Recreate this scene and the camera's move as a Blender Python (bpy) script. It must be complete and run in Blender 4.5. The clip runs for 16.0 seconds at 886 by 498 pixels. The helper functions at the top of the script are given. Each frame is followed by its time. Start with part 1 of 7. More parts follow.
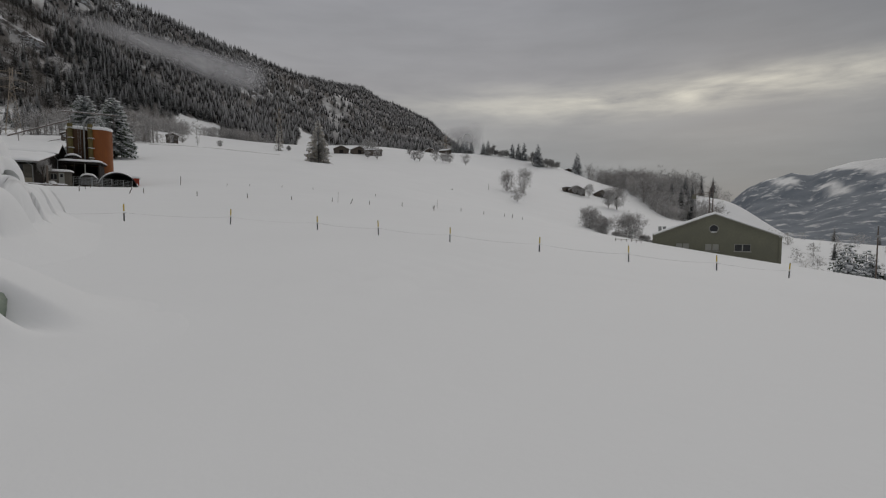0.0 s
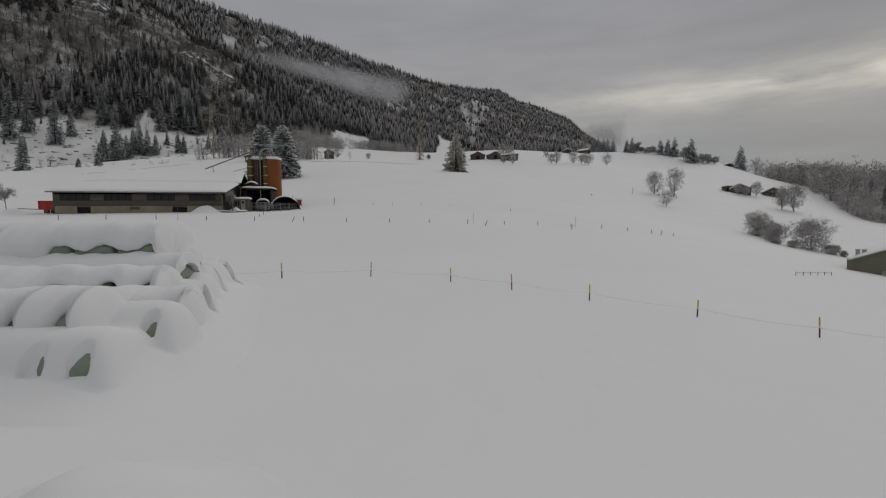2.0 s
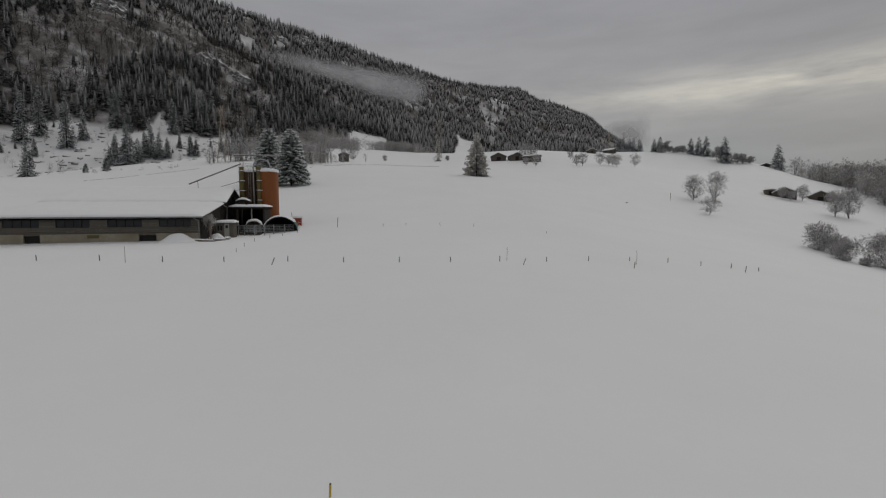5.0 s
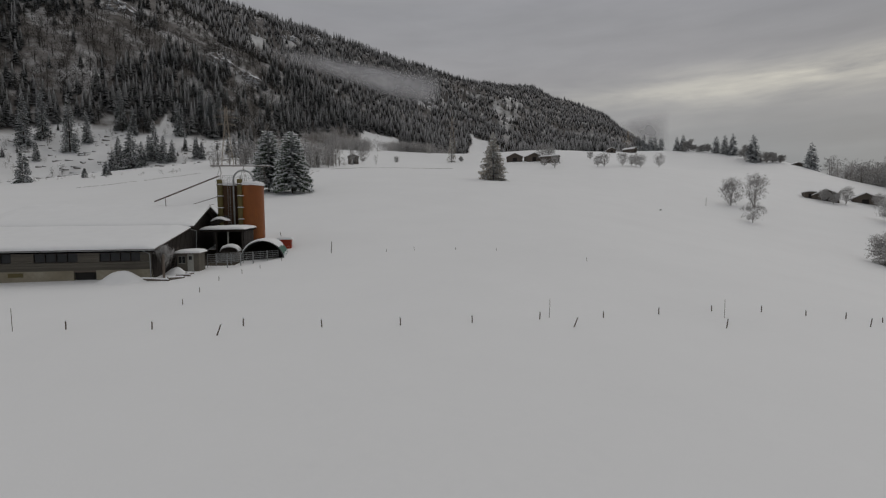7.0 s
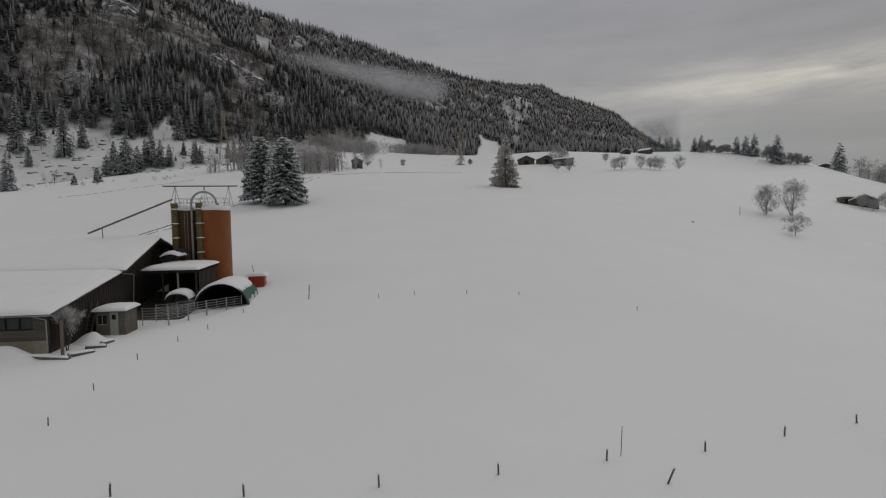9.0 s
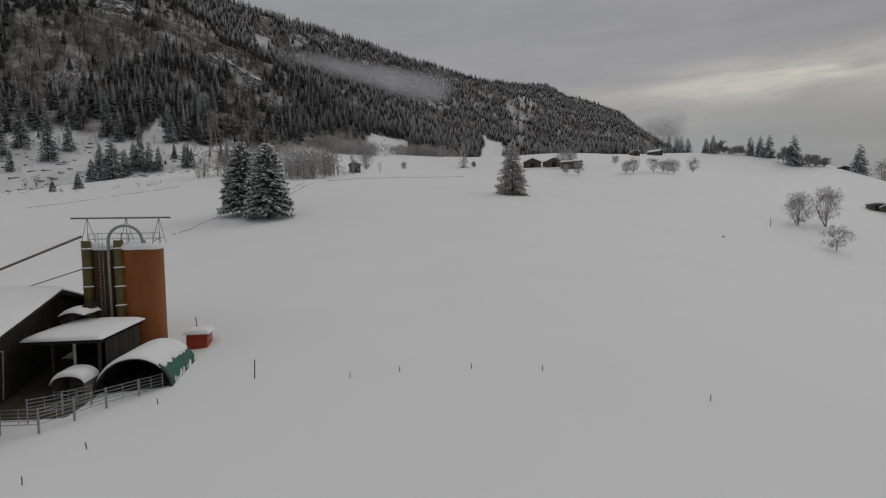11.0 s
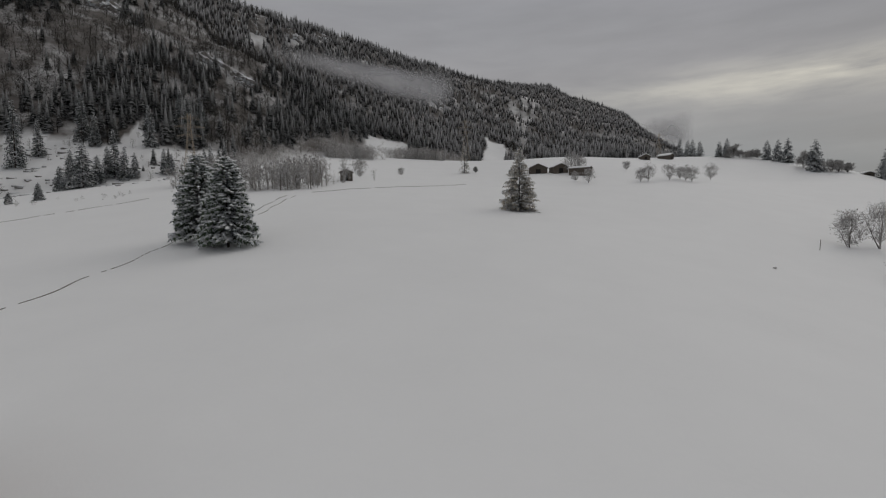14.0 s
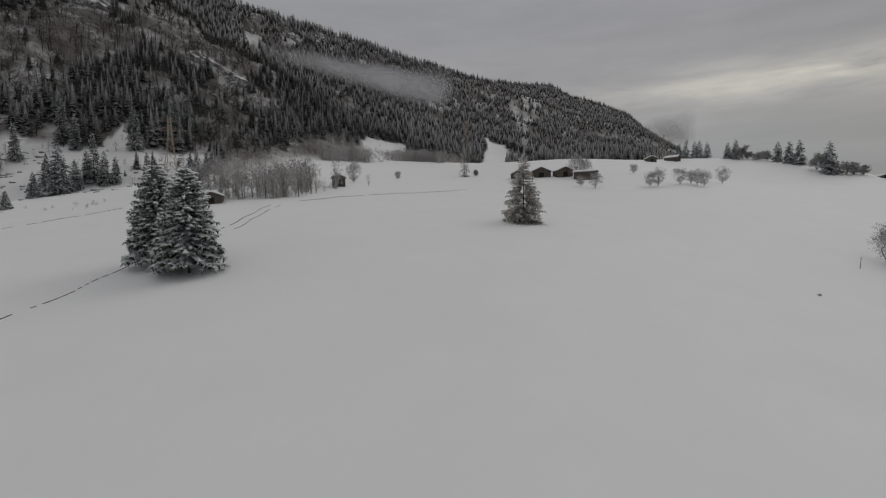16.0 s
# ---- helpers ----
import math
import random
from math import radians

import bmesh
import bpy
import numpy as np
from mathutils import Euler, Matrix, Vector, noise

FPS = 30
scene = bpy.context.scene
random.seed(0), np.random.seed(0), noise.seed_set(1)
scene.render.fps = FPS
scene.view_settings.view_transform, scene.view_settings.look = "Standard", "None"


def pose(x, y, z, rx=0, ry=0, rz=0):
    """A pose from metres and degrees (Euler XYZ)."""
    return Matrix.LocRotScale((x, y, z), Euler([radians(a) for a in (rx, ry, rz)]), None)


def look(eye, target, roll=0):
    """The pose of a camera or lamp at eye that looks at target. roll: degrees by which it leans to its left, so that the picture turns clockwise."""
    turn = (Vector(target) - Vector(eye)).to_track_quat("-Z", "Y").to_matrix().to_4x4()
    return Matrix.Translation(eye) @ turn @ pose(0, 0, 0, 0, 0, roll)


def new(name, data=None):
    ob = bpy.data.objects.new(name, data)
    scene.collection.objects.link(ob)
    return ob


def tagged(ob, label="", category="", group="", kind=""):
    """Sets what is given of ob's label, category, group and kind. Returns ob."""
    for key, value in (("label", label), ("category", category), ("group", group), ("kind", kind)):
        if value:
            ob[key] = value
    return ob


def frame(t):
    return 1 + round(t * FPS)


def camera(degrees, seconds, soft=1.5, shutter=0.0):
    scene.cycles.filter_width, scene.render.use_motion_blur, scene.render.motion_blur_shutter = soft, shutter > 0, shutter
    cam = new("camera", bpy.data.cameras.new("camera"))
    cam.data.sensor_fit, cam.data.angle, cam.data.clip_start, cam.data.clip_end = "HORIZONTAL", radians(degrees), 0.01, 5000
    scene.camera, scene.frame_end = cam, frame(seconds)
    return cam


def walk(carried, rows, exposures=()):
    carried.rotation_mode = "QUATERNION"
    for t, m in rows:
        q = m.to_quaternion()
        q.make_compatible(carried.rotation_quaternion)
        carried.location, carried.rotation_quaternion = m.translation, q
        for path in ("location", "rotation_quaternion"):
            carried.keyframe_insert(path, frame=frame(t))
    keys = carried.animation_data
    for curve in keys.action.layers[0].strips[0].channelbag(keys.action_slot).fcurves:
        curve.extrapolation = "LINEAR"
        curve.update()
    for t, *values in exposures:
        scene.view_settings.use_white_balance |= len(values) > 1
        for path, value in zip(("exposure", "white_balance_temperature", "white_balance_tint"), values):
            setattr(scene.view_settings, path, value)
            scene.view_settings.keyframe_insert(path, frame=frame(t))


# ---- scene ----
cam = camera(86.2, 16.0, soft=1.2)
PATH = [
    (0.0, pose(0.00, 0.00, 3.00, 86.61, -0.17, -0.00)),
    (0.5, pose(0.09, -0.05, 3.58, 86.60, -0.06, 1.14)),
    (1.0, pose(0.12, 0.10, 4.34, 86.61, 0.14, 5.60)),
    (1.5, pose(0.18, 0.36, 5.12, 86.74, 0.34, 12.36)),
    (2.0, pose(-0.04, 1.17, 5.98, 86.79, 0.45, 16.27)),
    (2.5, pose(-0.54, 2.70, 6.82, 86.77, 0.47, 17.04)),
    (3.0, pose(-1.23, 4.78, 7.55, 86.75, 0.47, 17.30)),
    (3.5, pose(-2.06, 7.25, 8.32, 86.71, 0.49, 17.58)),
    (4.0, pose(-3.02, 10.04, 8.98, 86.70, 0.46, 17.87)),
    (6.5, pose(-9.31, 27.31, 13.36, 86.57, 0.52, 19.56)),
    (7.0, pose(-10.65, 31.06, 14.31, 86.56, 0.57, 20.05)),
    (7.5, pose(-12.02, 34.76, 15.33, 86.55, 0.62, 20.55)),
    (8.0, pose(-13.36, 38.50, 16.41, 86.55, 0.64, 20.81)),
    (8.5, pose(-14.61, 42.10, 17.55, 86.55, 0.64, 20.96)),
    (9.0, pose(-15.89, 45.74, 18.61, 86.57, 0.67, 21.07)),
    (11.5, pose(-21.92, 63.97, 24.01, 86.53, 0.68, 21.55)),
    (12.0, pose(-23.03, 67.53, 25.13, 86.54, 0.67, 21.60)),
    (12.5, pose(-24.15, 71.03, 26.15, 86.56, 0.66, 21.63)),
    (13.0, pose(-25.35, 74.64, 27.20, 86.56, 0.66, 21.66)),
    (13.5, pose(-26.52, 78.30, 28.31, 86.57, 0.65, 21.68)),
    (14.0, pose(-27.70, 81.84, 29.38, 86.57, 0.63, 21.67)),
    (14.5, pose(-28.81, 85.33, 30.42, 86.54, 0.66, 21.67)),
    (15.0, pose(-29.87, 88.86, 31.49, 86.54, 0.65, 21.71)),
    (15.5, pose(-30.94, 92.48, 32.53, 86.54, 0.65, 21.71)),
    (16.0, pose(-32.01, 96.07, 33.57, 86.54, 0.70, 21.74)),
]
walk(cam, PATH, exposures=[(0.0, -0.04), (16.0, -0.04)])

# ---- light: overcast winter sky, a brighter gap low in the clouds ----
world = bpy.data.worlds.new("overcast_sky")
scene.world = world
world.use_nodes = True
wn, wl = world.node_tree.nodes, world.node_tree.links
wn.clear()


def wnode(kind, **inputs):
    n = wn.new(kind)
    for key, value in inputs.items():
        n.inputs[key].default_value = value
    return n


def wmath(op, a, b=None):
    n = wn.new("ShaderNodeMath")
    n.operation = op
    for i, v in enumerate((a, b)):
        if v is None:
            continue
        if isinstance(v, (int, float)):
            n.inputs[i].default_value = v
        else:
            wl.new(v, n.inputs[i])
    return n.outputs[0]


def wmix(fac, a, b):
    n = wn.new("ShaderNodeMix")
    n.data_type = "RGBA"
    for sock, v in ((n.inputs[0], fac), (n.inputs[6], a), (n.inputs[7], b)):
        if isinstance(v, (int, float)):
            sock.default_value = v
        elif isinstance(v, tuple):
            sock.default_value = (*v, 1)
        else:
            wl.new(v, sock)
    return n.outputs[2]


SUN_AZ, SUN_EL = 32.0, 16.0   # degrees to the right of the y axis, and up
coord = wn.new("ShaderNodeTexCoord")
sep = wn.new("ShaderNodeSeparateXYZ")
wl.new(coord.outputs["Generated"], sep.inputs[0])
sky = wn.new("ShaderNodeTexSky")
sky.sky_type = "NISHITA"
sky.sun_disc = False
sky.sun_elevation, sky.sun_rotation = radians(SUN_EL), radians(SUN_AZ)
sky_dim = wn.new("ShaderNodeVectorMath")
sky_dim.operation = "SCALE"
wl.new(sky.outputs[0], sky_dim.inputs[0])
sky_dim.inputs["Scale"].default_value = 0.1
stretch = wn.new("ShaderNodeMapping")
stretch.inputs["Scale"].default_value = (1.0, 1.0, 5.5)
stretch.inputs["Rotation"].default_value = (0.05, 0.03, 0.0)
wl.new(coord.outputs["Generated"], stretch.inputs[0])
cloud_big = wnode("ShaderNodeTexNoise", Scale=1.7, Detail=5.0, Roughness=0.5, Distortion=0.35)
cloud_fine = wnode("ShaderNodeTexNoise", Scale=5.0, Detail=6.0, Roughness=0.55, Distortion=0.2)
wl.new(stretch.outputs[0], cloud_big.inputs["Vector"])
wl.new(stretch.outputs[0], cloud_fine.inputs["Vector"])
ramp = wn.new("ShaderNodeValToRGB")
wl.new(wmath("ADD", sep.outputs["Z"], wmath("MULTIPLY", wmath("SUBTRACT", cloud_big.outputs["Fac"], 0.5), 0.10)), ramp.inputs[0])
stops = ramp.color_ramp.elements
stops[0].position, stops[0].color = 0.0, (0.25, 0.262, 0.275, 1)
stops[1].position, stops[1].color = 1.0, (0.64, 0.63, 0.62, 1)
for pos, col in ((0.10, (0.31, 0.322, 0.332)), (0.17, (0.385, 0.382, 0.382)), (0.27, (0.38, 0.375, 0.385)), (0.40, (0.35, 0.352, 0.372)), (0.6, (0.46, 0.46, 0.465))):
    e = stops.new(pos)
    e.color = (*col, 1)
# the side of the sky with the gap in the cloud
side = wn.new("ShaderNodeVectorMath")
side.operation = "DOT_PRODUCT"
wl.new(coord.outputs["Generated"], side.inputs[0])
side.inputs[1].default_value = (math.sin(radians(27)), math.cos(radians(27)), 0.0)
band = wmath("SUBTRACT", sep.outputs["Z"], wmath("ADD", 0.232, wmath("MULTIPLY", wmath("SUBTRACT", cloud_big.outputs["Fac"], 0.5), 0.09)))
band = wmath("POWER", 2.718, wmath("MULTIPLY", wmath("MULTIPLY", band, band), -1100.0))
lit = wmath("MULTIPLY", band, wmath("POWER", wmath("MAXIMUM", side.outputs["Value"], 0.0), 9.0))
lit = wmath("MULTIPLY", lit, wmath("MINIMUM", wmath("MAXIMUM", wmath("MULTIPLY", wmath("SUBTRACT", cloud_fine.outputs["Fac"], 0.34), 3.4), 0.0), 1.0))
heavy = wmath("MULTIPLY", wmath("MINIMUM", wmath("MAXIMUM", wmath("MULTIPLY", wmath("SUBTRACT", sep.outputs["X"], 0.12), 1.6), 0.0), 1.0),
              wmath("MINIMUM", wmath("ADD", 0.45, wmath("MAXIMUM", wmath("MULTIPLY", wmath("SUBTRACT", sep.outputs["Z"], 0.20), 4.0), 0.0)), 1.0))
heavy = wmath("MULTIPLY", heavy, wmath("MAXIMUM", side.outputs["Value"], 0.0))
clouds = wmix(wmath("MULTIPLY", heavy, 0.85), ramp.outputs[0], (0.165, 0.18, 0.20))
clouds = wmix(lit, clouds, (0.86, 0.82, 0.70))
mottle = wmath("ADD", 0.85, wmath("MULTIPLY", cloud_fine.outputs["Fac"], 0.3))
shade = wn.new("ShaderNodeVectorMath")
shade.operation = "SCALE"
wl.new(clouds, shade.inputs[0])
wl.new(mottle, shade.inputs["Scale"])
final = wmix(0.985, sky_dim.outputs[0], shade.outputs[0])
bg = wn.new("ShaderNodeBackground")
bg.inputs["Strength"].default_value = 0.86
wl.new(final, bg.inputs[0])
wl.new(bg.outputs[0], wn.new("ShaderNodeOutputWorld").inputs[0])

sun = new("sun", bpy.data.lights.new("sun", "SUN"))
sun.data.energy, sun.data.angle, sun.data.color = 0.5, radians(40), (1.0, 0.95, 0.88)
sun.matrix_world = look((0, 0, 300), (-300 * math.sin(radians(SUN_AZ)), -300 * math.cos(radians(SUN_AZ)), 300 - 300 * math.tan(radians(38))))


# ---- materials ----
def mat(name, base, rough=0.8, second=None, scale=4.0, detail=5.0, contrast=(0.35, 0.65), bump=0.0, bump_scale=20.0,
        metal=0.0, snow=0.0, snow_scale=1.0, snow_at=(0.45, 0.75), random_to=None, random_by="island", stretch=(1, 1, 1), grit=0.8):
    """A node material: base and second colour by noise, snow lying on upward faces (snow: how much), a random tint per piece."""
    m = bpy.data.materials.new(name)
    m.use_nodes = True
    nt, n, l = m.node_tree, m.node_tree.nodes, m.node_tree.links
    b = n["Principled BSDF"]
    b.inputs["Roughness"].default_value = rough
    b.inputs["Metallic"].default_value = metal
    tc = n.new("ShaderNodeTexCoord")
    mp = n.new("ShaderNodeMapping")
    mp.inputs["Scale"].default_value = stretch
    l.new(tc.outputs["Object"], mp.inputs[0])

    def mix(fac, a, c):
        k = n.new("ShaderNodeMix")
        k.data_type = "RGBA"
        for sock, v in ((k.inputs[0], fac), (k.inputs[6], a), (k.inputs[7], c)):
            if isinstance(v, (int, float)):
                sock.default_value = v
            elif isinstance(v, tuple):
                sock.default_value = (*v, 1)
            else:
                l.new(v, sock)
        return k.outputs[2]

    def noise_fac(sc, det, lo, hi):
        t = n.new("ShaderNodeTexNoise")
        t.inputs["Scale"].default_value, t.inputs["Detail"].default_value, t.inputs["Roughness"].default_value = sc, det, 0.6
        l.new(mp.outputs[0], t.inputs["Vector"])
        r = n.new("ShaderNodeMapRange")
        r.inputs["From Min"].default_value, r.inputs["From Max"].default_value = lo, hi
        l.new(t.outputs["Fac"], r.inputs["Value"])
        return r.outputs[0]

    colour = base
    if second:
        colour = mix(noise_fac(scale, detail, *contrast), base, second)
        colour = mix(noise_fac(scale * 9, 3, 0.3, 0.9), colour, tuple(0.5 * (p + q) * grit for p, q in zip(base, second)))
    if random_to:
        if random_by == "island":
            rnd = n.new("ShaderNodeNewGeometry").outputs["Random Per Island"]
        else:
            rnd = n.new("ShaderNodeObjectInfo").outputs["Random"]
        colour = mix(rnd, colour, random_to)
    if snow > 0:
        g = n.new("ShaderNodeNewGeometry")
        sx = n.new("ShaderNodeSeparateXYZ")
        l.new(g.outputs["Normal"], sx.inputs[0])
        up = n.new("ShaderNodeMath")
        up.operation = "ABSOLUTE"
        l.new(sx.outputs["Z"], up.inputs[0])
        mul = n.new("ShaderNodeMath")
        mul.operation = "MULTIPLY_ADD"
        l.new(noise_fac(snow_scale, 4, 0.2, 0.8), mul.inputs[0])
        mul.inputs[1].default_value = 0.7
        l.new(up.outputs[0], mul.inputs[2])
        r = n.new("ShaderNodeMapRange")
        r.inputs["From Min"].default_value, r.inputs["From Max"].default_value = 2 * snow_at[0], 2 * snow_at[1]
        r.inputs["To Max"].default_value = snow
        l.new(mul.outputs[0], r.inputs["Value"])
        colour = mix(r.outputs[0], colour, (0.70, 0.72, 0.75))
    if isinstance(colour, tuple):
        b.inputs["Base Color"].default_value = (*colour, 1)
    else:
        l.new(colour, b.inputs["Base Color"])
    if bump:
        t = n.new("ShaderNodeTexNoise")
        t.inputs["Scale"].default_value, t.inputs["Detail"].default_value = bump_scale, 6
        l.new(mp.outputs[0], t.inputs["Vector"])
        k = n.new("ShaderNodeBump")
        k.inputs["Strength"].default_value, k.inputs["Distance"].default_value = bump, 0.05
        l.new(t.outputs["Fac"], k.inputs["Height"])
        l.new(k.outputs[0], b.inputs["Normal"])
    return m


SNOW = mat("snow", (0.80, 0.808, 0.82), 0.75, (0.765, 0.773, 0.785), 0.6, bump=0.035, bump_scale=2.0, grit=0.99)
HUTWOOD = mat("hut_timber", (0.11, 0.092, 0.074), 0.9, (0.165, 0.142, 0.118), 1.0, stretch=(1, 1, 0.15), bump=0.4, random_to=(0.09, 0.076, 0.064), random_by="object")
FILM = mat("bale_film", (0.20, 0.245, 0.19), 0.35, (0.27, 0.31, 0.255), 2.0, bump=0.6, bump_scale=6.0)
FILM_DARK = mat("bale_film_fold", (0.07, 0.10, 0.075), 0.4, (0.12, 0.15, 0.11), 3.0, bump=0.6, bump_scale=9.0)
INK = mat("black_ink", (0.02, 0.02, 0.02), 0.6)
YELLOW = mat("yellow_plastic", (0.62, 0.44, 0.02), 0.45, (0.5, 0.36, 0.04), 12)
BLACK = mat("black_plastic", (0.02, 0.02, 0.022), 0.5, (0.035, 0.035, 0.035), 9)
WIRE = mat("fence_wire", (0.22, 0.22, 0.22), 0.5, (0.70, 0.70, 0.71), 0.35, contrast=(0.46, 0.56))
POST = mat("weathered_post", (0.11, 0.085, 0.065), 0.9, (0.18, 0.15, 0.13), 6, stretch=(1, 1, 0.2), bump=0.5)
OLDWOOD = mat("dark_larch_boards", (0.026, 0.020, 0.016), 0.9, (0.046, 0.037, 0.030), 1.4, stretch=(1, 1, 0.15), bump=0.4, random_to=(0.020, 0.016, 0.014), random_by="object")
GREYWOOD = mat("grey_boards", (0.125, 0.112, 0.09), 0.9, (0.18, 0.163, 0.135), 1.2, stretch=(0.15, 0.15, 1), bump=0.4, random_to=(0.085, 0.078, 0.064), random_by="object")
RENDER = mat("barn_masonry", (0.36, 0.33, 0.26), 0.95, (0.22, 0.19, 0.13), 0.35, contrast=(0.4, 0.7), bump=0.3)
# near-black: the gloom inside the tunnel and stable doorways put into colour
DARK = mat("dark_interior", (0.014, 0.013, 0.012), 0.95, (0.022, 0.02, 0.018), 1)
GLASS = mat("dark_pane", (0.016, 0.018, 0.02), 0.25, (0.026, 0.028, 0.03), 0.7)
SILO_O = mat("orange_silo_paint", (0.27, 0.078, 0.006), 0.55, (0.20, 0.054, 0.006), 0.5, stretch=(1, 1, 0.25), bump=0.1)
SILO_B = mat("brown_silo_boards", (0.062, 0.032, 0.015), 0.8, (0.09, 0.045, 0.02), 1.2, stretch=(1, 1, 0.1), bump=0.2)
CHUTE = mat("olive_chute", (0.155, 0.122, 0.030), 0.6, (0.085, 0.068, 0.022), 0.8, bump=0.2)
STEEL = mat("galvanised_steel", (0.42, 0.43, 0.43), 0.4, (0.28, 0.29, 0.29), 4, metal=0.7)
RUST = mat("rusty_steel", (0.13, 0.10, 0.085), 0.75, (0.2, 0.17, 0.15), 3)
TARP = mat("green_tarpaulin", (0.008, 0.12, 0.075), 0.5, (0.012, 0.085, 0.06), 1.5, bump=0.4, bump_scale=4)
RED = mat("red_paint", (0.42, 0.05, 0.015), 0.5, (0.30, 0.04, 0.015), 2)
TRAILER = mat("red_trailer_paint", (0.50, 0.035, 0.03), 0.5, (0.36, 0.03, 0.025), 2)
CONCRETE = mat("grey_green_plaster", (0.20, 0.20, 0.145), 0.9, (0.165, 0.165, 0.125), 0.4, bump=0.2)
TRIM = mat("pale_trim", (0.42, 0.42, 0.38), 0.7, (0.36, 0.36, 0.33), 3)
EARTH = mat("bare_earth", (0.05, 0.040, 0.030), 0.95, (0.10, 0.085, 0.065), 0.8, bump=0.6)
BARK = mat("bark", (0.055, 0.042, 0.034), 0.95, (0.09, 0.075, 0.06), 2, stretch=(1, 1, 0.2), bump=0.5, snow=0.5, snow_scale=1.2)
NEEDLE = mat("spruce_needles", (0.042, 0.072, 0.038), 0.8, (0.075, 0.115, 0.065), 0.8, random_to=(0.10, 0.12, 0.08), snow=0.95, snow_scale=0.55, snow_at=(0.44, 0.62))
LARCHN = mat("frosted_larch_twigs", (0.40, 0.33, 0.23), 0.9, (0.56, 0.49, 0.39), 0.8, random_to=(0.76, 0.73, 0.68), snow=0.7, snow_scale=0.8, snow_at=(0.30, 0.55))
TWIG = mat("frosted_twigs", (0.20, 0.18, 0.16), 0.9, (0.32, 0.30, 0.285), 0.5, random_to=(0.46, 0.45, 0.44), snow=0.7, snow_scale=0.7, snow_at=(0.38, 0.66))
PYLON = mat("weathered_pylon_steel", (0.34, 0.28, 0.21), 0.7, (0.42, 0.36, 0.29), 0.6)
FOREST = mat("forest_needles", (0.022, 0.029, 0.031), 0.85, (0.047, 0.055, 0.057), 0.02, random_to=(0.085, 0.091, 0.092), snow=0.8, snow_scale=0.35, snow_at=(0.41, 0.66))


def wood_material(name, dark, light, load=0.5, white=(0.66, 0.665, 0.68), at=(0.75, 1.25), grain=0.30):
    """Needles or twigs of many trees: each tree has its own tone, and snow lies on the flatter boughs."""
    m = bpy.data.materials.new(name)
    m.use_nodes = True
    n, l = m.node_tree.nodes, m.node_tree.links
    b = n["Principled BSDF"]
    b.inputs["Roughness"].default_value = 0.9
    b.inputs["Specular IOR Level"].default_value = 0.15
    tc = n.new("ShaderNodeTexCoord")
    uv = n.new("ShaderNodeSeparateXYZ")
    l.new(tc.outputs["UV"], uv.inputs[0])
    t = n.new("ShaderNodeTexNoise")
    t.inputs["Scale"].default_value, t.inputs["Detail"].default_value, t.inputs["Roughness"].default_value = grain, 5, 0.65
    l.new(tc.outputs["Object"], t.inputs["Vector"])
    up = n.new("ShaderNodeSeparateXYZ")
    l.new(n.new("ShaderNodeNewGeometry").outputs["Normal"], up.inputs[0])

    def calc(op, a, c, d=None):
        k = n.new("ShaderNodeMath")
        k.operation = op
        for i, v in enumerate((a, c, d)):
            if v is None:
                continue
            if isinstance(v, (int, float)):
                k.inputs[i].default_value = v
            else:
                l.new(v, k.inputs[i])
        return k.outputs[0]

    tone = n.new("ShaderNodeMix")
    tone.data_type = "RGBA"
    tone.inputs[6].default_value, tone.inputs[7].default_value = (*dark, 1), (*light, 1)
    l.new(calc("MULTIPLY", uv.outputs["X"], uv.outputs["X"]), tone.inputs[0])
    heap = calc("ADD", calc("MULTIPLY", calc("ABSOLUTE", up.outputs["Z"], 0.0), 1.6), calc("MULTIPLY_ADD", t.outputs["Fac"], 0.9, calc("MULTIPLY", uv.outputs["Y"], load)))
    r = n.new("ShaderNodeMapRange")
    r.inputs["From Min"].default_value, r.inputs["From Max"].default_value = at
    r.inputs["To Max"].default_value = 0.92
    l.new(heap, r.inputs["Value"])
    out = n.new("ShaderNodeMix")
    out.data_type = "RGBA"
    out.inputs[7].default_value = (*white, 1)
    l.new(r.outputs[0], out.inputs[0])
    l.new(tone.outputs[2], out.inputs[6])
    l.new(out.outputs[2], b.inputs["Base Color"])
    return m


SPRUCEWOOD = wood_material("spruce_wood", (0.021, 0.024, 0.023), (0.052, 0.054, 0.050), 0.30, at=(1.62, 2.95), grain=0.5)
# paler and snowier than spruce_wood: haze over the far slope put into colour
FARWOOD = wood_material("far_spruce_wood", (0.024, 0.023, 0.023), (0.066, 0.064, 0.062), 0.35, at=(1.48, 2.80), grain=0.12)
HILLWOOD = wood_material("hillside_twigs", (0.036, 0.033, 0.029), (0.105, 0.098, 0.088), 0.35, at=(1.7, 2.9), grain=0.1)
COPPICE = wood_material("bare_wood_twigs", (0.20, 0.185, 0.17), (0.56, 0.535, 0.51), 0.45, at=(0.95, 2.1), grain=0.2)
FOOTNEEDLE = mat("dark_spruce_needles", (0.020, 0.030, 0.025), 0.85, (0.042, 0.055, 0.045), 0.8, random_to=(0.055, 0.065, 0.055), snow=0.9, snow_scale=0.6, snow_at=(0.45, 0.66))
ROCK = mat("crag_rock", (0.23, 0.215, 0.20), 0.95, (0.12, 0.112, 0.105), 0.12, bump=0.6, bump_scale=0.6, snow=0.95, snow_scale=0.12, snow_at=(0.36, 0.54))


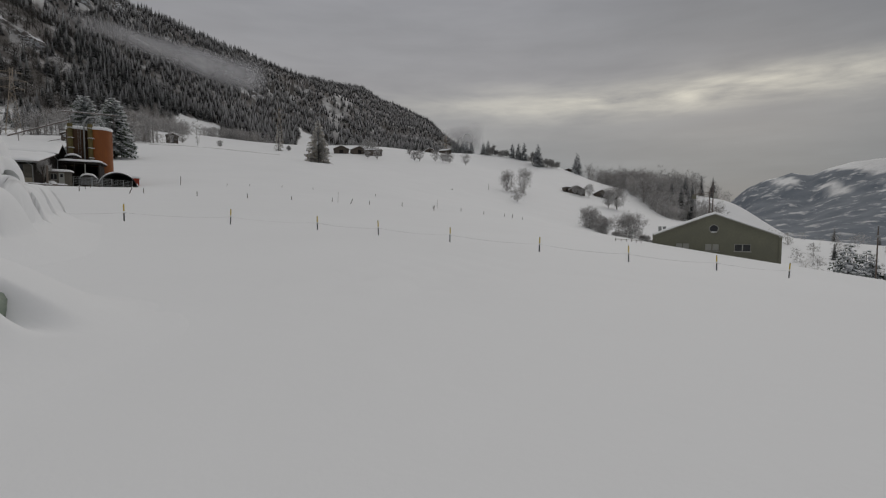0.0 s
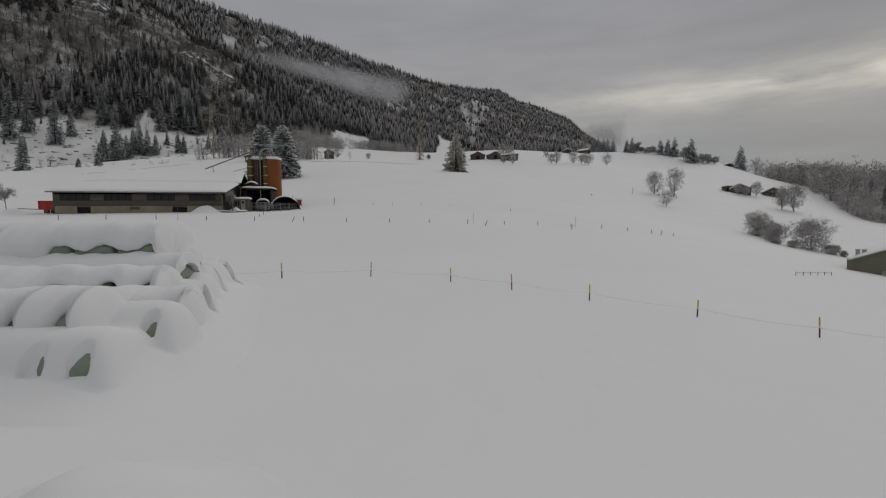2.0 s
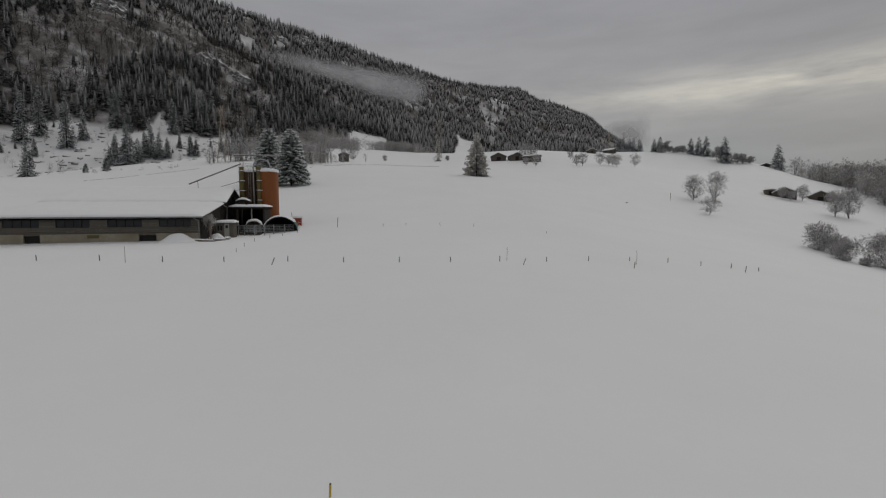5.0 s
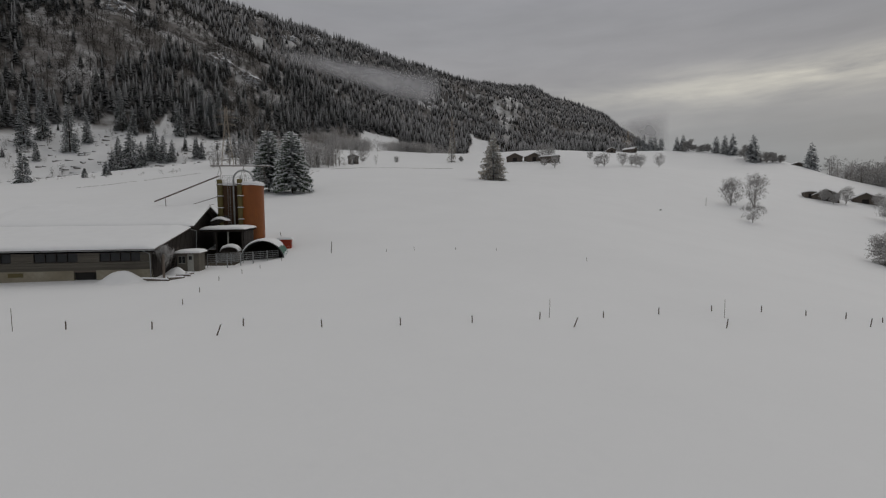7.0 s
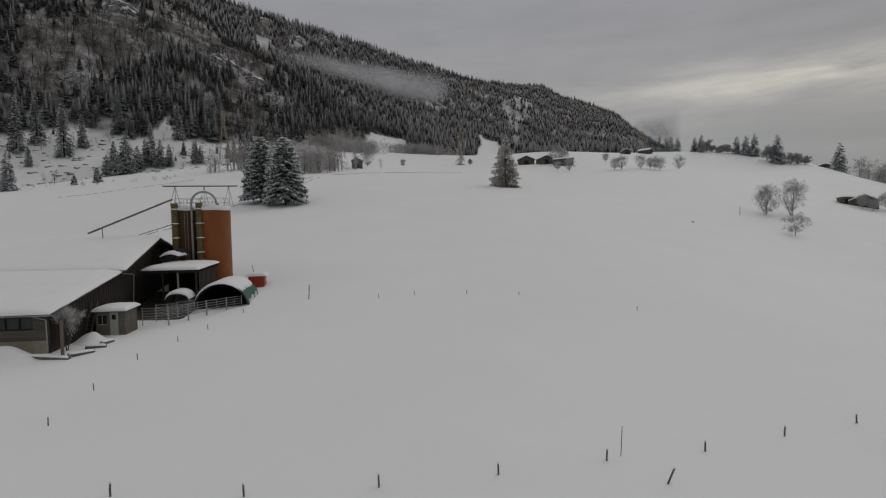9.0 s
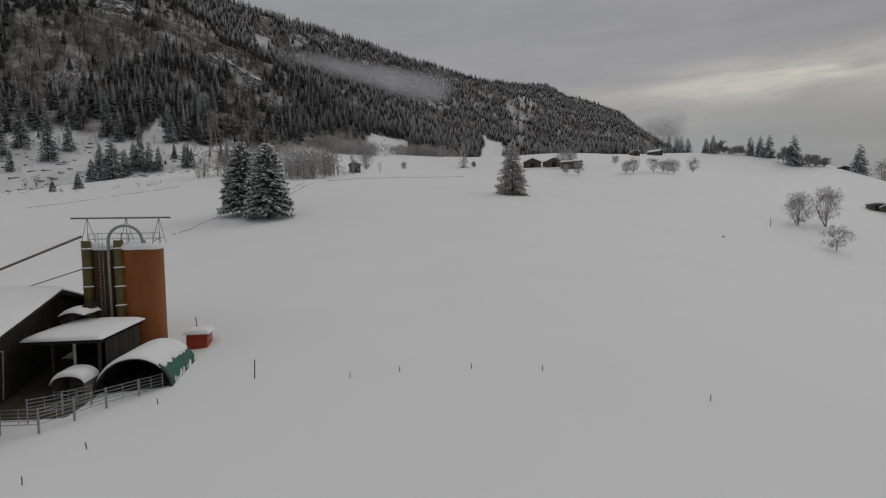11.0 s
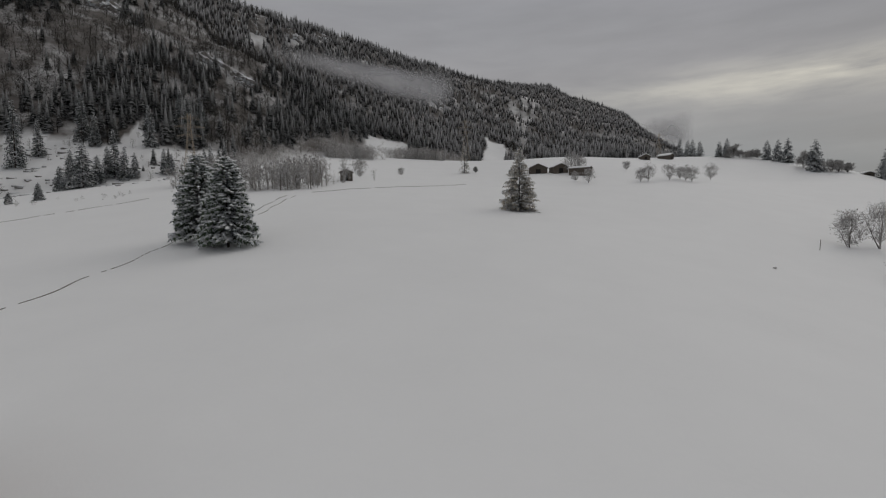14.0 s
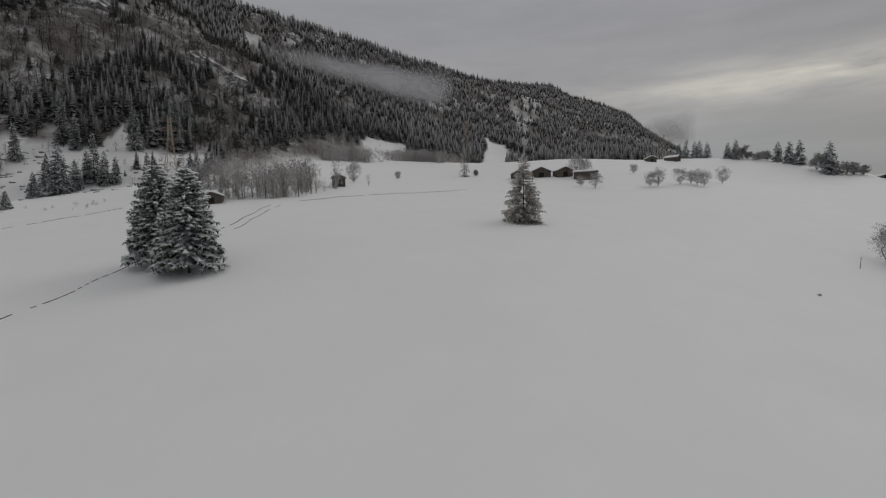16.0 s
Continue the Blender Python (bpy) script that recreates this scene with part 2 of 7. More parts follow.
def ground_material():
    m = bpy.data.materials.new("snow_ground")
    m.use_nodes = True
    n, l = m.node_tree.nodes, m.node_tree.links
    b = n["Principled BSDF"]
    b.inputs["Roughness"].default_value = 0.75
    tc = n.new("ShaderNodeTexCoord")
    cover = n.new("ShaderNodeSeparateXYZ")
    l.new(tc.outputs["UV"], cover.inputs[0])

    def tex(scale, detail, lo, hi, src):
        t = n.new("ShaderNodeTexNoise")
        t.inputs["Scale"].default_value, t.inputs["Detail"].default_value, t.inputs["Roughness"].default_value = scale, detail, 0.62
        l.new(src, t.inputs["Vector"])
        r = n.new("ShaderNodeMapRange")
        r.inputs["From Min"].default_value, r.inputs["From Max"].default_value = lo, hi
        l.new(t.outputs["Fac"], r.inputs["Value"])
        return r.outputs[0], t.outputs["Fac"]

    def mix(fac, a, c):
        k = n.new("ShaderNodeMix")
        k.data_type = "RGBA"
        for sock, v in ((k.inputs[0], fac), (k.inputs[6], a), (k.inputs[7], c)):
            if isinstance(v, tuple):
                sock.default_value = (*v, 1)
            elif isinstance(v, (int, float)):
                sock.default_value = v
            else:
                l.new(v, sock)
        return k.outputs[2]

    obj = tc.outputs["Object"]
    soft, _ = tex(0.06, 4, 0.3, 0.7, obj)
    snow = mix(soft, (0.80, 0.808, 0.82), (0.755, 0.763, 0.775))
    fine, fine_h = tex(1.6, 6, 0.35, 0.75, obj)
    snow = mix(fine, snow, (0.78, 0.787, 0.798))
    rocks, _ = tex(0.045, 7, 0.36, 0.60, obj)
    rough_ground = mix(rocks, (0.21, 0.20, 0.20), (0.050, 0.044, 0.038))
    grain, _ = tex(0.25, 5, 0.35, 0.7, obj)
    rough_ground = mix(grain, rough_ground, (0.12, 0.105, 0.095))
    mask = n.new("ShaderNodeMath")
    mask.operation = "MULTIPLY"
    mask.use_clamp = True
    edge, _ = tex(0.03, 5, 0.25, 0.6, obj)
    l.new(cover.outputs["X"], mask.inputs[0])
    lifted = n.new("ShaderNodeMath")
    lifted.operation = "ADD"
    lifted.inputs[1].default_value = 0.25
    l.new(edge, lifted.inputs[0])
    l.new(lifted.outputs[0], mask.inputs[1])
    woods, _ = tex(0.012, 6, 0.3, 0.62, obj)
    # blue haze of the far range is mixed into these two woodland colours
    hazy_woodland = mix(woods, (0.062, 0.085, 0.118), (0.115, 0.14, 0.175))
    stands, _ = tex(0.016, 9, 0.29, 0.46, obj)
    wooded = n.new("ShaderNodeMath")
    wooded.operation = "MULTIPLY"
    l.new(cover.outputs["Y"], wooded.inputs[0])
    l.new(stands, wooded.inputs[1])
    l.new(mix(wooded.outputs[0], mix(mask.outputs[0], snow, rough_ground), hazy_woodland), b.inputs["Base Color"])
    bump = n.new("ShaderNodeBump")
    bump.inputs["Strength"].default_value, bump.inputs["Distance"].default_value = 0.25, 0.06
    l.new(fine_h, bump.inputs["Height"])
    l.new(bump.outputs[0], b.inputs["Normal"])
    return m


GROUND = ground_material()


def mist_material(name, strength, scale):
    m = bpy.data.materials.new(name)
    m.use_nodes = True
    n, l = m.node_tree.nodes, m.node_tree.links
    n.clear()
    tc = n.new("ShaderNodeTexCoord")
    uv = n.new("ShaderNodeSeparateXYZ")
    l.new(tc.outputs["UV"], uv.inputs[0])
    t = n.new("ShaderNodeTexNoise")
    t.inputs["Scale"].default_value, t.inputs["Detail"].default_value, t.inputs["Roughness"].default_value = scale, 5, 0.5
    l.new(tc.outputs["Object"], t.inputs["Vector"])
    r = n.new("ShaderNodeMapRange")
    r.inputs["From Min"].default_value, r.inputs["From Max"].default_value = 0.30, 0.62
    l.new(t.outputs["Fac"], r.inputs["Value"])
    a = n.new("ShaderNodeMath")
    a.operation = "MULTIPLY"
    l.new(r.outputs[0], a.inputs[0])
    l.new(uv.outputs["X"], a.inputs[1])
    c = n.new("ShaderNodeMath")
    c.operation = "MULTIPLY"
    l.new(a.outputs[0], c.inputs[0])
    c.inputs[1].default_value = strength
    d = n.new("ShaderNodeBsdfDiffuse")
    d.inputs["Color"].default_value = (0.62, 0.62, 0.64, 1)
    tl = n.new("ShaderNodeBsdfTranslucent")
    tl.inputs["Color"].default_value = (0.62, 0.62, 0.64, 1)
    both = n.new("ShaderNodeMixShader")
    l.new(d.outputs[0], both.inputs[1])
    l.new(tl.outputs[0], both.inputs[2])
    tr = n.new("ShaderNodeBsdfTransparent")
    mx = n.new("ShaderNodeMixShader")
    l.new(c.outputs[0], mx.inputs[0])
    l.new(tr.outputs[0], mx.inputs[1])
    l.new(both.outputs[0], mx.inputs[2])
    l.new(mx.outputs[0], n.new("ShaderNodeOutputMaterial").inputs[0])
    return m


# ---- mesh helpers ----
def tri_mesh(name, V, F, material, smooth=False):
    """A mesh from vertex and triangle arrays."""
    V, F = np.asarray(V, np.float32), np.asarray(F, np.int32)
    me = bpy.data.meshes.new(name)
    me.vertices.add(len(V))
    me.vertices.foreach_set("co", V.ravel())
    me.loops.add(F.size)
    me.loops.foreach_set("vertex_index", F.ravel())
    me.polygons.add(len(F))
    me.polygons.foreach_set("loop_start", np.arange(0, F.size, 3, dtype=np.int32))
    me.update(calc_edges=True)
    if smooth:
        me.polygons.foreach_set("use_smooth", np.ones(len(F), bool))
    me.materials.append(material)
    return me


def set_uv(me, F, u, v):
    """Stores two values a vertex in the mesh's UV map."""
    layer = me.uv_layers.new(name="cover")
    k = np.asarray(F).ravel()
    layer.data.foreach_set("uv", np.c_[np.asarray(u)[k], np.asarray(v)[k]].astype(np.float32).ravel())


def thing(name, label, category, group="", at=None, kind=""):
    ob = new(name)
    ob.empty_display_size = 0.3
    if at is not None:
        ob.matrix_basis = at
    return tagged(ob, label, category, group, kind)


def part(name, bm, material, parent, label="", smooth=False):
    if isinstance(bm, bpy.types.Mesh):
        me = bm
    else:
        me = bpy.data.meshes.new(name)
        bmesh.ops.recalc_face_normals(bm, faces=bm.faces[:])
        bm.to_mesh(me)
        bm.free()
        me.materials.append(material)
    if smooth:
        me.polygons.foreach_set("use_smooth", [True] * len(me.polygons))
    ob = new(name, me)
    ob.parent = parent
    if label:
        ob["label"] = label
    return ob


def box(bm, x0, x1, y0, y1, z0, z1, bevel=0.0):
    vs = [bm.verts.new((x, y, z)) for z in (z0, z1) for x, y in ((x0, y0), (x1, y0), (x1, y1), (x0, y1))]
    fs = [bm.faces.new([vs[i] for i in q]) for q in ((3, 2, 1, 0), (4, 5, 6, 7), (0, 1, 5, 4), (1, 2, 6, 5), (2, 3, 7, 6), (3, 0, 4, 7))]
    if bevel:
        edges = list({e for f in fs for e in f.edges})
        bmesh.ops.bevel(bm, geom=edges, offset=bevel, segments=2, affect="EDGES", profile=0.5)
    return bm


def boxes(*dims, bevel=0.0):
    bm = bmesh.new()
    for d in dims:
        box(bm, *d, bevel=bevel)
    return bm


def tube(bm, p0, p1, r0, r1=None, n=8):
    p0, p1 = Vector(p0), Vector(p1)
    r1 = r0 if r1 is None else r1
    q = (p1 - p0).to_track_quat("Z", "Y")
    rings = []
    for p, r in ((p0, r0), (p1, r1)):
        rings.append([bm.verts.new(p + q @ Vector((r * math.cos(a), r * math.sin(a), 0))) for a in (2 * math.pi * i / n for i in range(n))])
    for i in range(n):
        bm.faces.new((rings[0][i], rings[0][(i + 1) % n], rings[1][(i + 1) % n], rings[1][i]))
    bm.faces.new(rings[0][::-1])
    bm.faces.new(rings[1])
    return bm


def tubes(segs, r, n=6):
    bm = bmesh.new()
    for p0, p1 in segs:
        tube(bm, p0, p1, r, n=n)
    return bm


def prism(bm, outline, y0, y1):
    """Extrudes an outline of (x, z) from y0 to y1."""
    a = [bm.verts.new((x, y0, z)) for x, z in outline]
    b = [bm.verts.new((x, y1, z)) for x, z in outline]
    k = len(outline)
    bm.faces.new(a)
    bm.faces.new(b[::-1])
    for i in range(k):
        bm.faces.new((a[i], b[i], b[(i + 1) % k], a[(i + 1) % k]))
    return bm


def snow_slab(x0, x1, y0, y1, thick, base, seed=0, step=0.6, p=6.0, lump=0.12, sag=0.0):
    """A rounded, slightly uneven layer of snow; base(x, y) is the height of what it lies on."""
    nx, ny = max(6, int((x1 - x0) / step)), max(6, int((y1 - y0) / step))
    s = np.linspace(-1, 1, nx + 1)
    t = np.linspace(-1, 1, ny + 1)
    s, t = np.sign(s) * (1 - (1 - abs(s)) ** 1.7), np.sign(t) * (1 - (1 - abs(t)) ** 1.7)
    bm = bmesh.new()
    top, bot = {}, {}
    for i, a in enumerate(s):
        for j, b in enumerate(t):
            x, y = x0 + (a + 1) / 2 * (x1 - x0), y0 + (b + 1) / 2 * (y1 - y0)
            edge = max(0.0, 1 - abs(a) ** p) ** 0.45 * max(0.0, 1 - abs(b) ** p) ** 0.45
            wob = noise.noise(Vector((x * 0.8 + seed * 7.3, y * 0.8, seed))) * lump + noise.noise(Vector((x * 2.3, y * 2.3 + seed, 5))) * lump * 0.35
            rim = (1 - edge) * noise.noise(Vector((x * 1.7 + seed, y * 1.7, 9))) * 0.5 * lump
            z = base(x, y)
            top[i, j] = bm.verts.new((x + rim, y + rim, z + thick * edge * (1 + wob / max(thick, 0.2)) - sag * (1 - edge)))
            bot[i, j] = bm.verts.new((x + rim, y + rim, z - 0.02 - sag * (1 - edge)))
    for i in range(nx):
        for j in range(ny):
            bm.faces.new((top[i, j], top[i + 1, j], top[i + 1, j + 1], top[i, j + 1]))
            bm.faces.new((bot[i, j], bot[i, j + 1], bot[i + 1, j + 1], bot[i + 1, j]))
    for i in range(nx):
        for j in (0, ny):
            bm.faces.new((bot[i, j], bot[i + 1, j], top[i + 1, j], top[i, j]))
    for j in range(ny):
        for i in (0, nx):
            bm.faces.new((bot[i, j], bot[i, j + 1], top[i, j + 1], top[i, j]))
    return bm


# ---- the land ----
# a lattice of gentle swells, 80 m apart, over a plane that climbs ahead
SWELLS = np.array([
    [2.99, -0.38, 2.64, 1.05, 5.23, 5.79, -0.88, -1.03], [7.17, 2.44, 2.35, 0.57, -0.4, -3.24, -7.31, -3.44],
    [1.96, 4.68, -3.38, -1.13, -0.87, -0.31, -3.77, -3.52], [-1.71, 1.66, -6.16, 0.33, 3.64, -9.17, -6.44, -2.67],
    [3.87, -1.17, 6.93, 3.92, -2.01, -18.19, 1.02, -5.12], [7.49, -0.26, 7.34, -12.78, 12.15, -2.93, -0.41, -18.37],
    [10.54, 0.2, 5.11, -2.98, 7.17, -17.4, -1.3, -17.52], [13.76, 0.66, -5.01, 4.77, 6.29, -0.12, 22.07, -26.62],
    [9.14, 6.14, 3.63, 12.65, -5.57, -26.22, 16.04, -40.92], [2.3, 3.98, 4.4, 2.85, 11.26, 16.46, 26.97, -20.61],
    [0.28, 0.92, -1.52, -8.24, 4.7, 0.4, -22.35, -21.56], [0.02, 0.04, -0.91, -1.28, 5.37, -6.97, -27.34, -15.9]])
HX, HY = -16.0, 46.0     # the point round which the mountains are laid out


def sstep(x, a, b):
    u = np.clip((x - a) / (b - a), 0, 1)
    return u * u * (3 - 2 * u)


def wavy(x, y, seed, octaves=4):
    """Smooth value noise from summed sines, -1 to 1."""
    r = np.random.RandomState(seed)
    out, amp, tot = 0, 1.0, 0
    f = 1.0
    for _ in range(octaves):
        s = 0
        for _ in range(4):
            th, ph = r.uniform(0, 2 * np.pi, 2)
            s = s + np.sin((x * np.cos(th) + y * np.sin(th)) * f * r.uniform(0.8, 1.25) + ph)
        out = out + amp * s / 2.4
        tot += amp
        amp *= 0.55
        f *= 2.03
    return out / tot


def field(x, y):
    x, y = np.asarray(x, float), np.asarray(y, float)
    z = 1.5 + 0.115 * y - 0.02 * x
    for j in range(12):
        gy = np.exp(-((y + 100 - 80 * j) ** 2) / (2 * 78.0 ** 2))
        for i in range(8):
            z = z + SWELLS[j, i] * gy * np.exp(-((x + 310 - 80 * i) ** 2) / (2 * 78.0 ** 2))
    # the farmyard, dug into the slope, and the snow heaped round the bales
    z = z - 1.15 * np.exp(-((x + 62) ** 2 + (y - 86) ** 2) / (2 * 8.0 ** 2)) - 0.75 * np.exp(-((x + 63) ** 2 + (y - 97) ** 2) / (2 * 4.5 ** 2))
    return z


AZ_FOOT = [-20, -5, 0, 9, 14, 22, 28, 33, 43, 50, 63, 90, 140]
R_FOOT = [800, 760, 720, 690, 650, 600, 545, 480, 360, 345, 350, 300, 300]
AZ_RIDGE = [-12, -6, -4, -0.6, 0.9, 3.6, 6.7, 9.2, 17.8, 23.8, 29.7, 35.4, 42, 52, 65, 90, 140]
EL_RIDGE = [3.0, 5.4, 7.3, 9.8, 11.2, 12.6, 13.6, 15.1, 16.05, 18.0, 19.7, 21.0, 22.2, 24.0, 25.5, 25.0, 10.0]
R_RIDGE = [2100, 2100, 2080, 2050, 2000, 1950, 1900, 1820, 1560, 1350, 1150, 1030, 920, 860, 820, 800, 800]
AZ_FAR = [-180, -120, -60, -43, -40.3, -38.3, -36.8, -35, -33.5, -31.5, -29, -24, -10]
EL_FAR = [7.0, 9.0, 7.5, 4.9, 4.3, 3.5, 3.9, 3.3, 2.6, 1.0, 0.2, -0.5, -1.0]


def land(x, y):
    """Height and ground cover (0 open snow, 1 wooded or rocky) at x, y."""
    x, y = np.asarray(x, float), np.asarray(y, float)
    dx, dy = x - HX, y - HY
    r = np.hypot(dx, dy)
    az = np.degrees(np.arctan2(-dx, dy))
    z = field(np.clip(x, -420, 330), np.clip(y, -180, 860))
    z = z + (0.10 * wavy(x / 9, y / 9, 3, 3) + 0.28 * wavy(x / 28, y / 28, 4, 2) * sstep(r, 60, 160)) * (1 - 0.6 * np.exp(-((x + 60) ** 2 + (y - 80) ** 2) / 700))
    # half-filled wheel ruts curving across the near meadow
    for cx, cy, rad, lo in ((30.0, 4.0, 31.6, -1), (30.0, 4.0, 33.4, -1), (16.0, -6.0, 24.5, -1), (16.0, -6.0, 26.2, -1)):
        d = np.hypot(x - cx, y - cy) - rad
        z = z - 0.07 * np.exp(-(d / 0.28) ** 2) * np.exp(-((x - 2) ** 2 + (y - 13) ** 2) / 90) + 0.03 * np.exp(-((np.abs(d) - 0.5) / 0.25) ** 2) * np.exp(-((x - 2) ** 2 + (y - 13) ** 2) / 90)
    # the wooded knoll beyond the right-hand edge
    z = z + 25 * np.exp(-((x - 222) / 34) ** 2) * sstep(y, 300, 375) * (1 - sstep(y, 450, 540))
    z = z + 0.05 * wavy(x / 1.6, y / 1.6, 71, 3) * np.exp(-((x + 38) ** 2 + (y - 86) ** 2) / 40)
    # out of the meadow: down into the valley
    out = np.maximum.reduce([x - 175, -180 - y, -(x + 420), y - 860, 0 * x])
    z = z + (-95 - z) * sstep(out, 0, 420)
    cover = 0.75 * sstep(out, 60, 200)
    # far range across the valley
    far = np.interp(az, AZ_FAR, EL_FAR)
    far = np.where(az > 139, np.interp(360 - az, [180, 221], [7.0, 6.0]), far)
    rough = wavy(x / 260, y / 260, 11, 5)
    top = 18 + 3900 * np.tan(np.radians(far))
    rise = sstep(r, 1300, 3900) ** 1.3
    lift = np.where((az < -10) | (az > 139), (top + 95) * rise + rough * 70 * sstep(r, 1500, 2600) * (1 - sstep(r, 3500, 3900)), 0)
    z = z + np.maximum(lift, 0)
    patch = sstep(wavy(x / 330, y / 330, 21, 4) + 0.0012 * (1300 - z) - 1.3, -0.35, 0.05)
    cover = np.where(r > 1100, np.maximum(0.1, patch * 0.22), cover)
    # the wooded mountain
    foot, ridge = np.interp(az, AZ_FOOT, R_FOOT), np.interp(az, AZ_RIDGE, R_RIDGE)
    fx, fy = HX - foot * np.sin(np.radians(az)), HY + foot * np.cos(np.radians(az))
    zf = field(np.clip(fx, -420, 330), np.clip(fy, -180, 860))
    zr = 18.6 + ridge * np.tan(np.radians(np.interp(az, AZ_RIDGE, EL_RIDGE))) - 3
    s = (r - foot) / (ridge - foot)
    u = np.clip(s, 0, 1)
    prof = 0.75 * u + 0.25 * u * u * (3 - 2 * u)
    crag = wavy(x / 75, y / 75, 31, 5) * 26 * np.sin(np.pi * np.clip(u, 0, 1)) + wavy(x / 22, y / 22, 33, 3) * 5 * sstep(u, 0.02, 0.2) * (1 - sstep(u, 0.9, 1.0))
    zm = zf + (zr - zf) * prof + crag - np.maximum(s - 1, 0) * 260
    m = sstep(az, -9, -4) * (1 - sstep(az, 118, 140))
    on = m * (s > 0)
    z = np.where(on > 0, z + (zm - z) * on * sstep(s, 0, 0.02), z)
    cover = np.where(on > 0.3, sstep(s, -0.01, 0.06), cover)
    return z, cover


def ground_z(x, y):
    return float(land(np.array([x]), np.array([y]))[0][0])


# crags breaking out of the woods: azimuth, share of the slope, width, height, lean
OUTCROPS = [(54.5, 0.545, 30, 15, 0.3), (45.3, 0.375, 22, 13, -0.7), (42.5, 0.335, 22, 11, -0.9), (42.9, 0.75, 14, 18, -0.4), (41.4, 0.705, 13, 24, -0.5),
            (40.6, 0.69, 10, 24, -0.4), (37.7, 0.675, 20, 20, -0.5), (34.8, 0.77, 24, 20, -0.4), (32.6, 0.91, 9, 12, 0.2), (30.0, 0.67, 14, 16, 0.2),
            (22.3, 0.40, 20, 24, -0.5), (21.2, 0.37, 22, 16, -0.6), (19.6, 0.42, 10, 34, 0.1), (17.4, 0.53, 9, 44, 0.1), (15.7, 0.60, 12, 22, 0.2), (18.5, 0.40, 14, 14, 0.0)]


def scar_mask(x, y):
    """Gullies and clearings on the mountain where no trees stand, and how rocky they are."""
    dx, dy = x - HX, y - HY
    r, az = np.hypot(dx, dy), np.degrees(np.arctan2(-dx, dy))
    foot, ridge = np.interp(az, AZ_FOOT, R_FOOT), np.interp(az, AZ_RIDGE, R_RIDGE)
    s = (r - foot) / (ridge - foot)
    wob = wavy(x / 40, y / 40, 41, 3)
    gully = np.zeros(az.shape, bool)
    for a0, s0, a1, s1, w in ((13.5, 0.53, 12.7, 0.36, 0.30), (12.0, 0.55, 12.2, 0.20, 0.33), (10.2, 0.63, 11.9, 0.40, 0.26), (13.2, 0.55, 10.6, 0.62, 0.28)):
        t = np.clip(((az - a0) * (a1 - a0) + 100 * (s - s0) * (s1 - s0)) / ((a1 - a0) ** 2 + 100 * (s1 - s0) ** 2), 0, 1)
        gully |= np.hypot(az - a0 - t * (a1 - a0), 10 * (s - s0 - t * (s1 - s0))) < w * (1 + 0.5 * wob)
    clearing = (az > 25.4) & (az < 29.9) & (s < 0.112 + 0.004 * (az - 27.5))
    clearing |= (az > 14.3 + 0.3 * wob) & (az < 16.8 + 0.5 * wob) & (s < 0.17 + 0.02 * (az - 14.3) + 0.02 * wob)
    rock = (wavy(x / 60, y / 60, 43, 4) > 0.70) & (s > 0.35)
    for a0, s0, w0, h0, _ in OUTCROPS:
        rock |= (np.abs(az - a0) * r / 57.3 < 0.55 * w0) & (s < s0 + 0.5 * h0 / (ridge - foot)) & (s > s0 - 1.1 * h0 / (ridge - foot))
    low = (az > 43.5) & (s < np.interp(az, [43.5, 46, 49, 51, 53, 57, 60, 66], [0.085, 0.09, 0.08, 0.15, 0.08, 0.11, 0.15, 0.13]) + 0.025 * wob)
    return gully, clearing, rock, low, s


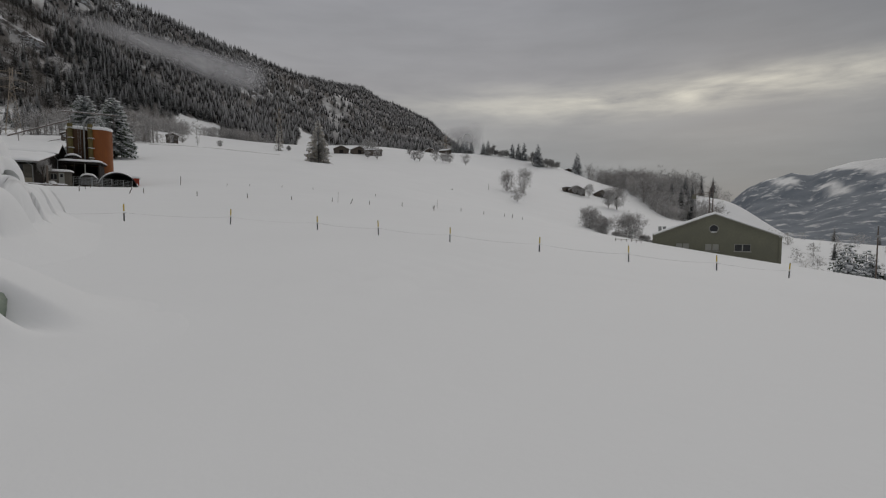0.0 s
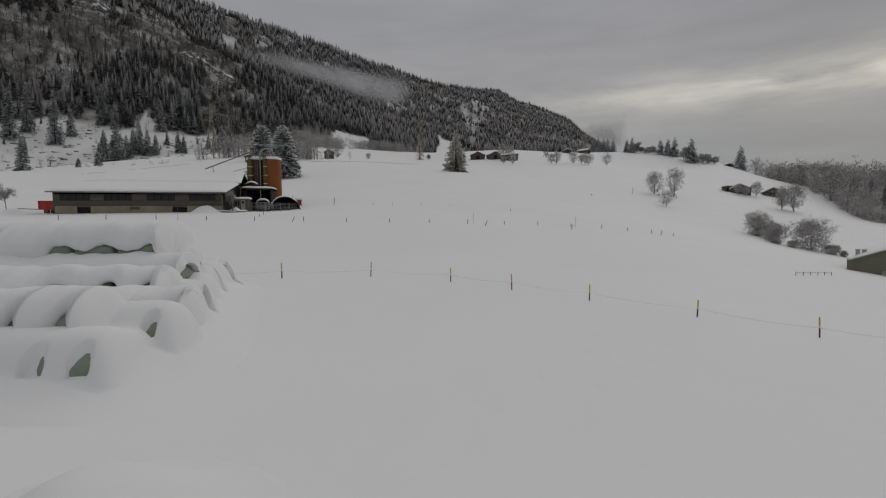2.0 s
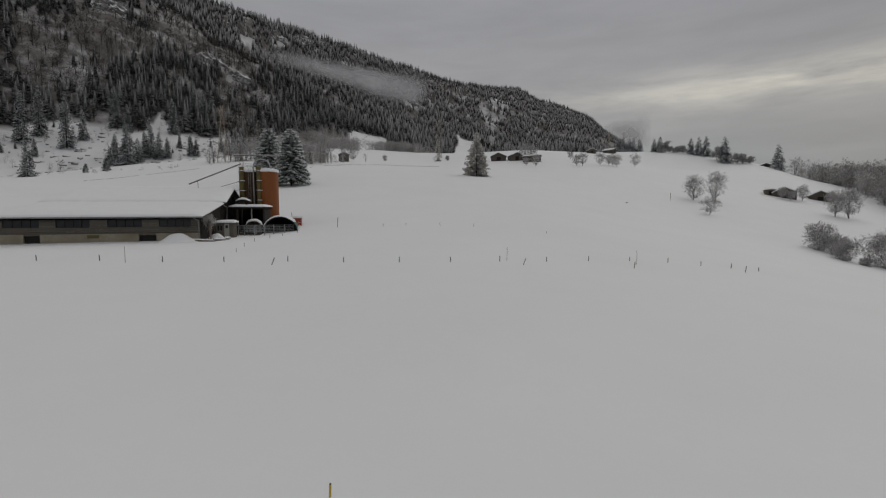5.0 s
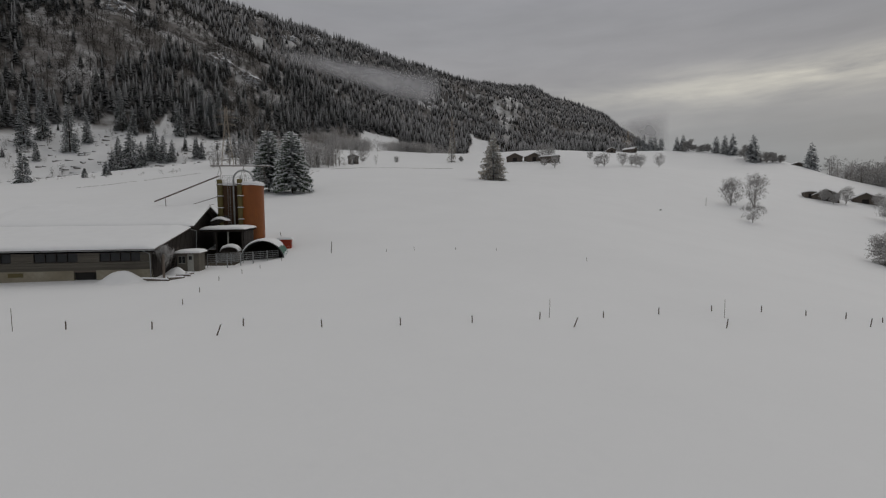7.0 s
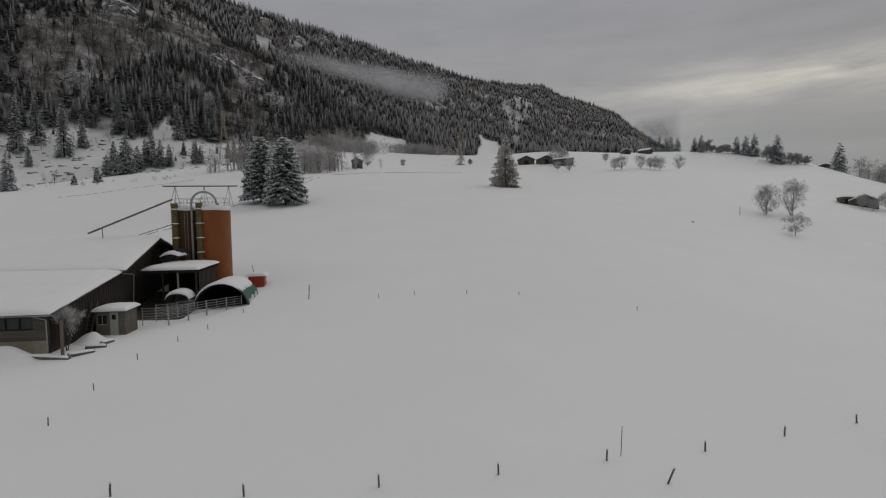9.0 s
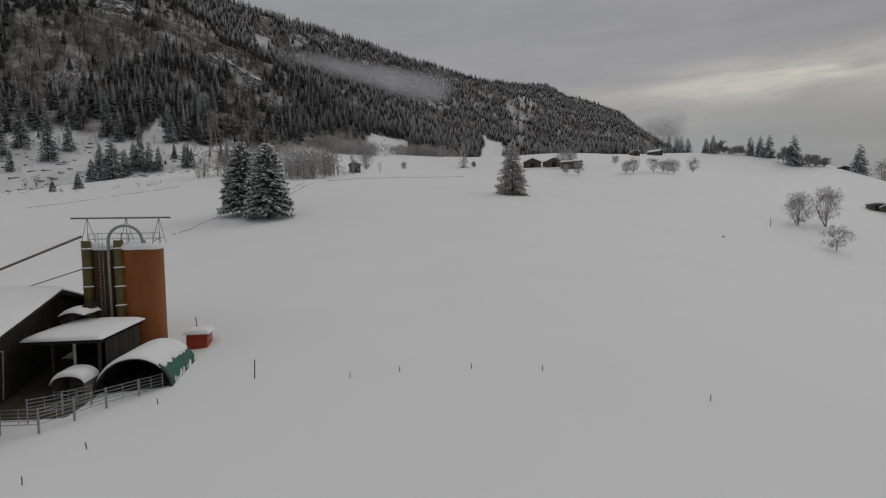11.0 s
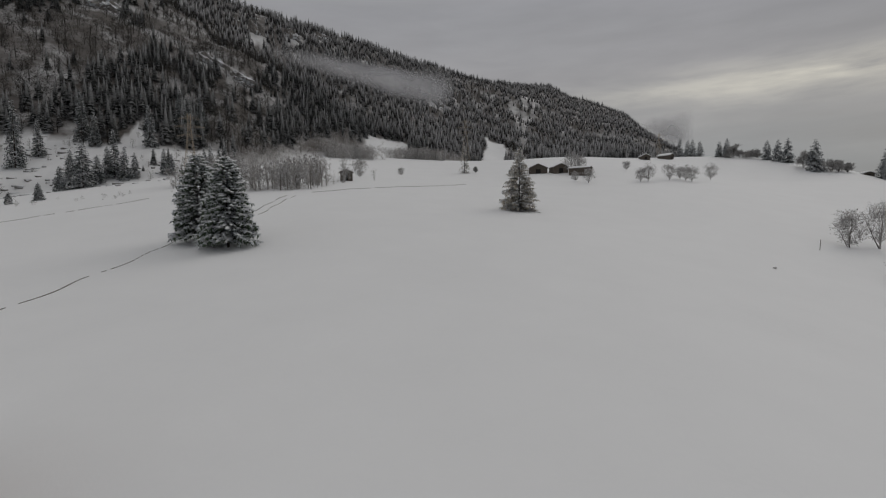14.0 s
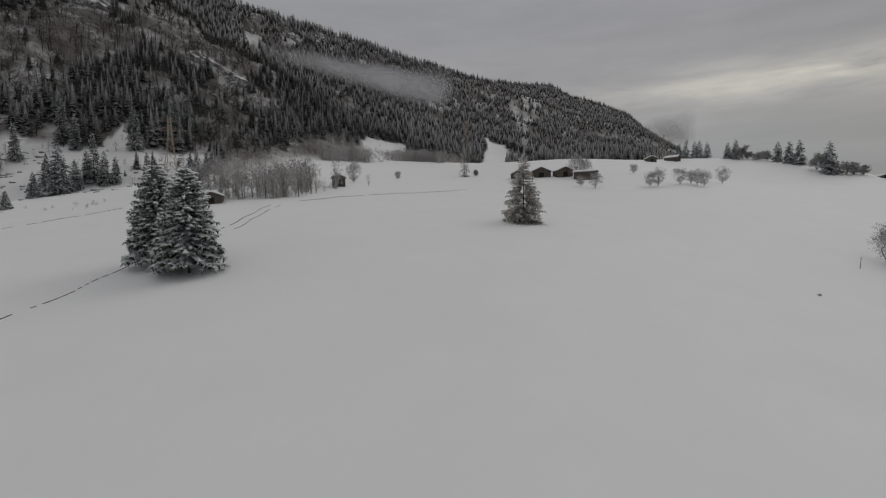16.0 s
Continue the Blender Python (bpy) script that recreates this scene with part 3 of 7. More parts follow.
def build_ground():
    rings = [0.0]
    step = 0.5
    while rings[-1] < 4700:
        rings.append(rings[-1] + step)
        step *= 1.0165
    rings = np.array(rings[1:])
    n = 800
    # closer spokes where the mountain stands
    w = np.linspace(0, 2 * np.pi, n, endpoint=False)
    ang = w - 0.35 * np.sin(w - radians(20)) * 1.0
    R, A = np.meshgrid(rings, ang, indexing="ij")
    X, Y = HX - R * np.sin(A), HY + R * np.cos(A)
    Z, C = land(X, Y)
    gully, clearing, rock, low, s = scar_mask(X, Y)
    inside = (s > 0) & (s < 1.1) & (np.degrees(np.arctan2(-(X - HX), Y - HY)) > -6)
    C = np.where(inside & clearing, 0.0, C)
    C = np.where(inside & gully, 0.62, C)
    C = np.where(inside & rock, 0.5, C)
    C = np.where(inside & low, 0.16, C)
    z0, c0 = land(np.array([HX]), np.array([HY]))
    V = np.vstack([[HX, HY, z0[0]], np.c_[X.ravel(), Y.ravel(), Z.ravel()]])
    cov = np.r_[0.0, C.ravel()]
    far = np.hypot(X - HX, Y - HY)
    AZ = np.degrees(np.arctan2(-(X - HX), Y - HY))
    # share of the haze-blue woodland colour, only on the land far off
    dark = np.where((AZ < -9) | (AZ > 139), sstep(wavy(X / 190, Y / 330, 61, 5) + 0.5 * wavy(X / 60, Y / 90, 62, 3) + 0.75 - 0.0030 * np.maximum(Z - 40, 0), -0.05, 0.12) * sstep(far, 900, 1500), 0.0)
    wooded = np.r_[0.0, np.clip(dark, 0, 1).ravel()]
    k = len(rings)
    idx = 1 + np.arange(k * n).reshape(k, n)
    a, b = idx[:-1], idx[1:]
    a2, b2 = np.roll(a, -1, 1), np.roll(b, -1, 1)
    F = np.vstack([np.c_[a.ravel(), a2.ravel(), b.ravel()], np.c_[a2.ravel(), b2.ravel(), b.ravel()],
                   np.c_[np.zeros(n, int), np.roll(idx[0], -1), idx[0]]])
    F = F[:, ::-1]
    me = tri_mesh("ground", V, F, GROUND, smooth=True)
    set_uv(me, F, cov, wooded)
    ob = new("ground", me)
    tagged(ob, "snow-covered meadow rising to wooded mountain slopes", "ground", kind="structure")


build_ground()


# ---- trees ----
def whisk_tree(h, r, n, rng, width=0.10, low=0.12, fine=3):
    """A leafless broadleaf tree far off: a stem and many thin upswept twigs; triangles."""
    V, F = [], []

    def blade(p, q, w):
        p, q = np.array(p), np.array(q)
        d = np.cross(q - p, rng.normal(size=3))
        d = d / (np.linalg.norm(d) + 1e-6) * w
        b = len(V)
        V.extend([p - d, p + d, q])
        F.append((b, b + 1, b + 2))

    blade((0, 0, -0.4), (0, 0, h * 0.92), 0.018 * h)
    blade((0, 0, -0.4), (0.02 * h, 0, h * 0.9), 0.018 * h)
    for _ in range(n):
        z = h * rng.uniform(low, 0.72)
        a = rng.uniform(0, 6.28)
        f = (z / h - low) / (0.75 - low)
        out = r * rng.uniform(0.55, 1.0) * (1 - 0.55 * f ** 2) * rng.uniform(0.5, 1.0)
        p = np.array((out * 0.25 * math.cos(a), out * 0.25 * math.sin(a), z))
        q = np.array((out * math.cos(a), out * math.sin(a), min(h, z + h * rng.uniform(0.10, 0.32))))
        blade(p, q, width * rng.uniform(0.6, 1.3))
        for _ in range(fine):
            t = rng.uniform(0.3, 1.0)
            c = p + (q - p) * t
            blade(c, c + np.array((rng.normal() * 0.13 * r, rng.normal() * 0.13 * r, abs(rng.normal()) * 0.09 * h + 0.02 * h)), width * 0.7)
    return np.array(V), np.array(F)


def crown_mesh(h, r, low, n, rng, width=0.09, fine=6, lean=0.0):
    """A rounded leafless crown far off: limbs fanning from the stem into an uneven oval, each with a tuft of twigs; triangles."""
    V, F = [], []

    def blade(p, q, w):
        d = np.cross(q - p, rng.normal(size=3))
        d = d / (np.linalg.norm(d) + 1e-6) * w
        b = len(V)
        V.extend([p - d, p + d, q])
        F.append((b, b + 1, b + 2))

    zc, rz = h * (1 + low) / 2, h * (1 - low) / 2
    lobes = rng.uniform(0.78, 1.06, (6, 4))

    def within(inner):
        """A point of the uneven crown, and the direction outwards."""
        a, c = rng.uniform(0, 6.283), rng.uniform(-1.0, 1.0)
        rho = rng.uniform(inner, 1.0) * lobes[int(a / 6.284 * 6), int((c + 1) * 1.99)]
        ring = (1 - abs(c) ** (2.2 if c > 0 else 3.2)) ** 0.5
        out = np.array((ring * math.cos(a), ring * math.sin(a), c))
        return np.array((r * rho * out[0], r * rho * out[1], zc + rz * c * (rho if c > 0 else 1.0))), out

    for k in range(3):
        blade(np.array((0.0, 0.0, -0.4)), np.array((rng.normal() * 0.04 * h, rng.normal() * 0.04 * h, h * 0.8)), 0.014 * h)
    for _ in range(n // 4):
        tip, out = within(0.6)
        root = np.array((0.10 * tip[0], 0.10 * tip[1], max(0.0, tip[2] * rng.uniform(0.3, 0.75))))
        blade(root, tip, width * 0.5)
    for _ in range(n):
        c, out = within(0.30)
        for _ in range(fine):
            p = c + rng.normal(size=3) * 0.085 * r
            q = p + out * 0.06 * r + np.array((0, 0, 0.02 * r)) + rng.normal(size=3) * 0.055 * r
            blade(p, q, width * rng.uniform(0.5, 1.1))
    return np.array(V), np.array(F)


def scatter(name, templates, pos, scale, rng, material):
    """One mesh out of many turned and scaled copies of the templates; each copy has its own tone and load of snow."""
    pick = rng.randint(0, len(templates), len(pos))
    Vs, Fs, Us, off = [], [], [], 0
    for k, (V, F) in enumerate(templates):
        sel = np.where(pick == k)[0]
        if not len(sel):
            continue
        a = rng.uniform(0, 6.283, len(sel))
        c, s = np.cos(a), np.sin(a)
        sc = scale[sel][:, None]
        wide = sc * rng.uniform(0.85, 1.2, (len(sel), 1))
        X = (V[:, 0] * c[:, None] - V[:, 1] * s[:, None]) * wide + pos[sel, 0:1]
        Y = (V[:, 0] * s[:, None] + V[:, 1] * c[:, None]) * wide + pos[sel, 1:2]
        Z = V[:, 2] * sc + pos[sel, 2:3]
        Vs.append(np.stack([X, Y, Z], -1).reshape(-1, 3))
        Fs.append((F[None] + (off + np.arange(len(sel)) * len(V))[:, None, None]).reshape(-1, 3))
        Us.append(np.repeat(np.c_[rng.uniform(0, 1, len(sel)), rng.uniform(0, 1, len(sel))], len(V), 0))
        off += len(sel) * len(V)
    F, U = np.vstack(Fs), np.vstack(Us)
    me = tri_mesh(name, np.vstack(Vs), F, material)
    set_uv(me, F, U[:, 0], U[:, 1])
    return me


def polar_points(az0, az1, r0, r1, spacing, rng):
    """Jittered points, their distance apart growing outwards."""
    out = []
    r = r0
    while r < r1:
        d = spacing(r)
        n = max(1, int(radians(az1 - az0) * r / d))
        a = np.radians(az0 + (np.arange(n) + rng.uniform(-0.45, 0.45, n) + 0.5) * (az1 - az0) / n)
        rr = r + rng.uniform(-0.5, 0.5, n) * d
        out.append(np.c_[HX - rr * np.sin(a), HY + rr * np.cos(a)])
        r += d * 0.9
    return np.vstack(out)


def bough_tree(h, r, whorls, per, rng, bare=0.05):
    """A spruce of single drooping boughs round a dark core; triangles."""
    V, F = [(0.0, 0.0, 0.97 * h)], []
    for i in range(6):
        a = 1.047 * i
        V.append((0.5 * r * math.cos(a), 0.5 * r * math.sin(a), h * bare))
    F += [(0, 1 + i, 1 + (i + 1) % 6) for i in range(6)]
    for w in range(whorls):
        q = (w + rng.uniform(-0.2, 0.2)) / whorls
        rad = r * max(0.0, 1 - q) ** 0.8 + 0.25
        ph = rng.uniform(0, 6.28)
        k = max(3, int(round(per * (1 - 0.55 * q))))
        for i in range(k):
            a = ph + 6.283 * (i + rng.uniform(-0.25, 0.25)) / k
            ln, wd = rad * rng.uniform(0.7, 1.2), rng.uniform(0.22, 0.36)
            z = h * (bare + (0.96 - bare) * q) + rng.uniform(-0.4, 0.4)
            o, sd = np.array((math.cos(a), math.sin(a), 0)), np.array((-math.sin(a), math.cos(a), 0))
            root = o * 0.06 * ln + np.array((0, 0, z + 0.22 * ln))
            tip = o * ln + np.array((0, 0, z - ln * rng.uniform(0.25, 0.5)))
            m0 = o * 0.62 * ln + sd * wd * ln + np.array((0, 0, z - 0.22 * ln))
            m1 = o * 0.62 * ln - sd * wd * ln + np.array((0, 0, z - 0.22 * ln))
            b = len(V)
            V += [root, m0, tip, m1]
            F += [(b, b + 1, b + 2), (b, b + 2, b + 3)]
    return np.array([tuple(v) for v in V]), np.array(F)


def build_forest():
    rng = np.random.RandomState(5)
    P = polar_points(-5, 72, 300, 2120, lambda r: 4.3 + 0.0042 * r, rng)
    x, y = P[:, 0], P[:, 1]
    az = np.degrees(np.arctan2(-(x - HX), y - HY))
    gully, clearing, rock, low, s = scar_mask(x, y)
    r = np.hypot(x - HX, y - HY)
    chance = rng.uniform(0, 1, len(x))
    keep = (s > 0.004) & (s < 1.03) & ~clearing & ~(gully & (chance < 0.72)) & ~(rock & (chance < 0.80)) & ~(low & (chance < 0.62))
    # the nearer flank is mixed wood, with spruces in clumps; the far flank is nearly all spruce
    mixed = sstep(az, 35, 42)
    patch = wavy(x / 34, y / 34, 51, 3) + 0.35 * wavy(x / 90, y / 90, 52, 2)
    broad = patch + rng.uniform(-0.25, 0.25, len(x)) > np.where(mixed > 0.5, 0.20, 0.80)
    broad |= (np.abs(az - 42.0) < 3.0) & (s > 0.09) & (s < 0.27) & (chance < 0.7)
    broad |= (np.abs(az - 58.5) < 3.5) & (np.abs(s - 0.36) < 0.10) & (chance < 0.85)
    pale = (s < np.interp(az, [0, 12, 24, 29, 36, 39, 43], [0.0, 0.02, 0.05, 0.06, 0.09, 0.05, 0.0]) + 0.02 * wavy(x / 25, y / 25, 57, 2)) | (low & (chance < 0.94))
    broad |= pale
    z, _ = land(x, y)
    pos = np.c_[x, y, z - 0.4]
    tall = rng.uniform(0.45, 1.25, len(x)) * (1 - 0.20 * s) * np.where(pale, 0.75, 1.0) * np.where(low, 0.55, 1.0)
    keep &= rng.uniform(0, 1, len(x)) < 0.88 + 0.2 * wavy(x / 14, y / 14, 53, 2)
    near = r < 640
    spr_near = [bough_tree(rng.uniform(16, 24), rng.uniform(3.4, 5.0), 13, 8, rng) for _ in range(14)]
    spr_far = [bough_tree(rng.uniform(15, 20), rng.uniform(3.8, 4.8), 7, 6, rng) for _ in range(8)]
    brd = [crown_mesh(rng.uniform(12, 17), rng.uniform(4.4, 6.0), 0.10, 46, rng, 0.20, 5) for _ in range(8)]
    brd_far = [whisk_tree(15, 5.0, 20, rng, 0.26) for _ in range(8)]
    frosted = [crown_mesh(rng.uniform(12, 16), rng.uniform(3.6, 5.2), 0.10, 60, rng, 0.15, 6) for _ in range(8)]
    for name, sel, temp, material, label in (
            ("spruce_forest", keep & ~broad & near, spr_near, SPRUCEWOOD, "dense dark spruce wood dusted with snow on the slope"),
            ("distant_spruce_forest", keep & ~broad & ~near, spr_far, FARWOOD, "dark snow-dusted conifer forest covering the mountainside"),
            ("frosted_wood", keep & broad & pale, frosted, COPPICE, "pale frosted leafless trees at the mountain's foot"),
            ("leafless_wood", keep & broad & near & ~pale, brd, HILLWOOD, "grey-brown leafless wood with frost on the lower slope"),
            ("distant_leafless_wood", keep & broad & ~near & ~pale, brd_far, HILLWOOD, "grey-brown leafless trees among the mountain forest")):
        ob = new(name, scatter(name, temp, pos[sel], tall[sel], rng, material))
        tagged(ob, label, "forest", kind="stuff")


build_forest()


def on_slope(az, r):
    """The place at a bearing and distance from the middle of the land."""
    x, y = HX - r * math.sin(radians(az)), HY + r * math.cos(radians(az))
    return x, y, ground_z(x, y)


def build_outcrop(k, az, s0, w, h, lean):
    """A broken rock face with ledges that hold snow."""
    foot, ridge = np.interp(az, AZ_FOOT, R_FOOT), np.interp(az, AZ_RIDGE, R_RIDGE)
    x, y, z = on_slope(az, foot + s0 * (ridge - foot))
    ob = thing("rock_outcrop", "grey broken rock face with snow on its ledges", "rock", "crags on the mountain", pose(x, y, z - 0.2 * h, 0, 0, az))
    bm = bmesh.new()
    bmesh.ops.create_icosphere(bm, subdivisions=4, radius=1.0)
    for v in bm.verts:
        p = v.co.copy()
        q = Vector((p.x * w * 0.10 + 9 * k, p.y * 1.3, p.z * h * 0.10))
        d = 1 + 0.45 * noise.noise(q * 0.8) + 0.30 * noise.noise(q * 2.1) + 0.16 * noise.noise(q * 5.0)
        ledge = 0.16 * math.sin(9 * p.z + 3 * noise.noise(q * 0.9))
        v.co = Vector((p.x * w * 0.50 * d + lean * p.z * h * 0.6, p.y * w * 0.32 * (d + ledge), p.z * h * 0.80 * (1 + 0.30 * noise.noise(q * 1.6))))
    part("crag", bm, ROCK, ob)


for k, row in enumerate(OUTCROPS):
    build_outcrop(k, *row)


def build_ledges():
    """Dark stones and fallen stems lying along the contours of the snowy lower slope."""
    rng = np.random.RandomState(17)
    V, F = [], []
    while len(V) < 8 * 200:
        az, r = rng.uniform(45, 66), rng.uniform(330, 425)
        x, y, z = on_slope(az, r)
        lo = scar_mask(np.array([x]), np.array([y]))
        if not (lo[3][0] and -0.03 < lo[4][0]):
            continue
        a = radians(az) + rng.normal(0, 0.15)
        t, o = np.array((math.cos(a), math.sin(a), 0.06 * rng.normal())), np.array((math.sin(a), -math.cos(a), 0.0))
        ln, ht, dp = rng.uniform(0.5, 3.2) * rng.uniform(0.4, 1.0), rng.uniform(0.15, 0.6), rng.uniform(0.4, 1.0)
        b = len(V)
        for dz in (-0.5, ht):
            for u, w in ((-1, -1), (1, -1), (1, 1), (-1, 1)):
                V.append(np.array((x, y, z + dz * rng.uniform(0.7, 1.2))) + t * u * ln * rng.uniform(0.7, 1.1) + o * w * dp)
        for q in ((0, 1, 5, 4), (1, 2, 6, 5), (2, 3, 7, 6), (3, 0, 4, 7), (4, 5, 6, 7)):
            F += [(b + q[0], b + q[1], b + q[2]), (b + q[0], b + q[2], b + q[3])]
    ob = new("slope_stones", tri_mesh("slope_stones", V, F, ROCK))
    tagged(ob, "dark stones and fallen stems along the snowy slope", "stones", kind="stuff")


build_ledges()


def branchy(h, spread, rng, levels=4, kids=4, stems=1, low=0.25, thick=0.015, puff=24):
    """Trunk and limbs as tapered three-sided tubes, and fine twigs as thin triangles. Returns two (V, F)."""
    V, F, TV, TF = [], [], [], []

    def seg(p, q, r0, r1):
        d = (q - p).normalized()
        u = d.orthogonal().normalized()
        w = d.cross(u)
        b = len(V)
        for c, r in ((p, r0), (q, r1)):
            for k in range(4):
                a = k * math.pi / 2
                V.append(c + (u * math.cos(a) + w * math.sin(a)) * r)
        for k in range(4):
            k2 = (k + 1) % 4
            F.append((b + k, b + k2, b + 4 + k2))
            F.append((b + k, b + 4 + k2, b + 4 + k))

    def twig(p, d, ln, w):
        q = p + d * ln
        u = d.orthogonal().normalized() * w
        u.rotate(Matrix.Rotation(rng.uniform(0, 6.28), 3, d))
        b = len(TV)
        TV.extend([p - u, p + u, q])
        TF.append((b, b + 1, b + 2))

    def grow(p, d, ln, r, level):
        mid = p + d * ln * 0.5 + Vector(rng.normal(0, 0.04, 3)) * ln
        q = mid + (d + Vector(rng.normal(0, 0.12, 3))).normalized() * ln * 0.5
        if level <= 2:
            seg(p, mid, r, r * 0.8)
            seg(mid, q, r * 0.8, r * 0.55)
        else:
            twig(p, (q - p).normalized(), ln * 1.15, max(r * 1.3, 0.03))
        if level >= levels:
            for _ in range(puff):
                c = q + (p - q) * rng.uniform(0, 0.9) + Vector(rng.normal(0, 0.036 * h, 3))
                twig(c, (d * 0.7 + Vector(rng.normal(0, 0.7, 3)) + Vector((0, 0, 0.25))).normalized(), h * rng.uniform(0.035, 0.085), 0.012 + 0.0017 * h)
            return
        for k in range(kids if level else kids + 3):
            t = rng.uniform(low if level == 0 else 0.25, 1.0)
            a = rng.uniform(0, 6.28)
            tilt = rng.uniform(0.5, 1.0) * (1.05 if level == 0 else 0.85)
            side = d.orthogonal().normalized()
            side.rotate(Matrix.Rotation(a, 3, d))
            nd = (d * math.cos(tilt) + side * math.sin(tilt) * spread + Vector((0, 0, 0.12))).normalized()
            base = p + (q - p) * t
            grow(base, nd, ln * rng.uniform(0.42, 0.62) * (1.15 - 0.35 * t if level == 0 else 1), r * 0.5, level + 1)

    for k in range(stems):
        d = Vector((rng.normal(0, 0.05 if stems == 1 else 0.28), rng.normal(0, 0.05 if stems == 1 else 0.28), 1)).normalized()
        grow(Vector((rng.normal(0, 0.1) * (stems > 1), rng.normal(0, 0.1) * (stems > 1), -0.3)), d, h * 0.74 * rng.uniform(0.9, 1.0), h * thick, 0)
    return (np.array(V), np.array(F)), (np.array(TV), np.array(TF))


def bare_tree(name, label, x, y, h, spread=1.0, seed=1, levels=4, kids=4, stems=1, low=0.25, group="", twigs=TWIG, category="tree", thick=0.015, puff=24):
    rng = np.random.RandomState(seed)
    a, b = branchy(h, spread, rng, 3, kids + 1, stems, low, thick, puff)
    ob = thing(name, label, category, group, pose(x, y, ground_z(x, y), 0, 0, seed * 37 % 360))
    part("trunk", tri_mesh("trunk", *a, BARK, smooth=True), BARK, ob)
    part("crown", tri_mesh("crown", *b, twigs), twigs, ob, "frost-covered bare twigs")
    return ob


def oval_tree(name, label, x, y, h, r, seed, low=0.12, group="", category="tree", n=150, fine=9, width=0.085, twigs=TWIG, stems=1):
    """A rounded, dense leafless tree or bush: trunk and limbs, and a crown of fine frosted twigs."""
    rng = np.random.RandomState(seed)
    ob = thing(name, label, category, group, pose(x, y, ground_z(x, y), 0, 0, seed * 37 % 360))
    bm = bmesh.new()
    for k in range(stems):
        a = 6.283 * k / stems
        foot = Vector((0.25 * math.cos(a), 0.25 * math.sin(a), -0.4)) if stems > 1 else Vector((0, 0, -0.4))
        fork = Vector((rng.normal() * 0.05 * h + 0.25 * r * math.cos(a) * (stems > 1), rng.normal() * 0.05 * h + 0.25 * r * math.sin(a) * (stems > 1), h * rng.uniform(0.3, 0.4)))
        tube(bm, foot, fork, 0.013 * h / stems ** 0.5, 0.008 * h / stems ** 0.5, n=6)
        for _ in range(5):
            b = rng.uniform(0, 6.283)
            tip = fork + Vector((0.55 * r * math.cos(b), 0.55 * r * math.sin(b), h * rng.uniform(0.22, 0.5)))
            tube(bm, fork, tip, 0.005 * h / stems ** 0.5, 0.0015 * h, n=5)
    part("trunk", bm, BARK, ob)
    part("crown", tri_mesh("crown", *crown_mesh(h, r, low, int(n * 2.0), rng, width, fine + 5), twigs), twigs, ob, "frost-covered bare twigs")
    return ob


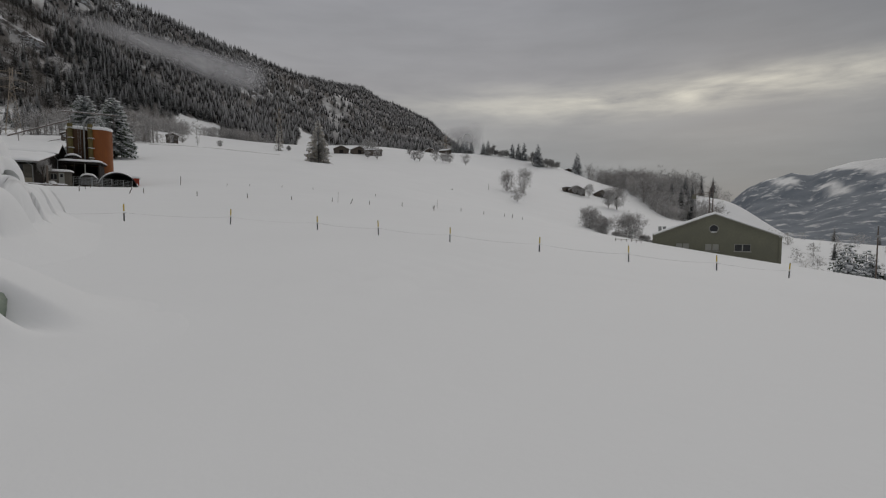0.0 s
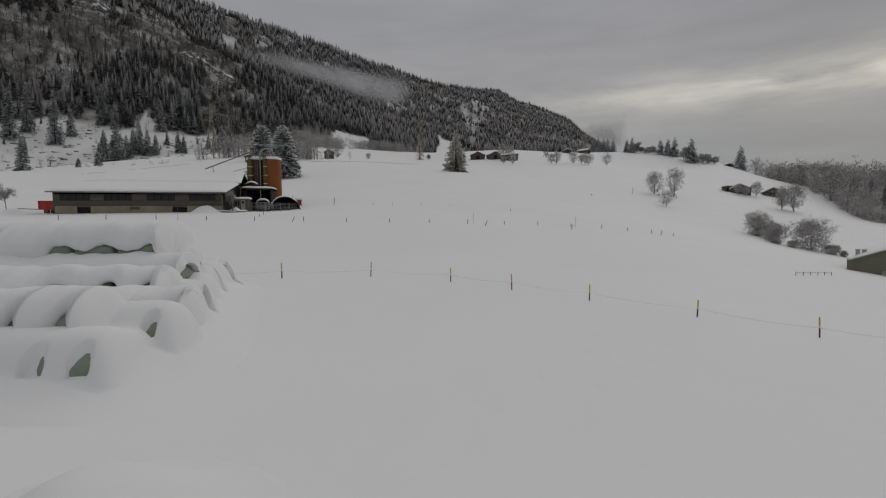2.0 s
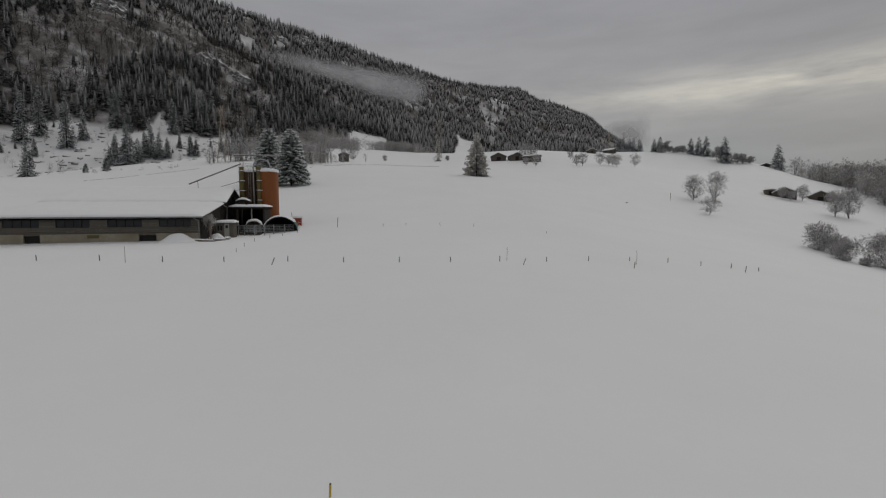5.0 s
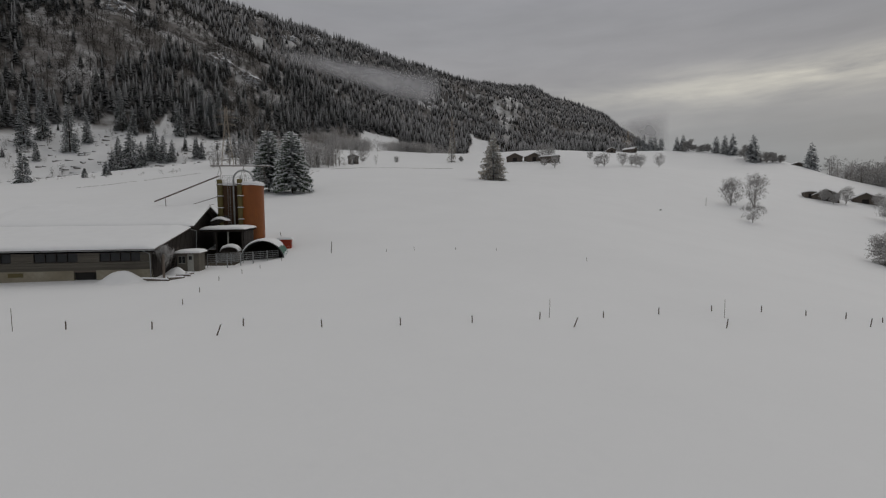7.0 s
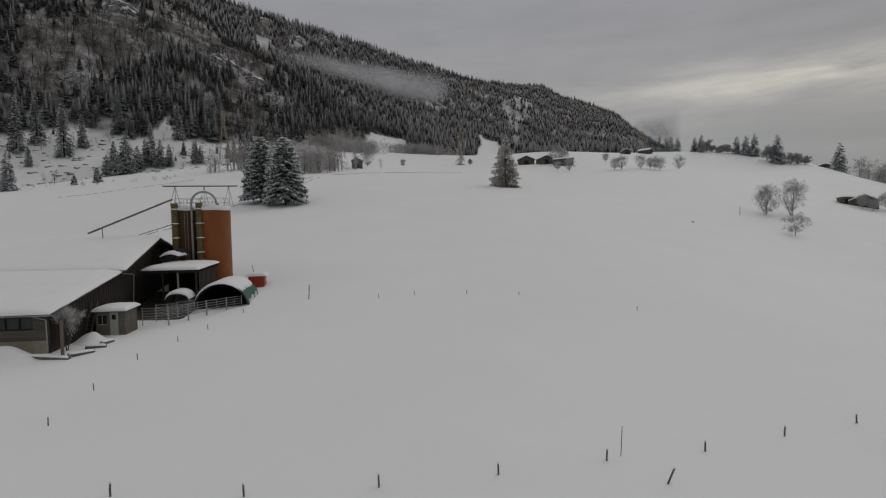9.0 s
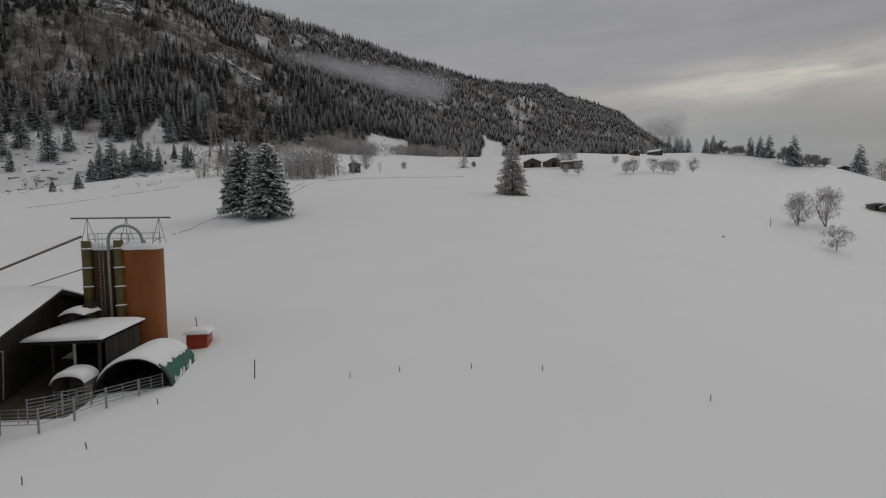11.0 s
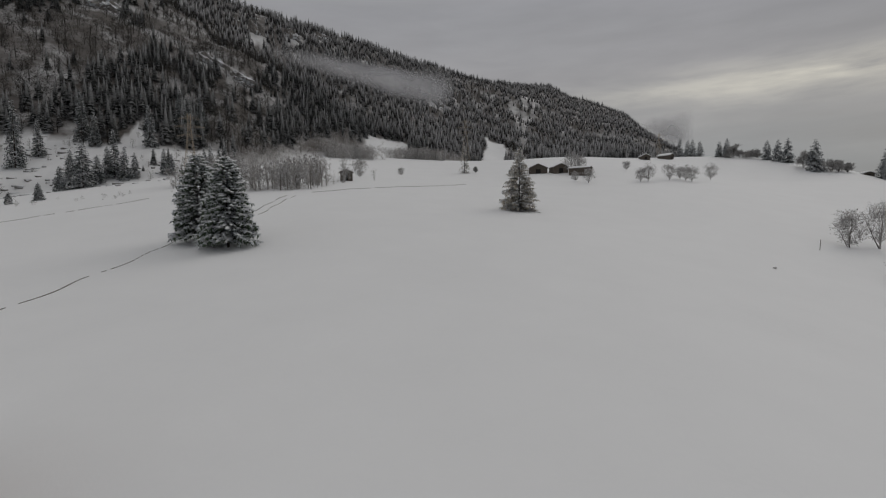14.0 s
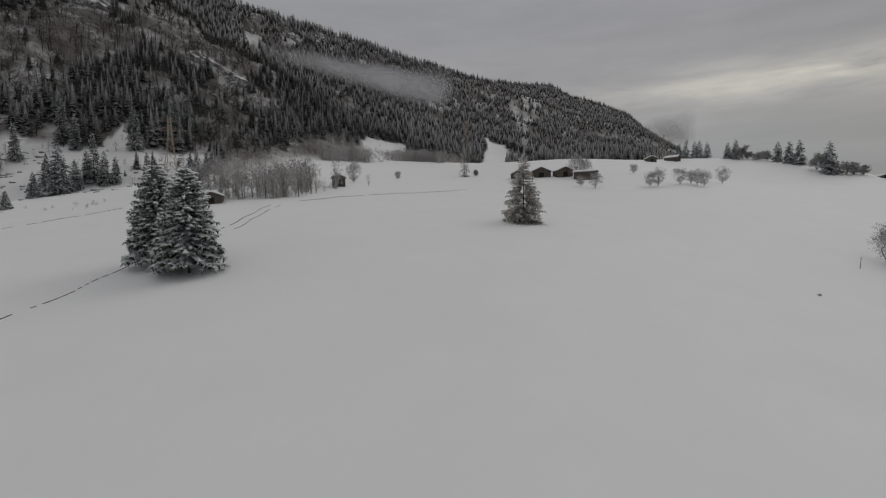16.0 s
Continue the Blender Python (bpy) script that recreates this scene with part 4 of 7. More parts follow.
def spruce(name, label, x, y, h, r, seed, whorls=34, per=11, group="", needles=NEEDLE, droop=0.35, snow=220, fans=7, low=0.03, sink=0.0, shape=0.72):
    """A conifer built branch by branch: trunk, needled boughs, snow lying on them."""
    rng = np.random.RandomState(seed)
    V, F, SV, SF = [], [], [], []

    def tri(a, b, c):
        k = len(V)
        V.extend((a, b, c))
        F.append((k, k + 1, k + 2))

    blobs = []
    for w in range(whorls):
        q = w / whorls
        z = h * (low + (0.985 - low) * q ** 0.93)
        for k in range(max(4, int(per * (1 - 0.5 * q)))):
            a = rng.uniform(0, 6.28)
            ln = (r * (1 - q) ** shape + 0.25) * rng.uniform(0.66, 1.12)
            out = np.array((math.cos(a), math.sin(a), 0.0))
            side = np.array((-math.sin(a), math.cos(a), 0.0))
            lift = 0.30 * q - 0.05
            zz = z + rng.uniform(-0.5, 0.5) * h / whorls
            pts = []
            for t in (0.06, 0.36, 0.68, 1.0):
                pts.append(out * ln * t + np.array((0, 0, zz + ln * (lift * t - droop * t * t + 0.10 * max(0, t - 0.75)))))
            wd = 0.10 * ln + 0.10
            for i in range(3):
                w0, w1 = wd * (0.5, 1.0, 0.8, 0.15)[i], wd * (0.5, 1.0, 0.8, 0.15)[i + 1]
                tri(pts[i] - side * w0, pts[i] + side * w0, pts[i + 1] + side * w1)
                tri(pts[i] - side * w0, pts[i + 1] + side * w1, pts[i + 1] - side * w1)
            for j in range(fans):
                t = 0.18 + 0.80 * (j + rng.uniform(0, 1)) / fans
                c = pts[0] + (pts[-1] - pts[0]) * t
                c[2] = np.interp(t, (0.06, 0.36, 0.68, 1.0), [p[2] for p in pts])
                sg = 1 if j % 2 else -1
                tip = c + side * sg * ln * rng.uniform(0.18, 0.34) * (1.15 - 0.6 * t) + out * ln * rng.uniform(0.04, 0.2) + np.array((0, 0, -rng.uniform(0.05, 0.24) * ln * 0.6))
                tri(c - out * 0.06 * ln, c + out * 0.09 * ln, tip)
                hang = c + np.array((0, 0, -rng.uniform(0.08, 0.2) * ln - 0.12)) + out * rng.normal() * 0.05 * ln
                tri(c - out * 0.05 * ln + side * 0.04, c + out * 0.06 * ln - side * 0.04, hang)
            blobs.append((pts, side, out, ln, wd))
    ico = [(math.cos(k * 1.257), math.sin(k * 1.257)) for k in range(5)]
    for _ in range(snow):
        pts, side, out, ln, wd = blobs[rng.randint(len(blobs))]
        t = rng.uniform(0.60, 1.0)
        c = pts[0] + (pts[-1] - pts[0]) * t
        c[2] = np.interp(t, (0.06, 0.36, 0.68, 1.0), [p[2] for p in pts]) + 0.10
        sa, sb = rng.uniform(0.14, 0.42) * (0.6 + 0.12 * ln), rng.uniform(0.24, 0.66) * (0.5 + 0.14 * ln)
        k = len(SV)
        SV.append(c + np.array((0, 0, 0.10 + 0.35 * sa)))
        for cx, cy in ico:
            SV.append(c + side * cx * sa + out * cy * sb + np.array((0, 0, rng.uniform(-0.06, 0.05))))
        for i in range(5):
            SF.append((k, k + 1 + i, k + 1 + (i + 1) % 5))
    ob = thing(name, label, "tree", group, pose(x, y, ground_z(x, y) - sink, 0, 0, seed * 61 % 360))
    bm = tube(bmesh.new(), (0, 0, -0.6), (0, 0, h * 0.97), h * 0.014, 0.02, n=8)
    part("trunk", bm, BARK, ob)
    part("crown", tri_mesh("crown", V, F, needles), needles, ob)
    if snow:
        part("bough_snow", tri_mesh("bough_snow", SV, SF, SNOW, smooth=True), SNOW, ob, "clumps of white snow")["kind"] = "stuff"
    return ob


spruce("spruce_tree", "tall dark green spruce weighed down with fresh snow", -123.8, 165.5, 21.0, 5.6, 3, group="pair of spruces", snow=2000, whorls=50, per=18, shape=0.42, droop=0.2, low=0.11)
spruce("spruce_tree", "broad dark green spruce loaded with clumped snow", -112.3, 163.2, 20.6, 6.2, 4, group="pair of spruces", snow=2600, whorls=50, per=18, shape=0.48, droop=0.2, low=0.11)
spruce("larch_tree", "lone frosted brown larch standing in the open meadow", -63.6, 243.5, 22.0, 6.8, 7, whorls=48, per=12, needles=LARCHN, droop=0.12, snow=160, fans=7, low=0.02, shape=0.8)
spruce("larch_tree", "slender frosted larch on the meadow's upper edge", -148.5, 431.8, 24, 4.4, 8, whorls=30, per=7, needles=LARCHN, droop=0.15, snow=0, fans=4)
# tall spruces along the foot of the mountain: bearing, distance, height, spread
FOOT_SPRUCES = [
    (59.4, 380, 38.1, 6.5), (54.6, 344, 25.9, 8.8), (55.6, 358, 17.2, 4.8), (53.6, 350, 16.5, 5.0),
    (56.2, 342, 13.1, 4.2), (52.4, 356, 26.5, 5.8), (52.9, 356, 17.6, 4.6), (51.6, 352, 18.8, 4.9),
    (50.8, 352, 14.9, 3.9), (49.9, 394, 27.1, 6.0), (48.5, 356, 15.4, 3.7), (47.9, 356, 12.6, 3.3),
    (44.6, 360, 17.1, 3.8), (43.9, 366, 13.2, 3.2), (45.2, 366, 12.0, 2.9), (43.4, 368, 14.6, 3.2),
    (57.0, 298, 7.9, 2.9), (58.8, 294, 5.2, 1.9), (62.0, 372, 12.1, 2.9), (63.5, 286, 18.1, 4.7),
    (46.8, 410, 33.5, 6.7), (47.5, 428, 29.5, 6.5), (45.8, 426, 27.9, 5.6), (55.1, 404, 31.1, 6.2),
    (54.1, 394, 20.9, 4.6), (58.0, 390, 21.8, 4.4), (61.3, 400, 34.2, 6.8), (62.7, 390, 34.5, 6.9),
]
for i, (az, r, h, wide) in enumerate(FOOT_SPRUCES):
    fx, fy, _ = on_slope(az, r)
    spruce("foot_spruce", "dark spruce dusted with snow at the mountain's foot", fx, fy, h, 0.78 * wide, 300 + i, whorls=34, per=14, group="spruces at the mountain's foot", snow=int(120 + 8 * h), fans=6, needles=FOOTNEEDLE, shape=0.7, droop=0.3)
bare_tree("bush", "small frosted bush in snow beside the larch", -141.8, 437.8, 4.5, 1.2, 12, 3, 5, stems=4, low=0.1, category="bush")

# skyline conifers over the meadow's crest
for i, (x, y, h, r) in enumerate(((108.3, 548.2, 26, 7.6), (98.6, 582.0, 22, 6.0), (92.8, 588.4, 20, 5.6), (86, 596, 18, 5.2), (57.6, 615.5, 19, 5.0), (153.8, 548.5, 25, 7.4), (52, 622, 16, 4.6))):
    spruce("skyline_spruce", "dark spruce on the snowy crest of the hill", x, y, h, r, 20 + i, whorls=26, per=13, group="spruces on the crest", snow=0, fans=5, needles=FOREST, shape=0.62)
for i, (x, y) in enumerate(((26, 640), (32, 655), (20, 660), (38, 648), (14, 668))):
    spruce("skyline_spruce", "dark spruce on the snowy crest of the hill", x, y, 18 + 3 * (i % 3), 5.2, 40 + i, whorls=22, per=13, group="spruces on the crest", snow=0, fans=5, needles=FOREST, shape=0.62)
for i, (x, y, h) in enumerate(((118.3, 544.9, 10), (124, 548, 9), (131, 552, 8), (104, 560, 13), (74, 606, 9), (68, 612, 8), (63, 612, 13), (80, 602, 9))):
    bare_tree("skyline_bush", "frosted leafless tree on the hill's crest", x, y, h, 1.3, 60 + i, 3, 5, stems=3, low=0.1, group="bushes on the crest", category="tree")

# the orchard below the hamlet
for i, (x, y, h) in enumerate(((-59.2, 375.0, 7.0), (-51.0, 368.0, 10.0), (-31.3, 445.4, 7.5), (-23, 381, 9), (-19, 383.7, 11.5), (-6.9, 400.1, 11), (-0.2, 409.3, 9), (5.1, 397.8, 10), (2.5, 404, 10), (20.7, 440.6, 12))):
    oval_tree("fruit_tree", "small rounded fruit tree white with frost", x, y, h * 0.92, h * 0.42, 80 + i, 0.2, "orchard trees", n=90)
oval_tree("broadleaf_tree", "tall frosted leafless tree between the hay barns", -66.4, 418.9, 15, 6, 96, 0.12)
oval_tree("broadleaf_tree", "frosted leafless tree beside the hay barns", -60.5, 416.5, 13, 5, 97, 0.12)
oval_tree("broadleaf_tree", "frosted tree close behind the small hay hut", -179.1, 328.8, 12, 4.5, 98, 0.12)
oval_tree("bush", "lone frosted bush on the upper meadow", -179.7, 384.5, 5, 2.6, 99, 0.04, category="bush", n=90, stems=3)

# the copse on the meadow to the right
oval_tree("birch_tree", "slender frosted birch with fine hanging twigs", 46.7, 275.0, 15.5, 5.2, 101, 0.20, "meadow copse", n=150, fine=8)
oval_tree("bush", "dense upright oval leafless bush on a snowy bank", 35.8, 266.5, 12.5, 4.4, 102, 0.10, "meadow copse", "bush", n=150, stems=3)
oval_tree("bush", "low spreading frosted bush on the meadow", 36.5, 233.8, 8.0, 4.3, 103, 0.16, "meadow copse", "bush", n=70, fine=7)
for i, (x, y, h) in enumerate(((96.5, 348.5, 7.5), (108.4, 354.0, 10), (100.5, 347, 7), (126, 362, 8))):
    oval_tree("fruit_tree", "frosted fruit tree in front of the field barns", x, y, h, h * 0.42, 110 + i, 0.22, "trees by the field barns", n=110)
oval_tree("broadleaf_tree", "wide frosted tree on the slope", 105.5, 303.4, 13.5, 5.2, 115, 0.18, "slope trees", n=170)
oval_tree("broadleaf_tree", "tall wide frosted tree on the slope", 111.5, 304.4, 16.0, 6.6, 116, 0.18, "slope trees", n=200)
for i, (x, y, h, r, st) in enumerate(((62.8, 203.0, 9.5, 4.7, 4), (66.5, 200, 7.0, 3.6, 3), (63.5, 187.5, 7.0, 3.8, 4), (67.3, 184.0, 2.4, 1.8, 3), (74.0, 188.5, 11.5, 6.3, 3), (78.8, 185.5, 3.6, 2.6, 4), (81, 183, 2.2, 1.3, 3))):
    oval_tree("bush", "large frosted bush in a hollow of the field" if h > 5 else "low frosted shrub beside the big bush", x, y, h, r, 120 + i, 0.0, "bushes in the hollow", "bush", n=int(70 + 16 * h), fine=10, stems=st)


def build_woods():
    """Copses too thick to count."""
    rng = np.random.RandomState(9)
    brd = [crown_mesh(rng.uniform(12, 16), rng.uniform(4.4, 6.0), 0.0, 60, rng, 0.15, 12) for _ in range(10)]
    tallish = [crown_mesh(rng.uniform(12, 16), rng.uniform(2.6, 3.8), 0.18, 60, rng, 0.12, 9) for _ in range(8)]
    spr = [bough_tree(rng.uniform(17, 23), rng.uniform(3.8, 4.8), 13, 9, rng, 0.02) for _ in range(6)]

    def wood(name, label, pts, temp, sc, material):
        pts = np.array(pts)
        z, _ = land(pts[:, 0], pts[:, 1])
        ob = new(name, scatter(name, temp, np.c_[pts, z - 0.4], np.array(sc), rng, material))
        tagged(ob, label, "wood", kind="stuff")

    # along the right-hand edge of the meadow
    pts, sc, pts2, sc2 = [], [], [], []
    for _ in range(430):
        t = rng.uniform(0, 1)
        y = 535 - 225 * t
        x = 164 + 3 * math.sin(y / 30) - 10 * float(sstep(np.array(t), 0.5, 1.0)) + abs(rng.normal(0, 1)) * 27
        if y < 385 and x > 190:
            continue
        if rng.uniform() < 0.975 - 0.06 * t:
            pts.append((x, y))
            sc.append(rng.uniform(0.55, 1.2) * (1 + 0.35 * math.sin(math.pi * min(1, 1.15 * t))))
        else:
            pts2.append((x + 8, y))
            sc2.append(rng.uniform(0.65, 1.0))
    pts2 += [(161, 322), (166, 317), (157, 330), (172, 326), (176, 340)]
    sc2 += [1.15, 1.0, 0.75, 0.9, 1.1]
    wood("roadside_wood", "grey frosted leafless wood along the meadow's edge", pts, brd, sc, COPPICE)
    wood("roadside_spruces", "dark snowy spruces standing in the leafless wood", pts2, spr, sc2, SPRUCEWOOD)
    # thicket behind the spruce pair, running up to the hay hut
    pts = [(-188 + 30 * t + rng.normal(0, 2.2), 235 + 15 * t + abs(rng.normal(0, 1)) * 24) for t in rng.uniform(0, 1, 84)]
    pts += [(-232 + 32 * t + rng.normal(0, 3), 255 + 44 * t + rng.normal(0, 7)) for t in rng.uniform(0, 1, 60)]
    wood("thicket", "pale leafless thicket at the foot of the slope", pts, tallish + brd[:5], rng.uniform(0.35, 1.3, len(pts)), COPPICE)
    pts = [(-279 + 31 * t + rng.normal(0, 5), 436 + 20 * t + abs(rng.normal(0, 1)) * 14) for t in rng.uniform(0, 1, 60)]
    wood("upper_thicket", "leafless thicket above the meadow", pts, brd, rng.uniform(0.7, 1.1, len(pts)), COPPICE)
    pts = [(-258 + 51 * t + rng.normal(0, 4), 519 + 24 * t + rng.normal(0, 7)) for t in rng.uniform(0, 1, 90)]
    wood("hedge", "long grey leafless hedge along the upper meadow", pts, brd, rng.uniform(0.7, 1.0, len(pts)), COPPICE)
    pts = [(-150 + 125 * t + rng.normal(0, 4), 638 + 22 * t + rng.normal(0, 12)) for t in rng.uniform(0, 1, 120)]
    pts += [(-205 + rng.uniform(-9, 9), 620 + rng.normal(0, 8)) for _ in range(22)]
    wood("spruce_belt", "belt of snowy spruces behind the hamlet", pts, spr, rng.uniform(0.6, 1.05, len(pts)), SPRUCEWOOD)
    pts = [(-300 + 75 * t + rng.normal(0, 9), 180 + 45 * t + rng.normal(0, 9)) for t in rng.uniform(0, 1, 34)]
    wood("slope_shrubs", "low frosted shrubs on the snowy slope", pts, brd, rng.uniform(0.06, 0.20, len(pts)), COPPICE)
    # trees down in the valley
    pts = [(rng.uniform(90, 420), rng.uniform(40, 330)) for _ in range(220)]
    pts = [p for p in pts if p[0] > 75 + 0.30 * abs(p[1] - 100) and p[0] > 0.62 * p[1] + 15]
    far = [p for i, p in enumerate(pts) if i % 4 == 0 and p[0] > 110]
    wood("valley_trees", "snowy leafless trees scattered in the valley", [p for i, p in enumerate(pts) if i % 4], brd, rng.uniform(0.3, 0.6, len([p for i, p in enumerate(pts) if i % 4])), COPPICE)
    wood("valley_spruces", "dark snowy spruces scattered in the valley", far, spr, rng.uniform(0.3, 0.5, len(far)), SPRUCEWOOD)


build_woods()


# ---- the farm ----
YARD = 8.85
FARM = pose(-58.7, 70.1, 0, 0, 0, 28.4)      # x along the barn's front, y back under its roof


def low_roof(x, y):
    return 11.55 + 0.205 * (y + 0.4)


def high_roof(x, y):
    return 14.05 + 0.26 * (y - 10.6) if y < 21.5 else 16.88 - 0.36 * (y - 21.5)


def gable_edge(y):
    """How far the upper gable stands back from square."""
    return -1.4 * min(1.0, max(0.0, (y - 10.4) / 11.1))


def roof_panel(x0, x1, ys, base, thick, skew=False):
    bm = bmesh.new()
    for a, b in zip(ys, ys[1:]):
        vs = []
        for dz in (-thick, 0):
            for x, y in ((x0, a), (x1, a), (x1, b), (x0, b)):
                e = 1e-4 if y == b else -1e-4
                dx = gable_edge(y) if skew and x > x0 - 0.001 and (x == x1 or skew == 2) else 0.0
                vs.append(bm.verts.new((x + dx, y, base(x, y - e) + dz)))
        for q in ((3, 2, 1, 0), (4, 5, 6, 7), (0, 1, 5, 4), (1, 2, 6, 5), (2, 3, 7, 6), (3, 0, 4, 7)):
            bm.faces.new([vs[i] for i in q])
    return bm


def build_barn():
    barn = thing("barn", "long low cattle barn with board walls under thick roof snow", "barn", at=FARM)
    x0, x1 = -27.0, -1.2
    doors = ((-23.6, -21.6), (-9.3, -7.0))
    vents = ((-15.8, -14.3),)
    xs = [x0] + [v for d in doors for v in d] + [x1]
    bm = boxes(*[(a, b, 0.45, 0.75, 6.6, 9.15) for a, b in zip(xs[0::2], xs[1::2])])
    part("masonry_wall", bm, RENDER, barn, "stained pale masonry base wall")
    for a, b in doors:
        part("lintel", boxes((a, b, 0.47, 0.73, 8.95, 9.15)), POST, barn)
    # panels fill the doorways; the shade inside is put into their near-black colour
    for a, b in doors:
        part("stable_door", boxes((a + 0.05, b - 0.05, 0.68, 0.74, 6.6, 8.93), (a + 0.3, a + 0.4, 0.64, 0.68, 6.8, 8.8), (b - 0.4, b - 0.3, 0.64, 0.68, 6.8, 8.8)), DARK, barn, "near-black panel standing for the unlit stable doorway")
    for a, b in vents:
        part("vent_opening", boxes((a, b, 0.42, 0.47, 8.55, 9.0)), CHUTE, barn, "yellowish shutter")
    bays = [(-26.0, -21.6), (-19.6, -15.4), (-13.2, -8.8), (-6.6, -2.4)]
    edge = [x0] + [v for b in bays for v in b] + [x1]
    for k in range(3):
        z = 9.16 + 0.30 * k
        part("board", boxes((x0, x1, 0.42 + 0.012 * (k % 2), 0.62, z, z + 0.285)), GREYWOOD, barn)
    for a, b in zip(edge[0::2], edge[1::2]):
        for k in range(4):
            z = 10.07 + 0.26 * k
            part("board", boxes((a, b, 0.42 + 0.012 * (k % 2), 0.62, z, z + 0.25)), GREYWOOD, barn)
    for a, b in bays:
        w = part("window_band", boxes((a, b, 0.56, 0.62, 10.07, 11.11)), GLASS, barn, "dark barn window band")
        bars = [(a, b, 0.44, 0.55, 10.07, 10.14), (a, b, 0.44, 0.55, 11.04, 11.11)]
        bars += [(a + (b - a) * i / 4 - 0.04, a + (b - a) * i / 4 + 0.04, 0.46, 0.55, 10.14, 11.04) for i in range(5)]
        part("window_frame", boxes(*bars), OLDWOOD, w)
    # end walls, following the roofs
    for x, name in ((x1, "end_wall"), (x0, "end_wall")):
        bm = bmesh.new()
        for y0, za, y1, zb, z0 in ((0.45, low_roof(0, 0.45) - 0.15, 10.4, low_roof(0, 10.4) - 0.15, 6.5), (10.4, high_roof(0, 10.6) - 0.2, 21.5, high_roof(0, 21.5) - 0.2, 7.5),
                                   (21.5, high_roof(0, 21.5) - 0.2, 31.0, high_roof(0, 31.0) - 0.2, 8.0)):
            vs = []
            for d in (0.0, 0.25 if x < -5 else -0.25):
                for y, z in ((y0, z0), (y0, za), (y1, zb), (y1, z0)):
                    vs.append(bm.verts.new((x + d + (0 if x < -5 else gable_edge(y)), y, z)))
            for q in ((0, 1, 2, 3), (7, 6, 5, 4), (0, 4, 5, 1), (1, 5, 6, 2), (2, 6, 7, 3), (3, 7, 4, 0)):
                bm.faces.new([vs[i] for i in q])
        part(name, bm, OLDWOOD, barn, "dark weathered gable boarding")
    bm = bmesh.new()
    y = 0.7
    while y < 30.5:
        top = low_roof(0, y) - 0.35 if y < 10.3 else high_roof(0, y) - 0.45
        box(bm, x1 + gable_edge(y), x1 + gable_edge(y) + 0.035, y, y + 0.05, 8.4, top)
        y += 0.42
    part("cover_strips", bm, OLDWOOD, barn)
    part("back_wall", boxes((x0, x1, 30.8, 31.0, 8.0, 13.1)), OLDWOOD, barn)
    part("lower_roof", roof_panel(x0 - 0.6, -0.5, [-0.4, 10.7], low_roof, 0.16), RUST, barn, "corrugated lower roof")
    part("upper_roof", roof_panel(x0 - 0.4, -0.2, [10.3, 21.5, 31.6], high_roof, 0.20, True), RUST, barn, "steeper upper roof")
    part("step_wall", boxes((x0, x1, 10.4, 10.6, 13.3, 13.95)), OLDWOOD, barn)
    for s in (-0.45, -0.15):
        part("barge_board", roof_panel(s - 0.05, s, [10.3, 21.5, 31.6], lambda x, y: high_roof(x, y) - 0.02, 0.34, 2), OLDWOOD, barn)
    part("roof_snow", snow_slab(x0 - 0.75, -0.42, -0.62, 10.75, 0.40, low_roof, 1, 0.55, 14, 0.07), SNOW, barn, "thick smooth roof snow", True)
    bm = snow_slab(x0 - 0.5, -0.05, 10.15, 31.8, 0.42, high_roof, 2, 0.55, 14, 0.07)
    for v in bm.verts:
        v.co.x += gable_edge(v.co.y) * min(1.0, max(0.0, (v.co.x - x0) / (-0.05 - x0)))
    part("roof_snow", bm, SNOW, barn, "thick smooth roof snow", True)
    gut = tubes([((x0 - 0.6, -0.42, 11.38), (-0.5, -0.42, 11.36))], 0.07)
    part("gutter", gut, STEEL, barn)
    part("downpipe", tubes([((-1.9, -0.4, 11.34), (-1.3, 0.25, 10.9)), ((-1.3, 0.25, 10.9), (-1.3, 0.3, 8.2))], 0.05), STEEL, barn)
    part("downpipe", tubes([((-0.75, 11.0, 13.5), (-0.75, 13.2, 13.2)), ((-0.75, 13.2, 13.2), (-0.95, 13.2, 9.4))], 0.05), STEEL, barn)
    # curved duct at the gable's foot
    bm = bmesh.new()
    prev = None
    for i in range(9):
        a = math.pi * 0.75 * i / 8
        p = (-1.0 + 1.9 * math.sin(a) * 0.9, 20.4 + 1.4 * (1 - math.cos(a)), 14.1 + 1.0 * math.sin(a * 0.9))
        if prev:
            tube(bm, prev, p, 0.42, n=10)
        prev = p
    part("duct", bm, OLDWOOD, barn)
    part("duct_snow", snow_slab(-1.0, 1.2, 19.8, 22.6, 0.4, lambda x, y: 14.9 - 0.25 * (x - 0.2) ** 2, 3, 0.3, 3), SNOW, barn, "rounded snow cap", True)
    return barn


build_barn()


